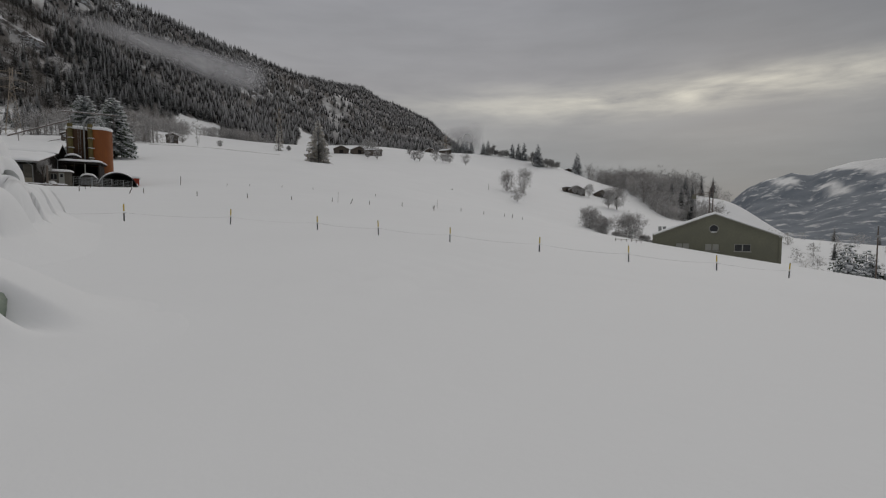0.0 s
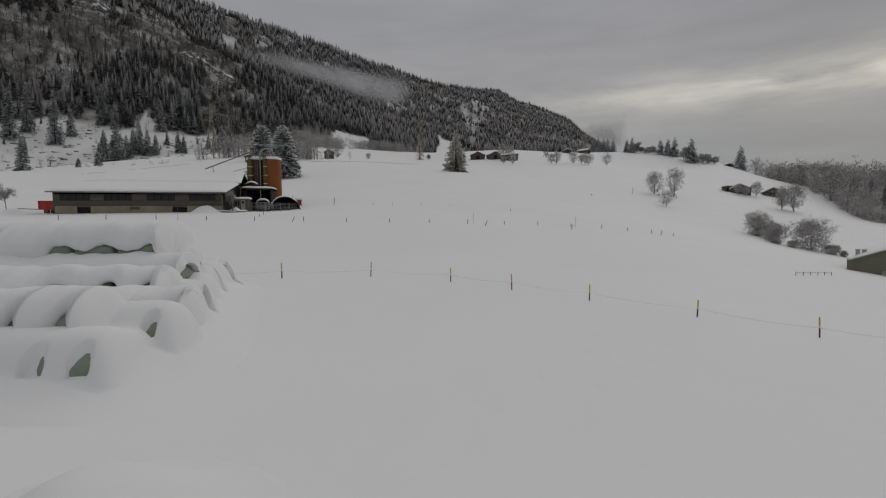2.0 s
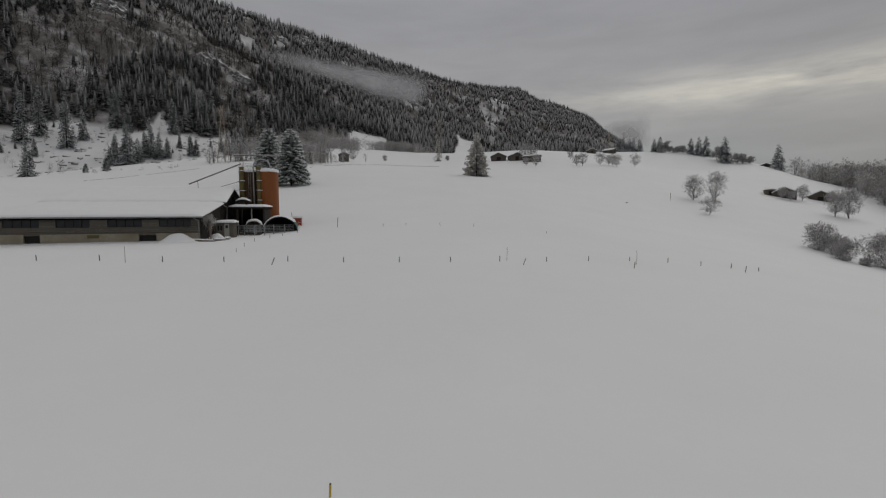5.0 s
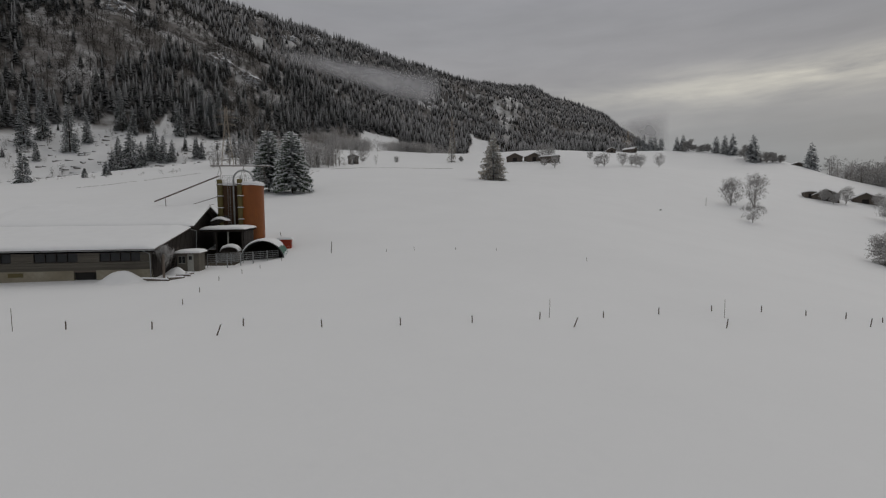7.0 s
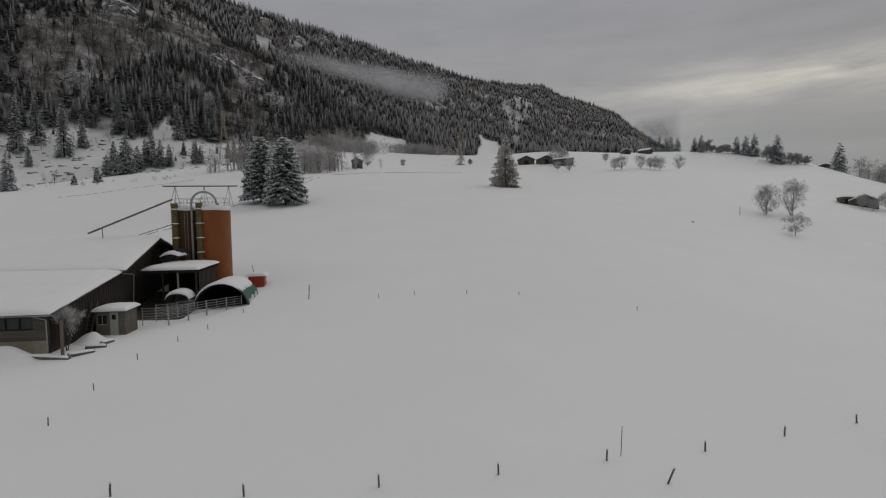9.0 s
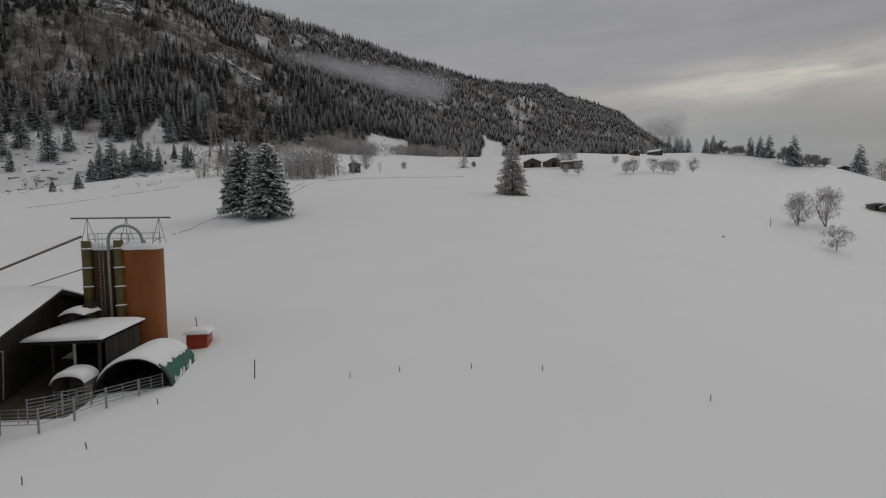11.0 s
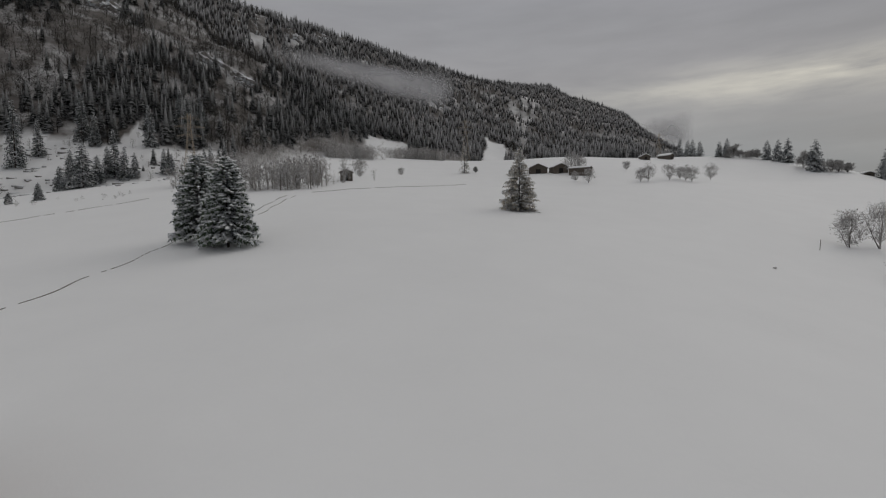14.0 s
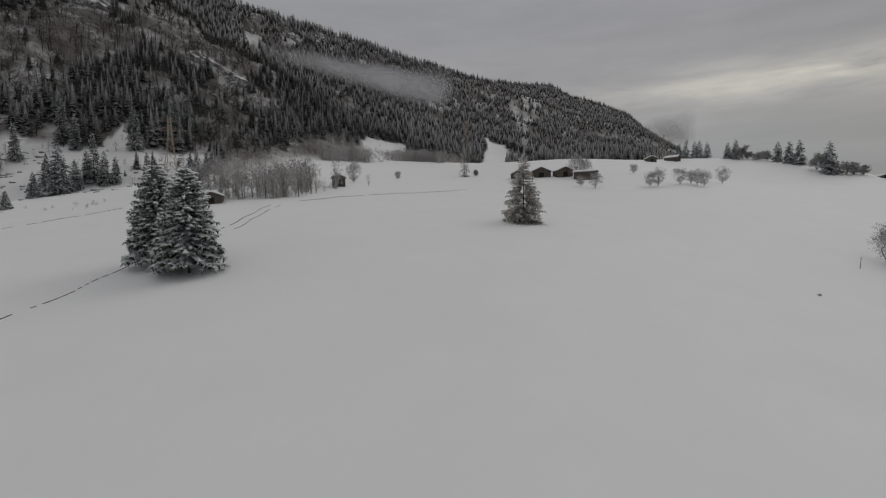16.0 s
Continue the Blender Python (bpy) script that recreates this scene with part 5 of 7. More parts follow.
def build_silo(x, y, r, z0, z1, paint, label, seed):
    ob = thing("silo", label, "silo", "pair of silos", pose(x, y, 0))
    bm = bmesh.new()
    n = 40
    rings = [(z0, r), (z1 - 0.12, r), (z1 - 0.12, r + 0.05), (z1, r + 0.05), (z1 + 0.25, r * 0.6), (z1 + 0.4, 0.05)]
    loops = [[bm.verts.new((q * math.cos(2 * math.pi * i / n), q * math.sin(2 * math.pi * i / n), z)) for i in range(n)] for z, q in rings]
    for a, b in zip(loops, loops[1:]):
        for i in range(n):
            bm.faces.new((a[i], a[(i + 1) % n], b[(i + 1) % n], b[i]))
    bm.faces.new(loops[-1])
    part("shell", bm, paint, ob, smooth=False)
    for k in range(7):
        z = z0 + 1.2 + k * (z1 - z0 - 1.6) / 6
        bm = bmesh.new()
        lp = [[bm.verts.new((q * math.cos(2 * math.pi * i / n), q * math.sin(2 * math.pi * i / n), z + dz)) for i in range(n)] for dz, q in ((-0.03, r), (-0.03, r + 0.018), (0.03, r + 0.018), (0.03, r))]
        for a, b in zip(lp, lp[1:]):
            for i in range(n):
                bm.faces.new((a[i], a[(i + 1) % n], b[(i + 1) % n], b[i]))
        part("hoop", bm, paint, ob)
    bm = bmesh.new()
    vs = [[bm.verts.new((q * math.cos(2 * math.pi * i / n) * (1 + 0.02 * noise.noise(Vector((i * 0.4, q, seed)))), q * math.sin(2 * math.pi * i / n), z + 0.07 * noise.noise(Vector((i * 0.5, q * 2, seed)))))
           for i in range(n)] for z, q in ((z1 - 0.22, r + 0.10), (z1 + 0.06, r + 0.16), (z1 + 0.32, r), (z1 + 0.52, r * 0.7), (z1 + 0.66, r * 0.3), (z1 + 0.68, 0.05))]
    for a, b in zip(vs, vs[1:]):
        for i in range(n):
            bm.faces.new((a[i], a[(i + 1) % n], b[(i + 1) % n], b[i]))
    bm.faces.new(vs[-1])
    part("snow_cap", bm, SNOW, ob, "ring of snow on the silo top", True)
    return ob


build_silo(-67.4, 94.2, 1.95, 8.6, 20.55, SILO_O, "tall orange-painted tower silo with snow on top", 1)
build_silo(-70.95, 93.3, 1.95, 8.6, 20.55, SILO_B, "tall dark brown tower silo with snow on top", 2)


def build_chute(x, y, z0, z1, seed):
    ob = thing("silo_chute", "olive yellow filling chute with snow on its bands", "chute", "silo chutes", pose(x, y, 0, 0, 0, 55))
    part("shaft", tube(bmesh.new(), (0, 0, z0), (0, 0, z1), 0.42, n=14), CHUTE, ob)
    for k in range(5):
        z = z0 + 0.3 + k * (z1 - z0 - 0.8) / 4.2
        part("band", boxes((-0.46, 0.46, -0.46, 0.40, z, z + 0.09), bevel=0.02), RUST, ob)
        part("snow_ridge", snow_slab(-0.50, 0.5, -0.52, -0.18, 0.10, lambda px, py: z + 0.09, seed + k, 0.15, 3, 0.03), SNOW, ob, "thin line of snow", True)


build_chute(-70.87, 91.0, 12.6, 21.25, 5)
build_chute(-67.87, 92.15, 12.6, 21.3, 9)


def build_silo_top():
    ob = thing("blower_pipe", "galvanised filling pipe arching over the silo tops", "pipe", at=pose(-68.75, 91.75, 0))
    bm = bmesh.new()
    pts = [(0, 0, 9.0), (0, 0, 21.2)]
    for i in range(1, 12):
        a = math.pi * i / 12
        pts.append(((1 - math.cos(a)) * 1.25, (1 - math.cos(a)) * 0.85, 21.2 + 1.55 * math.sin(a)))
    pts.append((2.55, 1.75, 20.9))
    for p, q in zip(pts, pts[1:]):
        tube(bm, p, q, 0.14, n=10)
    part("pipe", bm, STEEL, ob)
    part("spout", tube(bmesh.new(), (2.55, 1.75, 21.3), (2.62, 1.8, 20.75), 0.2, 0.26, n=10), STEEL, ob)
    crane = thing("hoist_rail", "rusty hoist rail on trestles over the silos", "hoist", at=pose(0, 0, 0))
    a, b = Vector((-72.3, 90.6, 23.5)), Vector((-64.0, 94.9, 23.5))
    part("rail", tubes([(a, b)], 0.085, 6), RUST, crane)
    part("rail_snow", tubes([(a + Vector((0, 0, 0.1)), b + Vector((0, 0, 0.1)))], 0.05, 5), SNOW, crane)
    d = (b - a).normalized()
    s = Vector((-d.y, d.x, 0))
    for t in (0.16, 0.55, 0.88):
        c = a + (b - a) * t
        part("trestle", tubes([(c, c + s * 0.9 - Vector((0, 0, 2.7)) + d * 0.25), (c, c - s * 0.5 - Vector((0, 0, 2.7)) + d * 0.25), (c, c - d * 0.7 - Vector((0, 0, 2.6)))], 0.026, 5), RUST, crane)
    rail = thing("silo_railing", "thin steel guard rail round the silo tops", "railing", at=pose(0, 0, 0))
    for cx, cy in ((-67.4, 94.2), (-70.95, 93.3)):
        ring = [Vector((cx + 1.75 * math.cos(k * math.pi / 5), cy + 1.75 * math.sin(k * math.pi / 5), 0)) for k in range(10)]
        for k, p in enumerate(ring):
            part("stanchion", tubes([(p + Vector((0, 0, 20.6)), p + Vector((0, 0, 21.95)))], 0.022, 4), STEEL, rail)
        for z in (21.4, 21.95):
            part("hand_rail", tubes([(p + Vector((0, 0, z)), q + Vector((0, 0, z))) for p, q in zip(ring, ring[1:] + ring[:1])], 0.02, 4), STEEL, rail)
    ladder = thing("silo_ladder", "narrow steel ladder up the brown silo", "ladder", at=pose(-69.45, 91.45, 0, 0, 0, 20))
    for dx in (-0.2, 0.2):
        part("stile", tubes([((dx, 0, 10.5), (dx, 0, 21.8))], 0.022, 4), STEEL, ladder)
    for k in range(32):
        part("rung", tubes([((-0.2, 0, 10.7 + 0.33 * k), (0.2, 0, 10.7 + 0.33 * k))], 0.015, 4), STEEL, ladder)
    conv = thing("conveyor_boom", "sloping rusty conveyor boom with snow along it", "conveyor", at=pose(0, 0, 0))
    p, q = Vector((-75.6, 83.1, 17.55)), Vector((-70.3, 90.3, 21.75))
    part("boom", tubes([(p, q)], 0.12, 6), RUST, conv)
    part("boom_snow", tubes([(p + Vector((0, 0, 0.10)), q + Vector((0, 0, 0.10)))], 0.06, 5), SNOW, conv)
    m = p + (q - p) * 0.16
    part("strut", tubes([(m, m + Vector((0.25, -0.1, -2.6)))], 0.05, 5), RUST, conv)
    p, q = Vector((-74.6, 87.5, 16.9)), Vector((-71.0, 91.0, 18.6))
    part("lower_boom", tubes([(p, q)], 0.05, 5), RUST, conv)


build_silo_top()


def build_canopy():
    ob = thing("lean_to", "open dark timber lean-to with snow-covered flat roof", "shelter", at=FARM)
    x0, x1, y0, y1 = -1.1, 4.9, 15.6, 22.6
    base = lambda x, y: 13.35 + 0.03 * (y - y0)
    part("roof", roof_panel(x0, x1, [y0, y1], base, 0.16), OLDWOOD, ob)
    for k in range(12):
        y = y0 + 0.25 + k * (y1 - y0 - 0.5) / 11
        part("rafter", boxes((x0 + 0.1, x1 + 0.12, y - 0.05, y + 0.05, base(0, y) - 0.34, base(0, y) - 0.17)), OLDWOOD, ob)
    part("roof_snow", snow_slab(x0 - 0.05, x1 + 0.2, y0 - 0.2, y1 + 0.1, 0.42, base, 5, 0.4, 9, 0.09), SNOW, ob, "thick roof snow", True)
    for k in range(14):
        y = y0 + 1.2 + k * 0.41
        part("wall_board", boxes((x1 - 0.35, x1 - 0.30 + 0.01 * (k % 2), y, y + 0.395, 8.3, 13.05)), OLDWOOD, ob)
    part("back_wall", boxes((x0, x1 - 0.35, y1 - 0.35, y1 - 0.25, 8.3, 13.15)), OLDWOOD, ob)
    for x, y, m in ((x1 - 0.3, y0 + 0.3, OLDWOOD), (1.0, y0 + 0.3, OLDWOOD)):
        part("post", boxes((x - 0.09, x + 0.09, y - 0.09, y + 0.09, 8.2, 13.2)), m, ob)
    part("steel_post", tubes([((2.55, y0 + 0.5, 8.2), (2.55, y0 + 0.5, 13.2))], 0.11, 8), TRIM, ob, "pale painted post")
    part("beam", boxes((x0, x1, y0 + 0.18, y0 + 0.42, 12.97, 13.19)), OLDWOOD, ob)


build_canopy()


def build_shed():
    ob = thing("calf_shed", "small grey board shed with snowy roof by the barn", "shed", at=FARM)
    x0, x1, y0, y1, z0, z1 = -0.5, 2.05, 5.5, 7.7, 8.0, 10.62
    part("wall", boxes((x0, x0 + 1.2, y0, y0 + 0.06, z0, z1), (x0 + 1.95, x1, y0, y0 + 0.06, z0, z1), (x0 + 1.2, x0 + 1.95, y0, y0 + 0.06, 10.45, z1),
                      (x1 - 0.06, x1, y0 + 0.06, y1, z0, z1), (x0, x0 + 0.06, y0 + 0.06, y1, z0, z1), (x0 + 0.06, x1 - 0.06, y1 - 0.06, y1, z0, z1)), GREYWOOD, ob)
    for k in range(8):
        part("wall_batten", boxes((x1, x1 + 0.025, y0 + 0.12 + 0.27 * k, y0 + 0.2 + 0.27 * k, z0, z1)), GREYWOOD, ob)
    d = part("door", boxes((x0 + 1.22, x0 + 1.93, y0 + 0.01, y0 + 0.05, z0, 10.43)), TRIM, ob, "pale weathered door")
    part("door_window", boxes((x0 + 1.4, x0 + 1.75, y0 - 0.004, y0 + 0.009, 9.75, 10.2)), GLASS, d)
    w = part("window", boxes((x0 + 0.25, x0 + 0.95, y0 - 0.02, y0 - 0.004, 9.35, 10.2)), GLASS, ob)
    part("window_frame", boxes((x0 + 0.2, x0 + 1.0, y0 - 0.04, y0 - 0.021, 9.3, 9.36), (x0 + 0.2, x0 + 1.0, y0 - 0.04, y0 - 0.021, 10.19, 10.25), (x0 + 0.57, x0 + 0.62, y0 - 0.04, y0 - 0.021, 9.36, 10.19)), TRIM, w)
    base = lambda x, y: z1 + 0.04 * (y - y0)
    part("roof", roof_panel(x0 - 0.2, x1 + 0.25, [y0 - 0.3, y1 + 0.15], base, 0.08), RUST, ob)
    part("roof_snow", snow_slab(x0 - 0.25, x1 + 0.32, y0 - 0.38, y1 + 0.2, 0.36, base, 6, 0.25, 6, 0.06), SNOW, ob, "rounded snow layer", True)
    # ladder leaning on the shed
    lad = thing("wooden_ladder", "snowy wooden ladder leaning by the shed", "ladder", at=FARM)
    for s in (-0.25, 0.25):
        part("stile", tubes([((-1.0 + s, 4.9, 8.1), (-0.75 + s, 6.0, 11.4))], 0.045, 5), POST, lad)
    for k in range(9):
        t = (k + 0.6) / 9.4
        part("rung", tubes([((-1.25 + 0.25 * t, 4.9 + 1.1 * t, 8.1 + 3.3 * t), (-0.75 + 0.25 * t, 4.9 + 1.1 * t, 8.1 + 3.3 * t))], 0.03, 4), POST, lad)
    hut = thing("calf_hutch", "round-roofed calf hutch with a cap of snow", "hutch", at=FARM @ pose(3.2, 14.9, 0, 0, 0, 4))
    n = 12
    outline = [(1.15, 8.3)] + [(1.15 * math.cos(math.pi * i / n), 10.1 + 0.75 * math.sin(math.pi * i / n)) for i in range(n + 1)] + [(-1.15, 8.3)]
    inner = [(x * 0.93, z - (0.07 if z > 9 else 0)) for x, z in outline]
    bm = bmesh.new()
    for o, flip in ((outline, 0), (inner, 1)):
        a = [bm.verts.new((x, -1.0, z)) for x, z in o]
        b = [bm.verts.new((x, 1.1, z)) for x, z in o]
        for i in range(len(o) - 1):
            bm.faces.new((a[i], a[i + 1], b[i + 1], b[i]))
        if not flip:
            bm.faces.new(b)
    part("shell", bm, RUST, hut)
    part("rail", tubes([((-1.0, -1.02, z), (1.0, -1.02, z)) for z in (8.9, 9.25, 9.6)], 0.03, 5), STEEL, hut)
    for k in range(5):
        part("bar", tubes([((-1.0 + 0.5 * k, -1.04, 8.5), (-1.0 + 0.5 * k, -1.04, 9.75))], 0.025, 5), STEEL, hut)
    part("snow_cap", snow_slab(-1.25, 1.25, -1.2, 1.25, 0.40, lambda x, y: 10.12 + 0.74 * math.sqrt(max(0, 1 - (x / 1.26) ** 2)), 7, 0.22, 5, 0.05), SNOW, hut, "thick rounded snow cap", True)


build_shed()


def draped(m, x0, x1, y0, y1, lift, step=0.5):
    """A sheet over the land, in the local frame m (turned about z only)."""
    bm = bmesh.new()
    nx, ny = max(2, int((x1 - x0) / step)), max(2, int((y1 - y0) / step))
    vs = {}
    for i in range(nx + 1):
        for j in range(ny + 1):
            x, y = x0 + (x1 - x0) * i / nx, y0 + (y1 - y0) * j / ny
            w = m @ Vector((x, y, 0))
            edge = i in (0, nx) or j in (0, ny)
            vs[i, j] = bm.verts.new((x, y, ground_z(w.x, w.y) + lift - (0.2 if edge else 0)))
    for i in range(nx):
        for j in range(ny):
            bm.faces.new((vs[i, j], vs[i + 1, j], vs[i + 1, j + 1], vs[i, j + 1]))
    return bm


# dark brown sheet draped over the snow beneath the lean-to roof
yard = thing("yard_floor", "dark floor sheet under the lean-to", "floor", at=FARM, kind="structure")
part("earth", draped(FARM, -2.9, 4.9, 11.0, 22.8, 0.10), EARTH, yard)


def build_tunnel():
    ob = thing("tunnel_shelter", "half-round green tarpaulin shelter with black open front and snow", "shelter", at=pose(-59.5, 87.2, 0, 0, 0, 30.7))
    R, L, z0, n = 3.0, 6.3, 8.65, 28
    hz = 2.95

    def arc(r, h, y, bm):
        return [bm.verts.new((r * math.cos(math.pi * i / n), y + 0.03 * noise.noise(Vector((i, y, 2))), z0 + h * math.sin(math.pi * i / n))) for i in range(n + 1)]

    bm = bmesh.new()
    rows = [arc(R, hz + 0.03 * math.sin(k * 2.1), L * k / 10, bm) for k in range(11)]
    for a, b in zip(rows, rows[1:]):
        for i in range(n):
            bm.faces.new((a[i], a[i + 1], b[i + 1], b[i]))
    part("tarpaulin", bm, TARP, ob, "green tarpaulin cover")
    # inner shell, coloured near-black so that the inside looks unlit
    bm = bmesh.new()
    rows = [arc(R - 0.07, hz - 0.07, L * k / 10, bm) for k in range(11)]
    for a, b in zip(rows, rows[1:]):
        for i in range(n):
            bm.faces.new((a[i], b[i], b[i + 1], a[i + 1]))
    bm.faces.new(rows[-1])
    part("lining", bm, DARK, ob)
    bm = bmesh.new()
    for r, h, y in ((R + 0.06, hz + 0.06, -0.06),):
        o, i_ = arc(r, h, y, bm), arc(R - 0.10, hz - 0.10, y, bm)
        o2, i2 = arc(r, h, y + 0.35, bm), arc(R - 0.10, hz - 0.10, y + 0.35, bm)
        for i in range(n):
            bm.faces.new((o[i], i_[i], i_[i + 1], o[i + 1]))
            bm.faces.new((o[i], o[i + 1], o2[i + 1], o2[i]))
            bm.faces.new((i_[i], i2[i], i2[i + 1], i_[i + 1]))
    part("front_hoop", bm, BLACK, ob)
    # sheet over the snow floor, its near-black colour standing in for shade
    part("bedding", draped(ob.matrix_basis, -R + 0.10, R - 0.10, 0.05, L - 0.1, 0.28), DARK, ob, "near-black floor sheet for the tunnel's unlit inside")
    # snow lying over the crown, ragged at its lower rim
    bm = bmesh.new()
    m, kk = 26, 34
    grid, under = [], []
    for k in range(kk + 1):
        y = -0.1 + (L + 0.2) * k / kk
        hi = radians(44 + 9 * noise.noise(Vector((k * 0.32, 1, 4))) + 5 * noise.noise(Vector((k * 1.1, 3, 4))))
        lo = radians(172)
        row, row2 = [], []
        for i in range(m + 1):
            a = hi + (lo - hi) * i / m
            e = max(0.0, 1 - abs(2 * i / m - 1) ** 5) ** 0.5 * max(0.0, 1 - abs(2 * k / kk - 1) ** 12) ** 0.5
            t = 0.01 + 0.30 * e * (0.55 + 0.45 * math.sin(a))
            row.append(bm.verts.new(((R + t) * math.cos(a), y, z0 + (hz + t) * math.sin(a))))
        grid.append(row)
    for a, b in zip(grid, grid[1:]):
        for i in range(m):
            bm.faces.new((a[i], a[i + 1], b[i + 1], b[i]))
    part("snow_cover", bm, SNOW, ob, "snow sheet sliding off the tarpaulin", True)
    # snow clinging to the lower right side
    rng = random.Random(4)
    bm = bmesh.new()
    for k in range(46):
        y = rng.uniform(0.6, L)
        a = radians(rng.uniform(3, 24) * (0.6 + 0.4 * y / L))
        s = rng.uniform(0.10, 0.32)
        c = Vector(((R + 0.03) * math.cos(a), y, z0 + (hz + 0.03) * math.sin(a)))
        vs = bmesh.ops.create_icosphere(bm, subdivisions=1, radius=s)["verts"]
        for v in vs:
            v.co = Vector((v.co.x * 0.35, v.co.y * 0.8, v.co.z * 1.5)) + c
    ob2 = part("clinging_snow", bm, SNOW, ob, "ragged snow clinging to the side", True)
    ob2["kind"] = "stuff"


build_tunnel()


def build_feed_box():
    ob = thing("red_feed_box", "red-painted wooden feed box with deep snow lid", "box", at=pose(-63.0, 96.9, 0, 0, 0, 32))
    z0 = ground_z(-63.0, 96.9) - 0.25
    z1, w, d = z0 + 1.6, 1.0, 0.95
    for k in range(6):
        z = z0 + k * (z1 - z0) / 6
        for q in ((-w, w, -d, -d + 0.05), (w - 0.05, w, -d + 0.05, d), (-w, -w + 0.05, -d + 0.05, d), (-w + 0.05, w - 0.05, d - 0.05, d)):
            part("board", boxes((*q, z, z + (z1 - z0) / 6 - 0.015)), RED, ob)
    part("floor_board", boxes((-w + 0.06, w - 0.06, -d + 0.06, d - 0.06, z0, z0 + 0.1)), RED, ob)
    part("hatch", boxes((w + 0.004, w + 0.02, 0.0, 0.45, z1 - 0.85, z1 - 0.3), (w + 0.004, w + 0.03, -0.55, -0.4, z1 - 0.75, z1 - 0.55)), STEEL, ob, "small metal hatch")
    part("lid", boxes((-w - 0.08, w + 0.08, -d - 0.08, d + 0.08, z1, z1 + 0.07), bevel=0.02), RED, ob)
    part("snow_lid", snow_slab(-w - 0.3, w + 0.3, -d - 0.25, d + 0.3, 0.48, lambda x, y: z1 + 0.07, 8, 0.22, 5, 0.08), SNOW, ob, "deep snow on the lid", True)
    st = thing("iron_stake", "thin iron stake beside the feed box", "stake", at=pose(-65.0, 98.4, 11.0, 0, -8, 0))
    part("rod", tubes([((0, 0, -1.5), (0, 0, 1.6))], 0.05, 5), RUST, st)


build_feed_box()


def hurdle(p, q, label="galvanised tubular cattle hurdle standing in snow"):
    p, q = Vector((*p, 0)), Vector((*q, 0))
    ln = (q - p).length
    ob = thing("cattle_hurdle", label, "hurdle", "yard hurdles", pose(p.x, p.y, YARD - 0.25, 0, 0, math.degrees(math.atan2(q.y - p.y, q.x - p.x))))
    for x in (0.04, ln - 0.04):
        part("post", tubes([((x, 0, -0.3), (x, 0, 1.62))], 0.045, 6), STEEL, ob)
    for k in range(5):
        z = 0.45 + 0.27 * k
        part("rail", tubes([((0.04, 0, z), (ln - 0.04, 0, z))], 0.028, 5), STEEL, ob)
    part("brace", tubes([((ln * 0.5, 0, 0.45), (ln * 0.5, 0, 1.53))], 0.025, 5), STEEL, ob)
    return ob


YARD_LINE = [(-61.2, 78.8), (-58.9, 79.9), (-58.75, 82.1), (-58.6, 84.3), (-58.1, 86.6), (-57.6, 88.4)]
for p, q in zip(YARD_LINE, YARD_LINE[1:]):
    hurdle(p, q)
hurdle((-61.6, 80.6), (-60.6, 82.4))
hurdle((-61.0, 82.6), (-60.4, 84.4))


def mound(name, label, x, y, sx, sy, h, seed, turn=0.0, category="snow pile"):
    ob = thing(name, label, category, at=pose(x, y, ground_z(x, y) - 0.12, 0, 0, turn))
    bm = bmesh.new()
    n, k = 26, 8
    rings = []
    for j in range(k + 1):
        q = 1 - j / k
        ring = []
        for i in range(n):
            a = 2 * math.pi * i / n
            w = 1 + 0.16 * noise.noise(Vector((math.cos(a) * 1.5 + seed, math.sin(a) * 1.5, q)))
            ring.append(bm.verts.new((sx * q * w * math.cos(a), sy * q * w * math.sin(a), h * (0.5 + 0.5 * math.cos(math.pi * q)) * (1 + 0.2 * noise.noise(Vector((math.cos(a) * q * 2, math.sin(a) * q * 2 + seed, 3)))))))
        rings.append(ring)
    for a, b in zip(rings, rings[1:]):
        for i in range(n):
            bm.faces.new((a[i], a[(i + 1) % n], b[(i + 1) % n], b[i]))
    part("mound_body", bm, SNOW, ob, smooth=True)


mound("snow_pile", "shovelled heap of snow against the barn wall", -61.6, 67.5, 3.4, 1.7, 1.3, 2, 25)
mound("snow_pile", "shovelled snow bank at the barn's far end", -88.0, 55.2, 3.2, 1.6, 1.2, 5, 20)
mound("snow_pile", "low snowdrift beside the calf shed", -60.4, 73.4, 1.6, 1.8, 0.9, 7, 60)
for i, (x, y, ln, tu) in enumerate(((-58.6, 69.0, 3.4, 20), (-57.2, 70.6, 1.8, 75), (-57.9, 72.2, 1.5, 40), (-58.3, 73.4, 1.2, 100))):
    ob = thing("timber_log", "dark snow-topped log lying by the barn", "log", "logs by the barn", pose(x, y, ground_z(x, y) + 0.1, 0, 3, tu))
    part("log", tube(bmesh.new(), (-ln / 2, 0, 0), (ln / 2, 0, 0.05), 0.19, 0.15, n=9), POST, ob)
    part("snow_strip", snow_slab(-ln / 2, ln / 2, -0.17, 0.17, 0.14, lambda px, py: 0.12, 20 + i, 0.15, 4, 0.04), SNOW, ob, "snow on the log", True)
bare_tree("elder_bush", "snow-laden leafless bush at the barn corner", -59.5, 70.8, 3.7, 0.45, 140, 4, 4, stems=2, low=0.3, category="bush", puff=9)
pl = thing("barn_post", "rough timber post at the barn corner", "post", at=pose(-57.7, 69.5, ground_z(-57.7, 69.5)))
part("post", tube(bmesh.new(), (0, 0, -0.4), (0.05, 0, 2.9), 0.13, 0.11, n=8), POST, pl)


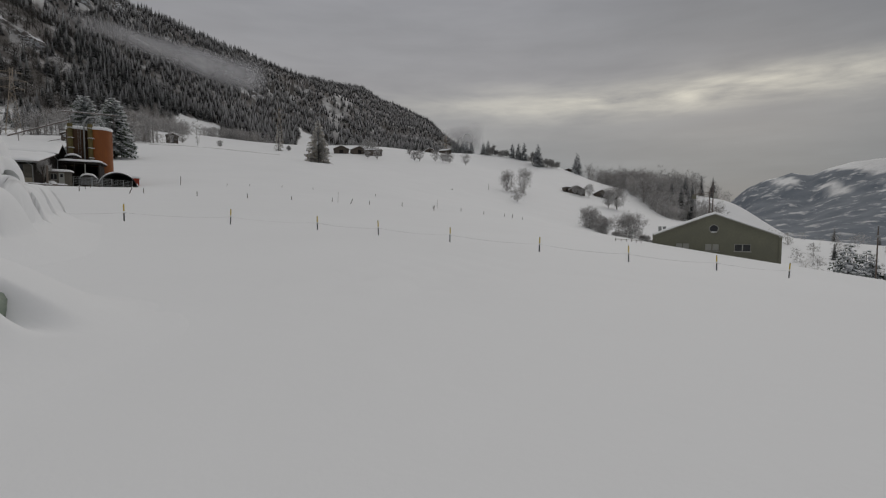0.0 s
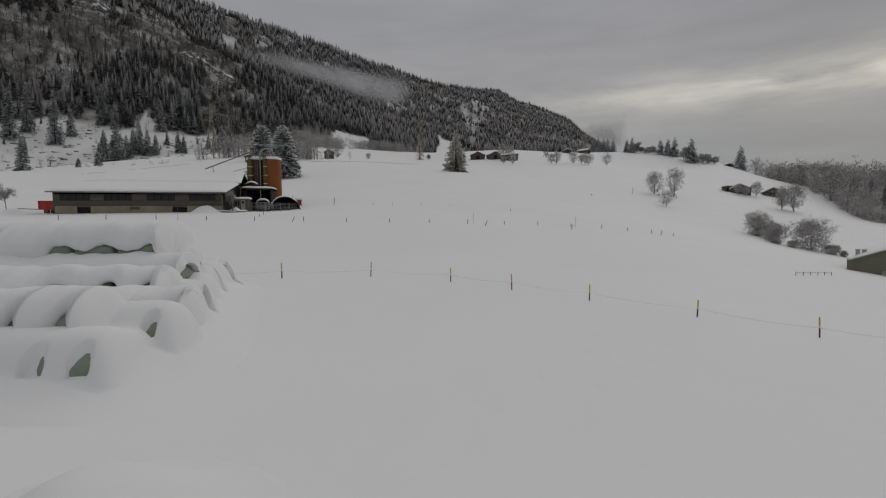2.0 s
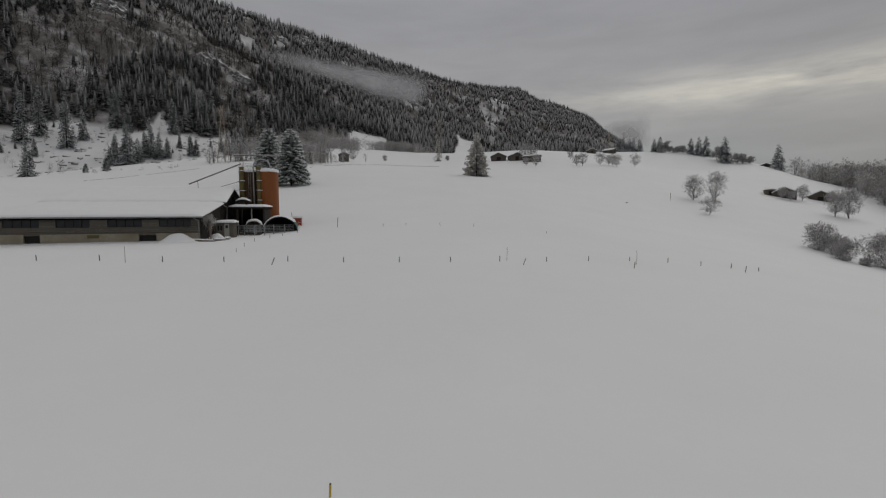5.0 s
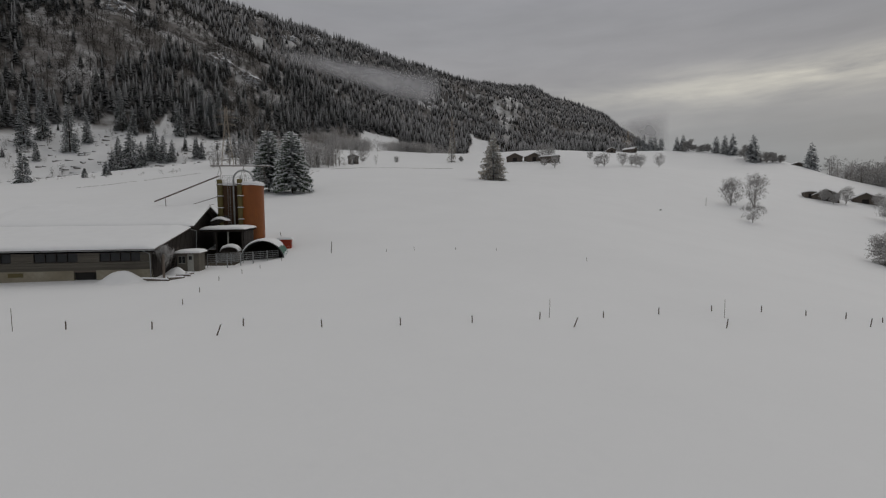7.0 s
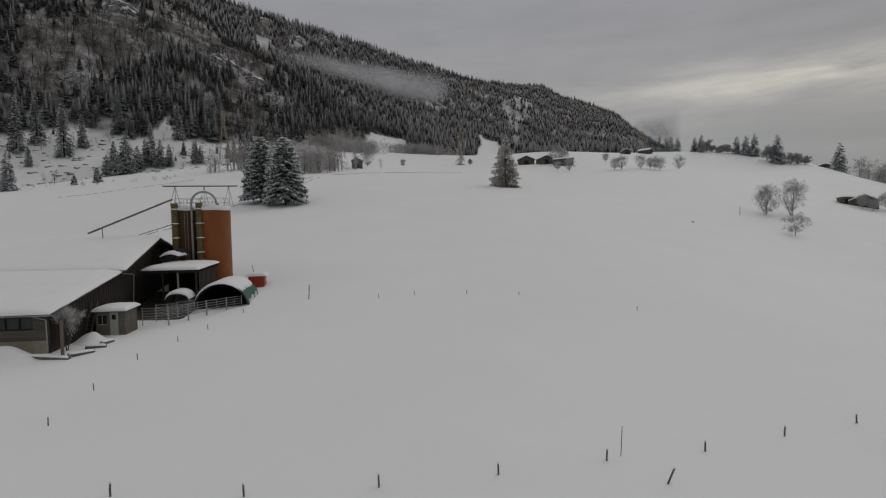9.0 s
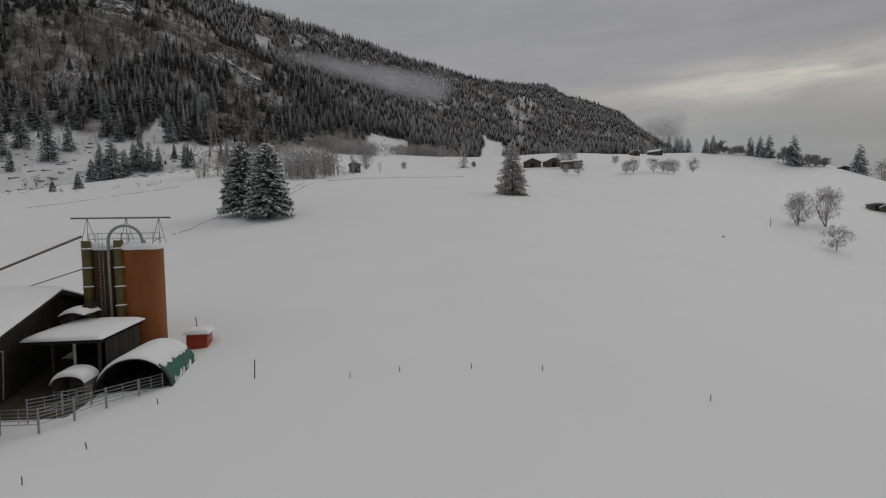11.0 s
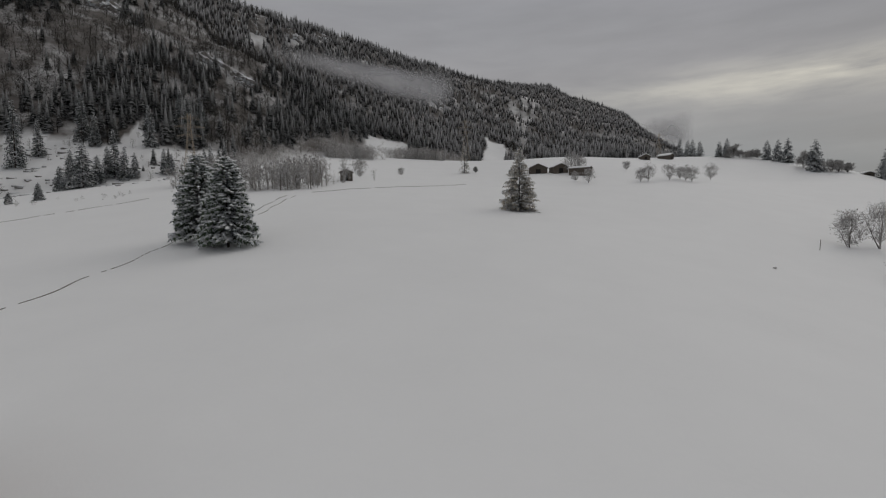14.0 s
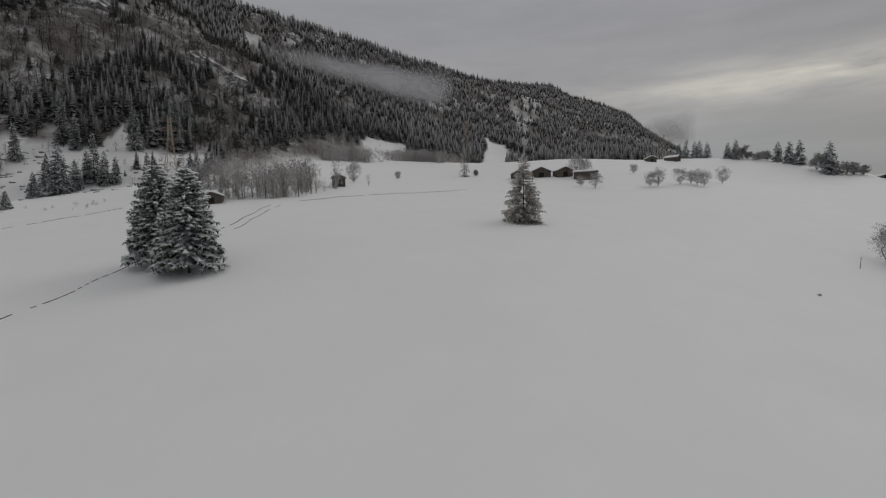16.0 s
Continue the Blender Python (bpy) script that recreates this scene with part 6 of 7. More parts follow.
def build_trailer():
    ob = thing("farm_trailer", "red farm trailer with snow on it beside the barn", "trailer", at=pose(-84.8, 59.9, ground_z(-84.8, 59.9), 0, 0, 25))
    part("body", boxes((-2.4, 2.4, -1.0, 1.0, 0.55, 0.7), (-2.4, 2.4, -1.0, -0.94, 0.7, 2.0), (-2.4, 2.4, 0.94, 1.0, 0.7, 2.0), (-2.4, -2.34, -0.94, 0.94, 0.7, 2.0), (2.34, 2.4, -0.94, 0.94, 0.7, 2.0)), TRAILER, ob)
    for k in range(5):
        x = -2.2 + 1.1 * k
        part("rib", boxes((x - 0.05, x + 0.05, -1.06, -1.004, 0.6, 2.0)), TRAILER, ob)
    for x in (-1.2, 1.2):
        for y in (-0.85, 0.85):
            w = part("wheel", tube(bmesh.new(), (x, y - 0.14, 0.3), (x, y + 0.14, 0.3), 0.42, n=16), BLACK, ob)
            part("rim", tube(bmesh.new(), (x, y - 0.16, 0.3), (x, y + 0.16, 0.3), 0.2, n=12), TRAILER, w)
    part("drawbar", tubes([((-2.4, 0, 0.6), (-6.2, 0, 0.75))], 0.07, 6), RUST, ob)
    part("snow_load", snow_slab(-2.35, 2.35, -0.95, 0.95, 0.3, lambda x, y: 1.75, 11, 0.3, 5, 0.08), SNOW, ob, "snow heaped in the trailer", True)


build_trailer()


# ---- fences ----
def fence_pole(x, y, h=0.86, lean=0.0):
    ob = thing("electric_fence_pole", "yellow and black plastic fence pole standing in snow", "fence pole", "electric fence poles", pose(x, y, ground_z(x, y), lean, lean * 0.6, x * 40 % 90))
    part("lower_tube", tube(bmesh.new(), (0, 0, -0.25), (0, 0, h * 0.46), 0.032, n=8), BLACK, ob)
    part("upper_tube", tube(bmesh.new(), (0, 0, h * 0.46), (0, 0, h * 0.97), 0.033, n=8), YELLOW, ob)
    part("tip", tube(bmesh.new(), (0, 0, h * 0.97), (0, 0, h), 0.033, 0.016, n=8), BLACK, ob)
    part("insulator", boxes((-0.05, 0.05, -0.045, -0.03, h * 0.46, h * 0.51), bevel=0.008), BLACK, ob)
    part("snow_clump", snow_slab(-0.055, 0.055, -0.055, 0.055, 0.07, lambda px, py: h * 0.50, 3, 0.03, 2.5, 0.01), SNOW, ob, smooth=True)


POLES = [(-16.0, 23.8), (-12.1, 27.0), (-7.5, 28.3), (-3.8, 27.9), (0.4, 27.2), (5.4, 26.5), (10.0, 25.4), (15.1, 26.0), (19.4, 26.4)]
for i, (x, y) in enumerate(POLES):
    fence_pole(x, y, 0.86 + 0.03 * math.sin(i * 2.3), 2.2 * math.sin(i * 1.7))


def fence_line(name, label, pts, heights, r=0.011, sag=0.10):
    ob = thing(name, label, "wire")
    bm = bmesh.new()
    for (x0, y0), (x1, y1), h0, h1 in zip(pts, pts[1:], heights, heights[1:]):
        z0, z1 = ground_z(x0, y0) + h0, ground_z(x1, y1) + h1
        prev = None
        for k in range(9):
            t = k / 8
            p = Vector((x0 + (x1 - x0) * t, y0 + (y1 - y0) * t, z0 + (z1 - z0) * t - sag * 4 * t * (1 - t)))
            if prev:
                tube(bm, prev, p, r, n=4)
            prev = p
    part("strand", bm, WIRE, ob)


fence_line("fence_wire", "thin sagging electric fence wire between the poles", [(-19.6, 21.5)] + POLES, [0.30] + [0.42] * len(POLES), r=0.004)

POSTS = [(-67.7, 48.0), (-61.9, 50.1), (-55.8, 52.4), (-49.0, 54.1), (-43.1, 56.4), (-37.5, 59.6), (-32.0, 61.9), (-26.7, 64.9), (-21.7, 68.1), (-16.7, 71.6), (-11.6, 75.0), (-6.8, 79.1), (-1.7, 83.5), (3.3, 86.8),
         (7.6, 88.5), (11.7, 90.6), (15.5, 92.4)]


def wood_post(x, y, h, r, lean, turn, label, group):
    ob = thing("fence_post", label, "fence post", group, pose(x, y, ground_z(x, y), lean, 0, turn))
    bm = bmesh.new()
    tube(bm, (0, 0, -0.3), (0.01, 0, h * 0.55), r, r * 0.96, n=7)
    tube(bm, (0.01, 0, h * 0.55), (0, 0.01, h), r * 0.96, r * 0.88, n=7)
    part("stake", bm, POST, ob)
    if r > 0.04:
        part("snow_tip", snow_slab(-r * 1.1, r * 1.1, -r * 1.1, r * 1.1, 0.09, lambda px, py: h - 0.005, 4, 0.04, 2.5, 0.01), SNOW, ob, smooth=True)


for i, (x, y) in enumerate(POSTS):
    wood_post(x, y, 0.62 + 0.08 * math.sin(i * 3.1), 0.05, 3 * math.sin(i * 2.2), i * 50, "short weathered wooden fence post in snow", "meadow fence posts")
for x, y, h, lean, turn in ((-52.1, 52.4, 1.7, 1, 0), (-16.0, 72.4, 1.65, 2, 90), (-1.0, 81.4, 1.8, 1, 40)):
    wood_post(x, y, h, 0.022, lean, turn, "thin tall marker rod standing in the snow", "marker rods")
for x, y, turn in ((-37.7, 57.2, 110), (-13.8, 70.9, 110), (-1.5, 77.8, 100), (12.9, 88.5, 95)):
    wood_post(x, y, 0.85, 0.05, 22 if x < -5 else 8, turn, "old fence stake leaning over in the snow", "leaning stakes")
for i, (x, y) in enumerate(((-46.9, 62.4), (-49.2, 66.4), (-51.7, 71.3), (-52.6, 75.7), (-53.2, 79.5), (-54.9, 85.8), (-42.5, 93.8), (-39.1, 96.3), (-33.6, 99.4), (-27.8, 101.8), (-14.6, 102.6))):
    wood_post(x, y, 0.50, 0.034, 4 * math.sin(i), i * 33, "thin short stake poking out of the snow", "pasture stakes")
wood_post(-50.3, 91.2, 1.75, 0.055, 7, 60, "tall dark marker pole leaning in the snow", "marker poles")
wood_post(24.1, 252.6, 3.2, 0.08, 5, 10, "grey weathered snag standing by the bushes", "marker poles")
for i in range(6):
    wood_post(18.9 + 1.0 * i, 51.8 + 1.05 * i, 0.36, 0.03, 2, i * 20, "short wooden rail post near the grey hall", "rail posts")
rl = thing("rail_fence", "low wooden rail by the grey hall", "fence")
part("rail", tubes([((18.9 + 1.0 * i, 51.8 + 1.05 * i, ground_z(18.9 + i, 51.8 + 1.05 * i) + 0.26), (19.9 + 1.0 * i, 52.85 + 1.05 * i, ground_z(19.9 + i, 52.85 + 1.05 * i) + 0.26)) for i in range(5)], 0.02, 5), POST, rl)


# ---- wrapped bales ----
def bale(x, y, z, turn, seed, label="round silage bale in pale green film under snow", group="bale stack", marks=False, tip=0.0):
    """Axis along local x; its right-hand end at the origin."""
    rng = random.Random(seed)
    R, L, n = 0.76, 1.42, 28
    ob = thing("silage_bale", label, "bale", group, pose(x, y, z, rng.uniform(-9, 9), tip + rng.uniform(-2, 2), turn + rng.uniform(-3, 3)))
    bm = bmesh.new()
    prof = [(0.0, 0.0), (0.0, R * 0.55), (-0.01, R * 0.80), (-0.05, R * 0.93), (-0.13, R), (-L * 0.5, R * 1.025), (-L + 0.13, R), (-L + 0.05, R * 0.93), (-L + 0.01, R * 0.8), (-L, R * 0.5), (-L, 0.0)]
    loops = []
    for px, pr in prof:
        if pr == 0:
            loops.append([bm.verts.new((px, 0, 0))])
            continue
        loops.append([bm.verts.new((px + 0.012 * rng.uniform(-1, 1), pr * (1 + 0.018 * rng.uniform(-1, 1)) * math.cos(2 * math.pi * i / n), pr * 0.96 * (1 + 0.018 * rng.uniform(-1, 1)) * math.sin(2 * math.pi * i / n))) for i in range(n)])
    for a, b in zip(loops, loops[1:]):
        for i in range(n):
            j = (i + 1) % n
            if len(a) == 1:
                bm.faces.new((a[0], b[i], b[j]))
            elif len(b) == 1:
                bm.faces.new((a[i], b[0], a[j]))
            else:
                bm.faces.new((a[i], b[i], b[j], a[j]))
    part("wrap", bm, FILM, ob, smooth=True)
    if marks:
        for d in ((-0.12, -0.10, 0.10, 0.32), (-0.09, 0.0, 0.30, 0.32), (0.05, 0.07, 0.16, 0.30), (0.04, 0.14, 0.10, 0.12)):
            part("ink_mark", boxes((0.004, 0.012, *d)), INK, ob, "black marker stroke")
    # loose folds of film at the open end
    bm = bmesh.new()
    for k in range(4):
        a = rng.uniform(-2.6, -0.5)
        c = Vector((0.01, R * 0.80 * math.cos(a), R * 0.80 * math.sin(a)))
        vs = [c + Vector((0.02 + 0.05 * rng.random(), rng.uniform(-0.14, 0.14), rng.uniform(-0.16, 0.10))) for _ in range(3)]
        f = [bm.verts.new(v) for v in (c, *vs)]
        bm.faces.new((f[0], f[1], f[2]))
        bm.faces.new((f[0], f[2], f[3]))
    part("film_fold", bm, FILM_DARK, ob, "dark loose fold of film")
    return ob


BALE_R = 0.76
BALE_ROWS = [  # back along the stack, height above the snow or the datum, right-hand end, count
    (-11.2, None, 2.4, 6), (-9.4, None, 2.9, 6), (-7.6, None, 2.4, 6), (-6.0, None, 1.9, 6), (-4.4, None, 1.4, 6), (-2.8, None, 0.9, 6), (-1.2, None, 0.45, 6), (0.3, None, 0.0, 6),
    (-10.2, 3.20, 1.3, 5), (-8.4, 2.95, 2.6, 6), (-6.8, 3.45, 1.15, 6), (-5.1, 3.80, 1.05, 6), (-3.5, 3.90, 0.4, 6), (-1.9, 3.70, -0.4, 6), (-4.5, 4.88, 0.0, 5), (-3.0, 4.90, -0.3, 5)]
# gaps in the snow over the lowest rows: row, from, to, how far open
SEAMS = [(0, 1.75, 2.3, 0.26), (0, 0.75, 1.3, 0.22), (1, 2.35, 2.75, 0.30)]
# bare ends of the lowest rows: row, across, half width, lowest point under the axis
ENDS = [(7, -0.05, 0.55, 0.75), (3, 0.0, 0.30, 0.15), (5, 0.1, 0.20, 0.1)]
# the upper rows' snow: row, thickness, how far it reaches past the end, and lifted lips (from, to, degrees)
CAPS = [(8, 0.42, 0.40, ((0.35, 1.3, 80), (-0.7, 0.05, 80))), (9, 0.44, 0.32, ((1.3, 2.75, 92),)), (10, 0.44, 0.36, ((-2.8, 1.3, 104),)), (11, 0.42, 0.10, ((-0.7, 1.16, 66),)),
        (12, 0.44, 0.10, ((0.0, 0.52, 30),)), (13, 0.40, 0.30, ()), (14, 0.46, 0.26, ((-4.2, 0.2, 44), (-6.2, -5.4, 46))), (15, 0.42, 0.34, ())]
SX, SY = -16.4, 19.6


def stack_xy(a, b):
    return SX + 0.951 * a - 0.309 * b, SY + 0.309 * a + 0.951 * b


def build_stack():
    rows = []
    for j, (b, z, e, n) in enumerate(BALE_ROWS):
        gx, gy = stack_xy(e - 2, b)
        zc = ground_z(gx, gy) + (0.50 if b > -9.5 else 0.30) if z is None else z
        rows.append((b, zc, e, n))
        for k in range(n):
            x, y = stack_xy(e - 1.5 * k, b)
            bale(x, y, zc + 0.03 * math.sin(3 * k + j), 18.0, 10 * j + k, marks=(k == 0 and j == 11))
    # the snow that lies over the whole stack
    da = 0.055
    A, B = np.arange(-9.5, 5.6, da), np.arange(-14.2, 2.9, da)
    ga, gb = np.meshgrid(A, B, indexing="ij")
    X, Y = stack_xy(ga, gb)
    G = land(X, Y)[0]
    T = G.copy()
    for b, zc, e, n in rows[:8]:
        u = np.clip(1 - ((gb - b) / BALE_R) ** 2, 0, 1)
        on = (u > 0) & (ga < e) & (ga > e - 1.5 * n)
        T = np.where(on, np.maximum(T, zc + BALE_R * np.sqrt(u)), T)
    C = G.copy()
    for b, zc, e, n in rows[:8]:
        u = np.clip(1 - ((gb - b) / (BALE_R + 0.16)) ** 2, 0, 1)
        on = (u > 0) & (ga < e + 0.34) & (ga > e - 1.5 * n - 0.3)
        C = np.where(on, np.maximum(C, zc + BALE_R * np.sqrt(u)), C)
    lift = blur(np.where(C > G + 0.2, 1.0, 0.0), 0.45, da)
    D = blur(C, 0.20, da) - G + lift * (0.38 + 0.05 * wavy(X / 1.1, Y / 1.1, 81, 2))
    D = np.maximum(D, 0.9 * blur(D, 0.75, da))
    H = G - 0.05 + D
    # the snow stands off the film in thin wedges, and has fallen from some of the ends
    rough = 0.035 * wavy(ga / 0.16, gb / 0.16, 86, 2)
    shaped = H.copy()
    for j, a0, a1, wide in SEAMS:
        b, zc, e, n = rows[j]
        front = gb - (b - BALE_R)
        t = (ga - a0) / (a1 - a0)
        ext = wide * np.clip(1.15 * np.sin(np.pi * np.clip(t, 0, 1) ** 1.6), 0, 1) + 0.4 * rough
        cut = (front > -0.16) & (front < ext) & (ext > 0.035) & (ga < a1) & (ga > a0)
        shaped = np.where(cut, np.minimum(shaped, np.where(front < 0, np.maximum(T + 0.10, zc + 0.05), T - 0.06)), shaped)
    for j, off, half, under in ENDS:
        b, zc, e, n = rows[j]
        side = np.abs(gb - b - off) + 2.0 * rough + 0.10 * np.sin(3.0 * j + 5 * ga)
        reach = (0.9 if j == 7 else 0.6) * np.clip(1 - (np.abs(gb - b - off) / half) ** 2, 0, 1) ** 0.5
        cut = (ga > e - 0.05 + rough) & (ga < e + reach) & (side < half)
        shaped = np.where(cut, np.minimum(shaped, np.where(ga > e, np.maximum(T + 0.10, zc - under), T - 0.06)), shaped)
    H = shaped
    fade = sstep(np.minimum.reduce([ga - A[0], A[-1] - ga, gb - B[0], B[-1] - gb]), 0, 1.2)
    H = G - 0.25 + (H + 0.25 - G) * fade
    snow_sheet("snow_blanket", "deep smooth snow lying over the bale stack", X, Y, H)
    for j, thick, reach, lips in CAPS:
        snow_cap_row(j, *rows[j], thick, reach, lips)


def snow_cap_row(j, b, zc, e, n, thick, reach, lips):
    """A rounded bolster of snow along one row of bales; its front lip is lifted here and there."""
    a0 = e - 1.5 * n - 0.2
    tail = [e + reach * math.sin(k * math.pi / 16) for k in range(1, 9)]
    along = [a0 + (e - a0) * k / 100 for k in range(101)] + tail
    m = 22
    V, F = [], []
    for i, a in enumerate(along):
        k = min(1.0, max(0.0, (a - e) / reach))
        q = math.sqrt(max(0.0, 1 - k * k)) if a > e else 1.0
        front = 122.0
        for l0, l1, up in lips:
            t = (a - l0) / (l1 - l0)
            if 0 < t < 1:
                long = l1 - l0 > 1.2
                wave = 0.76 + 0.34 * noise.noise(Vector((a * 1.3, j, 2))) + 0.08 * math.cos(4.19 * (a - e)) if long else math.sin(math.pi * t ** 1.7)
                front = 122.0 - (122.0 - 78.0 + up * 0.55) * max(0.0, min(1.25, wave + 0.3 * max(0.0, 1 - (l1 - a) / 0.7) * long)) * min(1.0, 7 * t, 14 * (1 - t))
        front += 4 * noise.noise(Vector((a * 4, j, 5)))
        back = 118.0
        if reach < 0.15:
            near = max(0.0, min(1.0, 1 - (e + reach - a) / 0.75)) ** 1.5
            front += (min(front, 66.0 + 10 * noise.noise(Vector((a * 3, j, 8)))) - front) * near
            back -= (38.0 + 16 * noise.noise(Vector((a * 3, j, 9)))) * near
        outer, inner = [], []
        for c in range(m + 1):
            ph = radians(-front + (front + back) * c / m)
            rim = min(1.0, 5.0 * c / m, 5.0 * (m - c) / m)
            th = thick * (0.30 + 0.70 * max(0.0, math.cos(ph * 0.8)) ** 0.7) * (0.25 + 0.75 * math.sin(rim * math.pi / 2))
            th *= 1 + 0.22 * noise.noise(Vector((a * 0.8, j * 3.1, ph))) + 0.12 * noise.noise(Vector((a * 2.6, j * 1.7, 2 * ph))) + 0.05 * math.cos(4.19 * (a - e))
            dome, roll = (q, 1.0) if reach > 0.15 else (1.0, q)
            for rr, ring in ((BALE_R + 0.035 + th * roll, outer), (BALE_R + 0.03, inner)):
                ring.append((a + k * 0.10 * noise.noise(Vector((j, 2.5 * ph, 4))), b + dome * rr * math.sin(ph), zc - 0.35 + dome * (0.35 + rr * 0.98 * math.cos(ph))))
        for pa, pb, pz in outer + inner[::-1]:
            V.append((*stack_xy(pa, pb), pz))
    w = 2 * (m + 1)
    for i in range(len(along) - 1):
        for c in range(w):
            p, r = i * w + c, i * w + (c + 1) % w
            F += [(p, p + w, r), (r, p + w, r + w)]
    ob = thing("snow_bolster", "rounded bolster of snow overhanging a row of bales", "snow", "snow on the bale stack")
    part("snow", tri_mesh("snow", V, F, SNOW, smooth=True), SNOW, ob)


def blur(M, s, da):
    w = int(3 * s / da) + 1
    k = np.exp(-0.5 * (np.arange(-w, w + 1) * da / s) ** 2)
    k /= k.sum()
    P = np.pad(M, w, mode="edge")
    P = np.apply_along_axis(lambda q: np.convolve(q, k, "same"), 0, P)
    P = np.apply_along_axis(lambda q: np.convolve(q, k, "same"), 1, P)
    return P[w:-w, w:-w]


def snow_sheet(name, label, X, Y, H):
    k, n = H.shape
    V = np.c_[X.ravel(), Y.ravel(), H.ravel()]
    idx = np.arange(k * n).reshape(k, n)
    a, b, c, d = idx[:-1, :-1].ravel(), idx[1:, :-1].ravel(), idx[1:, 1:].ravel(), idx[:-1, 1:].ravel()
    ob = thing(name, label, "snow")
    F = np.vstack([np.c_[a, b, c], np.c_[a, c, d]])
    me = tri_mesh("snow", V, F, GROUND, smooth=True)
    set_uv(me, F, np.zeros(len(V)), np.zeros(len(V)))
    part("snow", me, GROUND, ob)


def build_lone_bale():
    cx, cy = -5.86, 5.40
    g = ground_z(cx, cy)
    bale(cx, cy, g + 0.55, 30, 901, label="single upright wrapped bale almost buried in snow", group="near bales", tip=-90)
    da = 0.06
    U = np.arange(-3.2, 3.2, da)
    gx, gy = np.meshgrid(U, U, indexing="ij")
    X, Y = cx + gx, cy + gy
    G = land(X, Y)[0]
    r, an = np.hypot(gx, gy), np.degrees(np.arctan2(gy, gx))
    wob = 0.06 * wavy(X / 0.5, Y / 0.5, 91, 2)
    back = np.hypot(gx + 0.30, gy - 0.26)
    H = G + 1.0 * np.exp(-(back / 1.45) ** 2.4) + 0.4 * wob * np.exp(-(r / 1.4) ** 2)
    open_side = sstep(24 - np.abs(an + 86 - 20 * wob), -10, 14) + sstep(10 - np.abs(an - 2), -8, 10)
    cut = sstep(r, 0.58 + wob, 0.66 + wob) * (1 - sstep(r, 1.6, 2.6)) * np.clip(open_side, 0, 1)
    H = H - cut * np.maximum(H - G - 0.16, 0)
    H = H - 0.008 - 0.15 * sstep(r, 2.5, 3.2)
    snow_sheet("snow_mound", "deep rounded snow lying over the single bale", X, Y, H)


build_stack()
build_lone_bale()


# ---- huts and barns in the fields ----
def hay_hut(name, label, x, y, turn, w, d, h, pitch=0.42, group="", seed=0, lean=False, dark=HUTWOOD):
    """Gable end faces local -y; w wide, d deep, h to the eaves."""
    gz = min(ground_z(x, y), ground_z(x + w / 3, y), ground_z(x - w / 3, y))
    ob = thing(name, label, "hut", group, pose(x, y, gz - 0.2, 0, 0, turn))
    top = h + pitch * w / 2
    for yy, nm in ((0.0, "gable_wall"), (d - 0.18, "gable_wall")):
        part(nm, prism(bmesh.new(), [(-w / 2, -1), (w / 2, -1), (w / 2, h), (0, top), (-w / 2, h)], yy, yy + 0.18), dark, ob)
    for s in (-1, 1):
        part("side_wall", boxes((s * w / 2 - (0.18 if s > 0 else 0), s * w / 2 + (0.18 if s < 0 else 0), 0.18, d - 0.18, -1, h)), dark, ob)
    n = int(w / 0.55)
    for k in range(n):
        px = -w / 2 + (k + 0.5) * w / n
        part("cover_strip", boxes((px - 0.05, px + 0.05, -0.04, -0.002, -0.6, h + pitch * (w / 2 - abs(px)) - 0.1)), dark, ob)
    dr = part("barn_door", boxes((-w * 0.14, w * 0.14, -0.075, -0.042, -0.5, h * 0.82)), DARK, ob, "dark plank door")
    part("door_frame", boxes((-w * 0.14 - 0.1, -w * 0.14, -0.08, -0.041, -0.5, h * 0.82 + 0.1), (w * 0.14, w * 0.14 + 0.1, -0.08, -0.041, -0.5, h * 0.82 + 0.1), (-w * 0.14, w * 0.14, -0.08, -0.041, h * 0.82, h * 0.82 + 0.1)), POST, dr)
    for s in (-1, 1):
        bm = bmesh.new()
        e = w / 2 + 0.55
        q = [(0, top + 0.02), (s * e, top + 0.02 - pitch * e), (s * e, top + 0.16 - pitch * e), (0, top + 0.16)]
        prism(bm, q, -0.7, d + 0.6)
        part("roof", bm, POST, ob, "dark shingle roof slope")
    base = lambda px, py: top + 0.15 - pitch * abs(px)
    part("roof_snow", snow_slab(-w / 2 - 0.65, w / 2 + 0.65, -0.85, d + 0.7, 0.62, base, seed, 0.55, 24, 0.08), SNOW, ob, "thick roof snow", True)
    return ob


hay_hut("hay_hut", "tall narrow dark hay hut alone on the slope", -169.4, 299.5, 32, 6.4, 6.0, 5.2, 0.42, "", 31)
hay_hut("hay_barn", "dark timber hay barn with snowy gable roof", -88.8, 417.1, 14, 12.5, 9, 4.4, 0.46, "hamlet hay barns", 32)
hay_hut("hay_barn", "dark timber hay barn with snowy gable roof", -103.0, 411.5, 20, 8.5, 8, 4.0, 0.5, "hamlet hay barns", 33)
hay_hut("hay_barn", "dark timber hay barn with snowy gable roof", -73.2, 418.2, 30, 10.5, 9, 4.8, 0.45, "hamlet hay barns", 34)
hay_hut("hay_barn", "long low hay barn side-on with snowy roof", -53.2, 407.5, 78, 7, 13, 5.2, 0.22, "hamlet hay barns", 35)
hay_hut("hay_barn", "small dark hay barn on the crest", -15.8, 570.7, 15, 8, 9, 4.2, 0.45, "crest barns", 36)
hay_hut("hay_barn", "small dark hay barn on the crest", 7.6, 590.4, 60, 8, 12, 4.4, 0.42, "crest barns", 37)
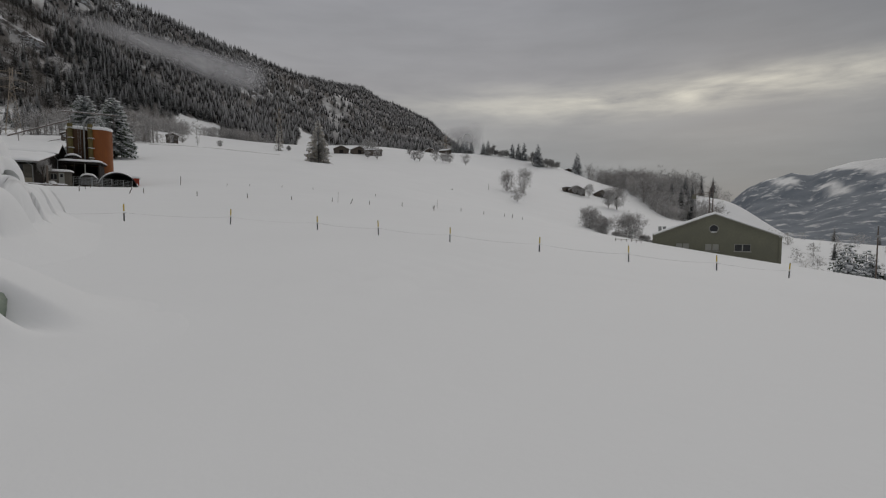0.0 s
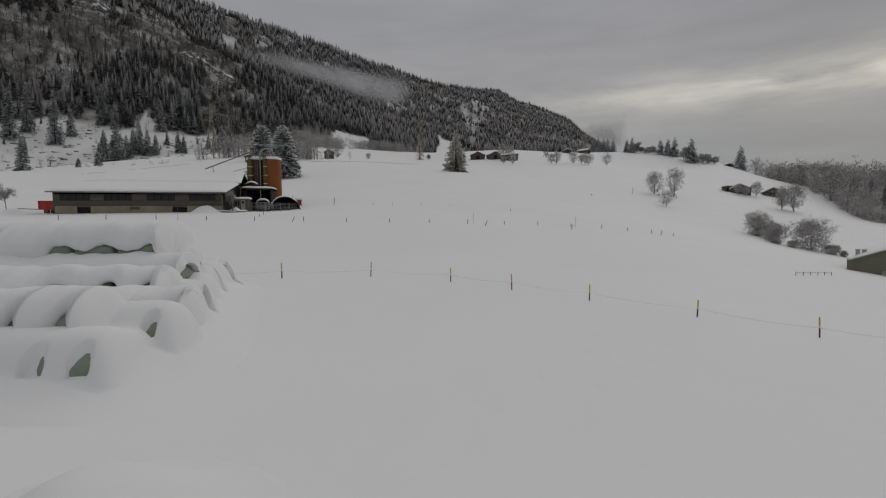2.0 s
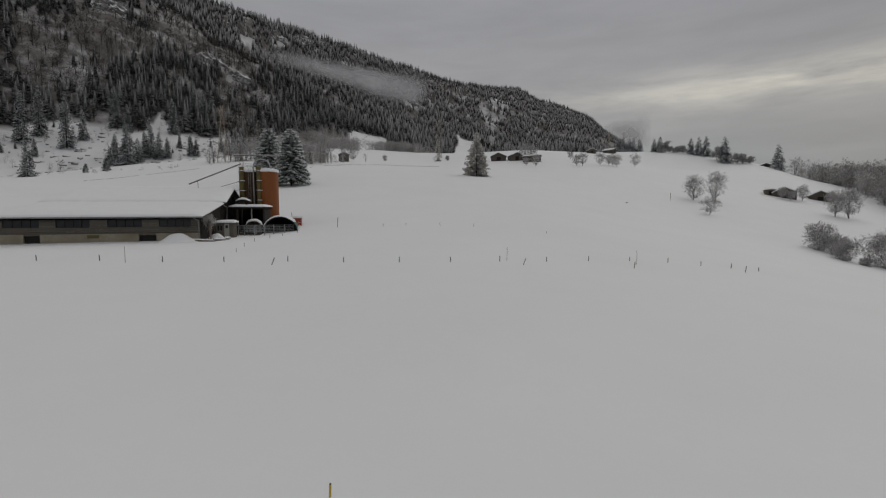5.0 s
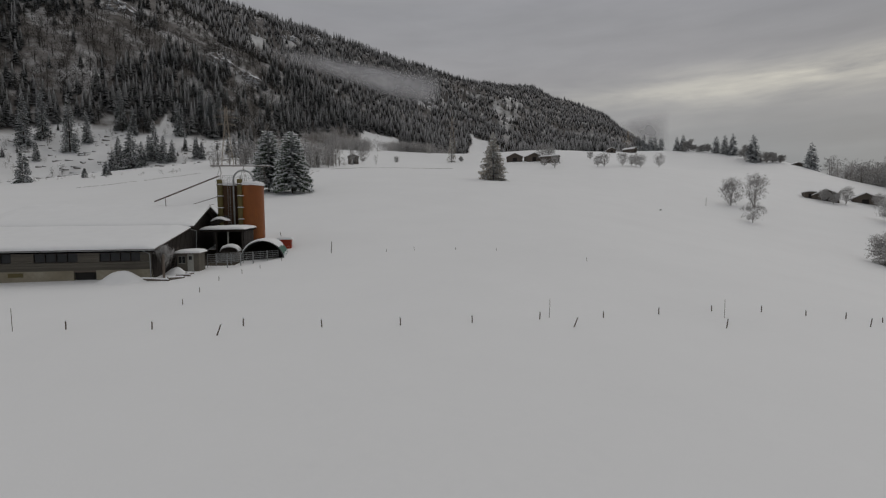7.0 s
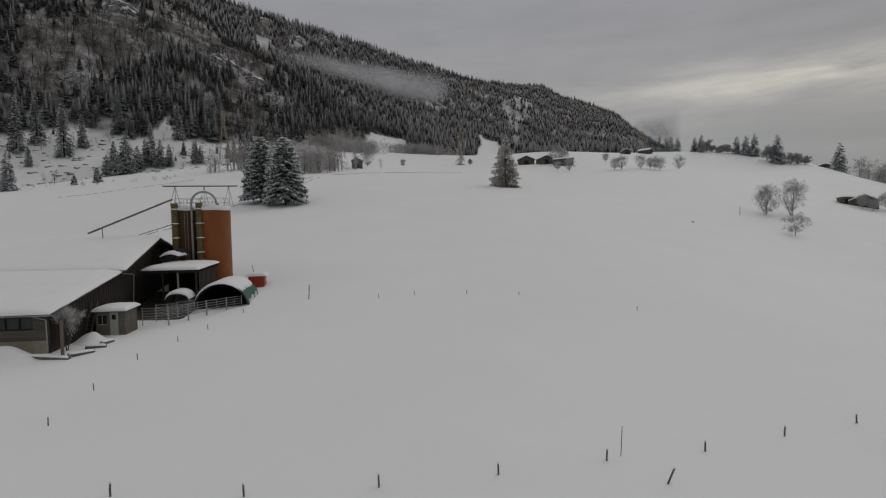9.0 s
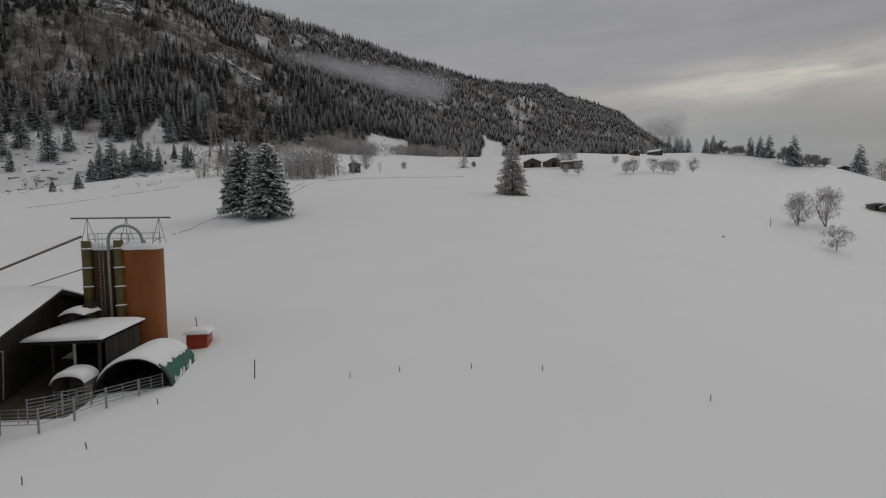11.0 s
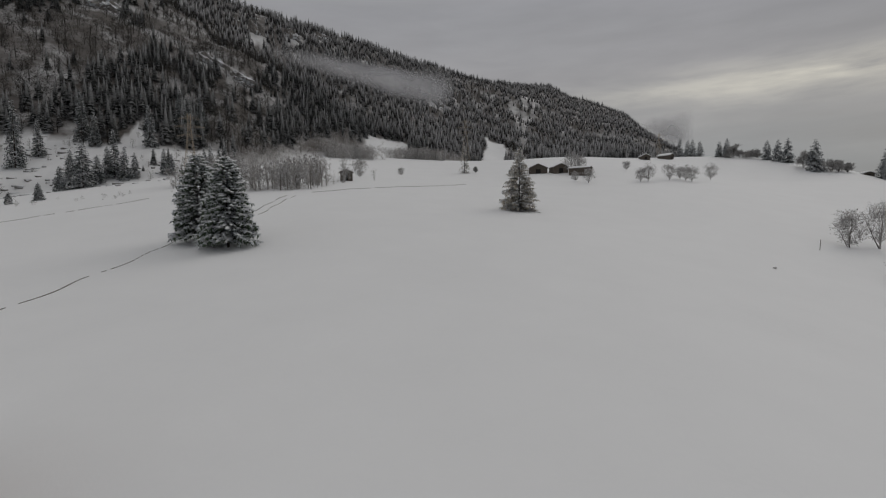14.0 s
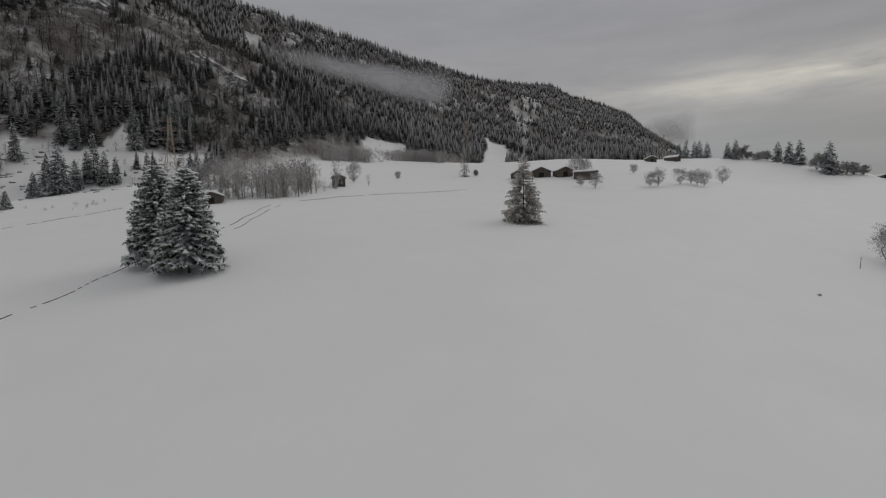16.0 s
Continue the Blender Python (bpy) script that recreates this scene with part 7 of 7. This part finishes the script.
hay_hut("hay_barn", "small dark hay barn beside a spruce", 145.1, 553.0, 10, 8, 8, 2.8, 0.32, "crest barns", 38)
hay_hut("field_barn", "dark field barn with snowy gable roof among fruit trees", 100.2, 356.5, -8, 12, 10, 4.4, 0.50, "field barns", 39)
hay_hut("field_barn", "low dark side shed of the field barn", 93.0, 357.5, -8, 5, 8, 4.0, 0.12, "field barns", 40)
hay_hut("field_barn", "dark field barn with snowy gable roof among fruit trees", 123.0, 368.8, -10, 11, 10, 4.2, 0.50, "field barns", 41)
hay_hut("hay_hut", "small dark hut half hidden behind the spruces", -178, 229, 40, 7.0, 6.5, 3.6, 0.35, "", 42)


# ---- the grey hall ----
def build_hall():
    L, Rr = Vector((32.1, 71.1, 0)), Vector((45.5, 64.0, 0))
    w = (Rr - L).length
    turn = math.degrees(math.atan2(Rr.y - L.y, Rr.x - L.x))
    ob = thing("hall", "grey-green plastered hall with snowy shallow gable roof", "building", at=pose(L.x, L.y, 0, 0, 0, turn))
    ze, zt, zb, D = 1.05, 4.05, -6.5, 26.0
    mid = w / 2 - 0.15
    wins = [(w * 0.17, w * 0.29), (w * 0.42, w * 0.54), (w * 0.66, w * 0.79)]
    z0, z1 = -1.15, -0.12
    xs = [0.0] + [v for p in wins for v in p] + [w]
    bm = boxes((0, w, 0, 0.3, zb, z0), (0, w, 0, 0.3, z1, ze - 0.4), *[(a, b, 0, 0.3, z0, z1) for a, b in zip(xs[0::2], xs[1::2])])
    part("front_wall", bm, CONCRETE, ob)
    n, cx, cz, r = 20, mid, 2.0, 0.52
    # gable triangle with a round window let into it
    bm = bmesh.new()
    top = lambda x: ze + (zt - ze) * (1 - abs(x - mid) / (mid if x < mid else w - mid))
    prism(bm, [(0, ze - 0.4), (w, ze - 0.4), (w, ze), (mid, zt), (0, ze)], 0.0, 0.3)
    part("gable", bm, CONCRETE, ob)
    rd = part("round_window", tube(bmesh.new(), (cx, -0.015, cz), (cx, -0.003, cz), r, n=24), GLASS, ob, "round dark window")
    bm = bmesh.new()
    for i in range(24):
        a, b = 2 * math.pi * i / 24, 2 * math.pi * (i + 1) / 24
        tube(bm, (cx + 0.56 * math.cos(a), -0.03, cz + 0.56 * math.sin(a)), (cx + 0.56 * math.cos(b), -0.03, cz + 0.56 * math.sin(b)), 0.05, n=4)
    part("window_ring", bm, TRIM, rd)
    part("window_snow", snow_slab(cx - 0.4, cx + 0.4, -0.16, -0.04, 0.12, lambda x, y: cz - 0.5, 4, 0.1, 3, 0.02), SNOW, rd, smooth=True)
    for k, (a, b) in enumerate(wins):
        m = (a + b) / 2
        wdw = part("window", boxes((a, b, 0.16, 0.2, z0, z1)), TRIM if k < 2 else GLASS, ob, "window with closed pale shutters" if k < 2 else "dark double window")
        part("window_frame", boxes((a, b, 0.08, 0.155, z0, z0 + 0.07), (a, b, 0.08, 0.155, z1 - 0.07, z1), (a, a + 0.07, 0.08, 0.155, z0 + 0.07, z1 - 0.07), (b - 0.07, b, 0.08, 0.155, z0 + 0.07, z1 - 0.07), (m - 0.06, m + 0.06, 0.08, 0.155, z0 + 0.07, z1 - 0.07)), CONCRETE if k < 2 else TRIM, wdw)
        part("window_sill", boxes((a - 0.1, b + 0.1, -0.10, 0.08, z0 - 0.08, z0)), TRIM, wdw)
    for x in (0.0, w):
        part("corner_pier", boxes((x - (0.55 if x == 0 else 0), x + (0 if x == 0 else 0.3), -0.12, 3.0, zb, ze - 0.1 if x else ze + 0.05)), CONCRETE, ob)
        part("pier_snow", snow_slab(x - (0.6 if x == 0 else 0.05), x + (0.05 if x == 0 else 0.38), -0.2, 3.0, 0.3, lambda px, py: (ze - 0.1 if x else ze + 0.05), 6, 0.25, 5, 0.04), SNOW, ob, smooth=True)
        part("side_wall", boxes((x + (0 if x == 0 else -0.3), x + (0.3 if x == 0 else 0), 0.3, D, zb, ze)), CONCRETE, ob)
    part("back_wall", boxes((0.3, w - 0.3, D - 0.3, D, zb, ze)), CONCRETE, ob)
    for s in (0, 1):
        e = -0.35 if s == 0 else w + 0.35
        sl = (zt - ze) / (mid if s == 0 else w - mid)
        ze2 = zt - sl * abs(e - mid)
        part("roof", prism(bmesh.new(), [(mid, zt), (e, ze2), (e, ze2 + 0.14), (mid, zt + 0.14)], -0.3, D + 0.3), TRIM, ob)
    base = lambda x, y: zt + 0.14 - (zt - ze) * abs(x - mid) / (mid if x < mid else w - mid)
    part("roof_snow", snow_slab(-0.45, w + 0.45, -0.4, D + 0.4, 0.34, base, 12, 0.7, 14, 0.06), SNOW, ob, "even roof snow", True)
    for x in (0.15, 0.75):
        c = part("chimney", boxes((x, x + 0.42, 1.0, 1.42, ze - 0.1, ze + 1.15)), STEEL, ob, "square metal flue")
        part("flue_cap", boxes((x - 0.05, x + 0.47, 0.95, 1.47, ze + 1.15, ze + 1.22)), STEEL, c)


build_hall()


def build_crane():
    x, y = 97.0, 172.0
    ob = thing("tower_crane", "slender lattice tower crane behind the grey hall", "crane", at=pose(x, y, ground_z(x, y), 0, 0, -20))
    H = 16.5 - ground_z(x, y)
    segs, k = [], 0
    s = 0.55
    z = 0.0
    while z < H - 3:
        for a, b in (((-s, -s), (s, -s)), ((s, -s), (s, s)), ((s, s), (-s, s)), ((-s, s), (-s, -s))):
            segs.append(((*a, z), (*b, z + 1.4)))
        z += 1.4
    part("mast", tubes([((px, py, 0), (px, py, H - 2.5)) for px in (-s, s) for py in (-s, s)], 0.09, 4), RUST, ob)
    part("lattice", tubes(segs, 0.045, 4), RUST, ob)
    part("peak", tubes([((px, py, H - 2.5), (0.5, 0, H + 1.0)) for px in (-s, s) for py in (-s, s)], 0.08, 4), RUST, ob)
    part("counter_jib", tubes([((0, 0, H - 3.4), (-6.0, 0, H - 3.9)), ((0, 0, H - 2.7), (-6.0, 0, H - 3.6)), ((-3, 0, H - 3.6), (-3, 0, H - 3.1))], 0.10, 4), RUST, ob)
    part("cab", boxes((0.6, 1.7, -0.7, 0.7, H - 4.9, H - 3.2), bevel=0.08), TRIM, ob)
    part("counterweight", boxes((-6.2, -4.9, -0.5, 0.5, H - 5.2, H - 3.95)), CONCRETE, ob)


build_crane()


def pylon(x, y, h, turn, label):
    ob = thing("power_pylon", label, "pylon", "power line pylons", pose(x, y, ground_z(x, y) - 0.5, 0, 0, turn))
    b, t = h * 0.095, h * 0.018

    def half(z):
        return b + (t - b) * min(1, z / (h * 0.8))

    legs, brace = [], []
    zs = [h * f for f in (0, 0.16, 0.3, 0.43, 0.55, 0.65, 0.74, 0.82, 0.9, 1.0)]
    for z0, z1 in zip(zs, zs[1:]):
        a, c = half(z0), half(z1)
        for sx, sy in ((1, 1), (1, -1), (-1, -1), (-1, 1)):
            legs.append(((sx * a, sy * a, z0), (sx * c, sy * c, z1)))
        for (p, q) in (((1, 1), (1, -1)), ((1, -1), (-1, -1)), ((-1, -1), (-1, 1)), ((-1, 1), (1, 1))):
            brace.append(((p[0] * a, p[1] * a, z0), (q[0] * c, q[1] * c, z1)))
            brace.append(((q[0] * a, q[1] * a, z0), (p[0] * c, p[1] * c, z1)))
    part("leg_frame", tubes(legs, 0.10, 4), PYLON, ob)
    part("lattice", tubes(brace, 0.05, 4), PYLON, ob)
    for f, ln in ((0.70, 0.15), (0.82, 0.19), (0.93, 0.13)):
        part("crossarm", tubes([((-h * ln, 0, h * f), (0, 0, h * f + h * 0.035)), ((0, 0, h * f + h * 0.035), (h * ln, 0, h * f)), ((-h * ln, 0, h * f), (h * ln, 0, h * f))], 0.08, 4), PYLON, ob)
        for s in (-1, 1):
            part("insulator", tubes([((s * h * ln * 0.95, 0, h * f), (s * h * ln * 0.95, 0, h * f - 1.6))], 0.09, 5), TRIM, ob)


pylon(-223, 249, 35, 40, "rusty lattice power pylon at the forest edge")
pylon(-205, 600, 50, 25, "rusty lattice power pylon above the meadow")
pylon(4, 760, 50, 20, "lattice power pylon behind the hill crest")

# trees and a pole beside the hall, over the valley
for i, (x, y, h) in enumerate(((66, 77, 5.6), (70, 78, 5.0), (73, 75, 5.2))):
    spruce("valley_pine", "squat conifer loaded with snow below the hall", x, y, h, 2.9, 160 + i, whorls=16, per=10, group="conifers below the hall", snow=120, fans=5)
pz = ground_z(62.5, 66)
pl = thing("utility_pole", "grey wooden utility pole in the valley", "pole", at=pose(62.5, 68.0, pz))
part("pole", tube(bmesh.new(), (0, 0, -1), (0, 0, 2.4 - pz), 0.10, 0.08, n=8), POST, pl)
part("bracket", boxes((-0.3, 0.3, -0.08, 0.08, -0.6 - pz + 1.4, -0.6 - pz + 1.75)), STEEL, pl)


# ---- banks and paths showing dark in the snow ----
def bank(name, label, pts, width, gaps, seed):
    """A narrow strip of bare ground at the lip of a terrace, broken by snow."""
    rng = random.Random(seed)
    ob = thing(name, label, "bank", kind="structure")
    bm = bmesh.new()
    dense = []
    for (x0, y0), (x1, y1) in zip(pts, pts[1:]):
        n = max(2, int(math.hypot(x1 - x0, y1 - y0) / 0.9))
        dense += [(x0 + (x1 - x0) * k / n, y0 + (y1 - y0) * k / n) for k in range(n)]
    X = np.array(dense)
    X[:, 0] += 0.5 * np.sin(np.arange(len(X)) * 0.35 + seed)
    X[:, 1] += 0.35 * np.sin(np.arange(len(X)) * 0.23 + 2 * seed)
    Z = land(X[:, 0], X[:, 1])[0]
    for k in range(len(X) - 1):
        if rng.random() < gaps or noise.noise(Vector((k * 0.16, seed, 0))) > 0.34:
            continue
        w0 = width * (0.6 + 0.8 * rng.random())
        w1 = width * (0.6 + 0.8 * rng.random())
        d = Vector((X[k + 1, 0] - X[k, 0], X[k + 1, 1] - X[k, 1], 0)).normalized()
        s = Vector((-d.y, d.x, 0))
        p, q = Vector((*X[k], Z[k])), Vector((*X[k + 1], Z[k + 1]))
        vs = [bm.verts.new(v) for v in (p - s * w0 - Vector((0, 0, 0.3)), p - s * w0 * 0.4 + Vector((0, 0, 0.22 * width + 0.04)), p + s * w0 * 0.5 + Vector((0, 0, 0.25 * width + 0.04)), p + s * w0 - Vector((0, 0, 0.3)),
                                        q - s * w1 - Vector((0, 0, 0.3)), q - s * w1 * 0.4 + Vector((0, 0, 0.22 * width + 0.04)), q + s * w1 * 0.5 + Vector((0, 0, 0.25 * width + 0.04)), q + s * w1 - Vector((0, 0, 0.3)))]
        for i in range(3):
            bm.faces.new((vs[i], vs[i + 1], vs[i + 5], vs[i + 4]))
    part("bare_earth", bm, EARTH, ob)


bank("earth_bank", "dark bare edge of a terrace in the snow", [(-113, 116), (-120.5, 137.3), (-124.1, 149.3), (-130.9, 165.1)], 0.17, 0.16, 2)
bank("earth_bank", "thin dark terrace edge low on the slope", [(-214, 160), (-212.6, 181.8), (-211.1, 197.5), (-208.5, 217.1)], 0.20, 0.10, 3)
bank("earth_bank", "thin dark terrace edge below the hay hut", [(-150.2, 244.7), (-139, 275), (-127.2, 306.5), (-117.4, 345.3)], 0.30, 0.04, 4)
bank("farm_track", "wheel rut of a farm track in snow", [(-138.2, 196.4), (-147, 216), (-154.3, 233.9)], 0.20, 0.08, 5)
bank("farm_track", "wheel rut of a farm track in snow", [(-134.5, 197), (-143, 216), (-151.0, 235)], 0.18, 0.2, 6)
bank("earth_bank", "dark bank beside the hay hut", [(-178, 288), (-172, 292), (-166, 296)], 0.4, 0.2, 7)


# ---- mist hanging on the mountain ----
def mist(name, label, az0, el0, az1, el1, dist, thick, layers, seed, strength, scale, skew=1.0):
    m = mist_material(name, strength, scale)
    ob = thing(name, label, "mist", kind="structure")
    for k in range(layers):
        V, F, D = [], [], []
        nx, nz = 40, 14
        d = dist + (k - layers / 2) * 14
        for i in range(nx + 1):
            t = i / nx
            az = radians(az0 + (az1 - az0) * t)
            u = t * t * (3 - 2 * t)
            el = el0 + (el1 - el0) * u + 0.22 * math.sin(t * 7 + k + seed)
            th = thick * (0.30 + 0.70 * t) * (1 + 0.18 * math.sin(t * 9 + 2 * k))
            for j in range(nz + 1):
                q = 2 * j / nz - 1
                dd = d + 10 * math.sin(t * 5 + q * 2 + k)
                e = radians(el + q * th)
                V.append((HX - dd * math.sin(az), HY + dd * math.cos(az), 18.6 + dd * math.tan(e)))
                D.append(max(0, 1 - q * q) ** 1.5 * math.sin(math.pi * t ** skew) ** 1.2)
        for i in range(nx):
            for j in range(nz):
                a = i * (nz + 1) + j
                F += [(a, a + nz + 1, a + nz + 2), (a, a + nz + 2, a + 1)]
        me = tri_mesh("mist_layer", V, F, m, smooth=True)
        set_uv(me, F, D, D)
        part("mist_layer", me, m, ob)


mist("mist_bank", "long wisp of grey mist along the mountainside", 42.0, 18.6, 20.0, 15.2, 640, 1.9, 5, 1, 1.15, 0.013, 1.9)
mist("mist_plume", "grey plume of mist at the end of the ridge", 0.3, 9.6, -5.6, 9.6, 1750, 2.4, 3, 5, 0.62, 0.006)


bare_tree("grass_tuft", "dry weed stems poking through the snow", 4.1, 214.7, 0.7, 1.2, 150, puff=5, stems=3, low=0.05, category="weeds")
bare_tree("garden_tree", "small bare tree beyond the red trailer", -104.0, 64.0, 4.5, 1.2, 151, low=0.35)
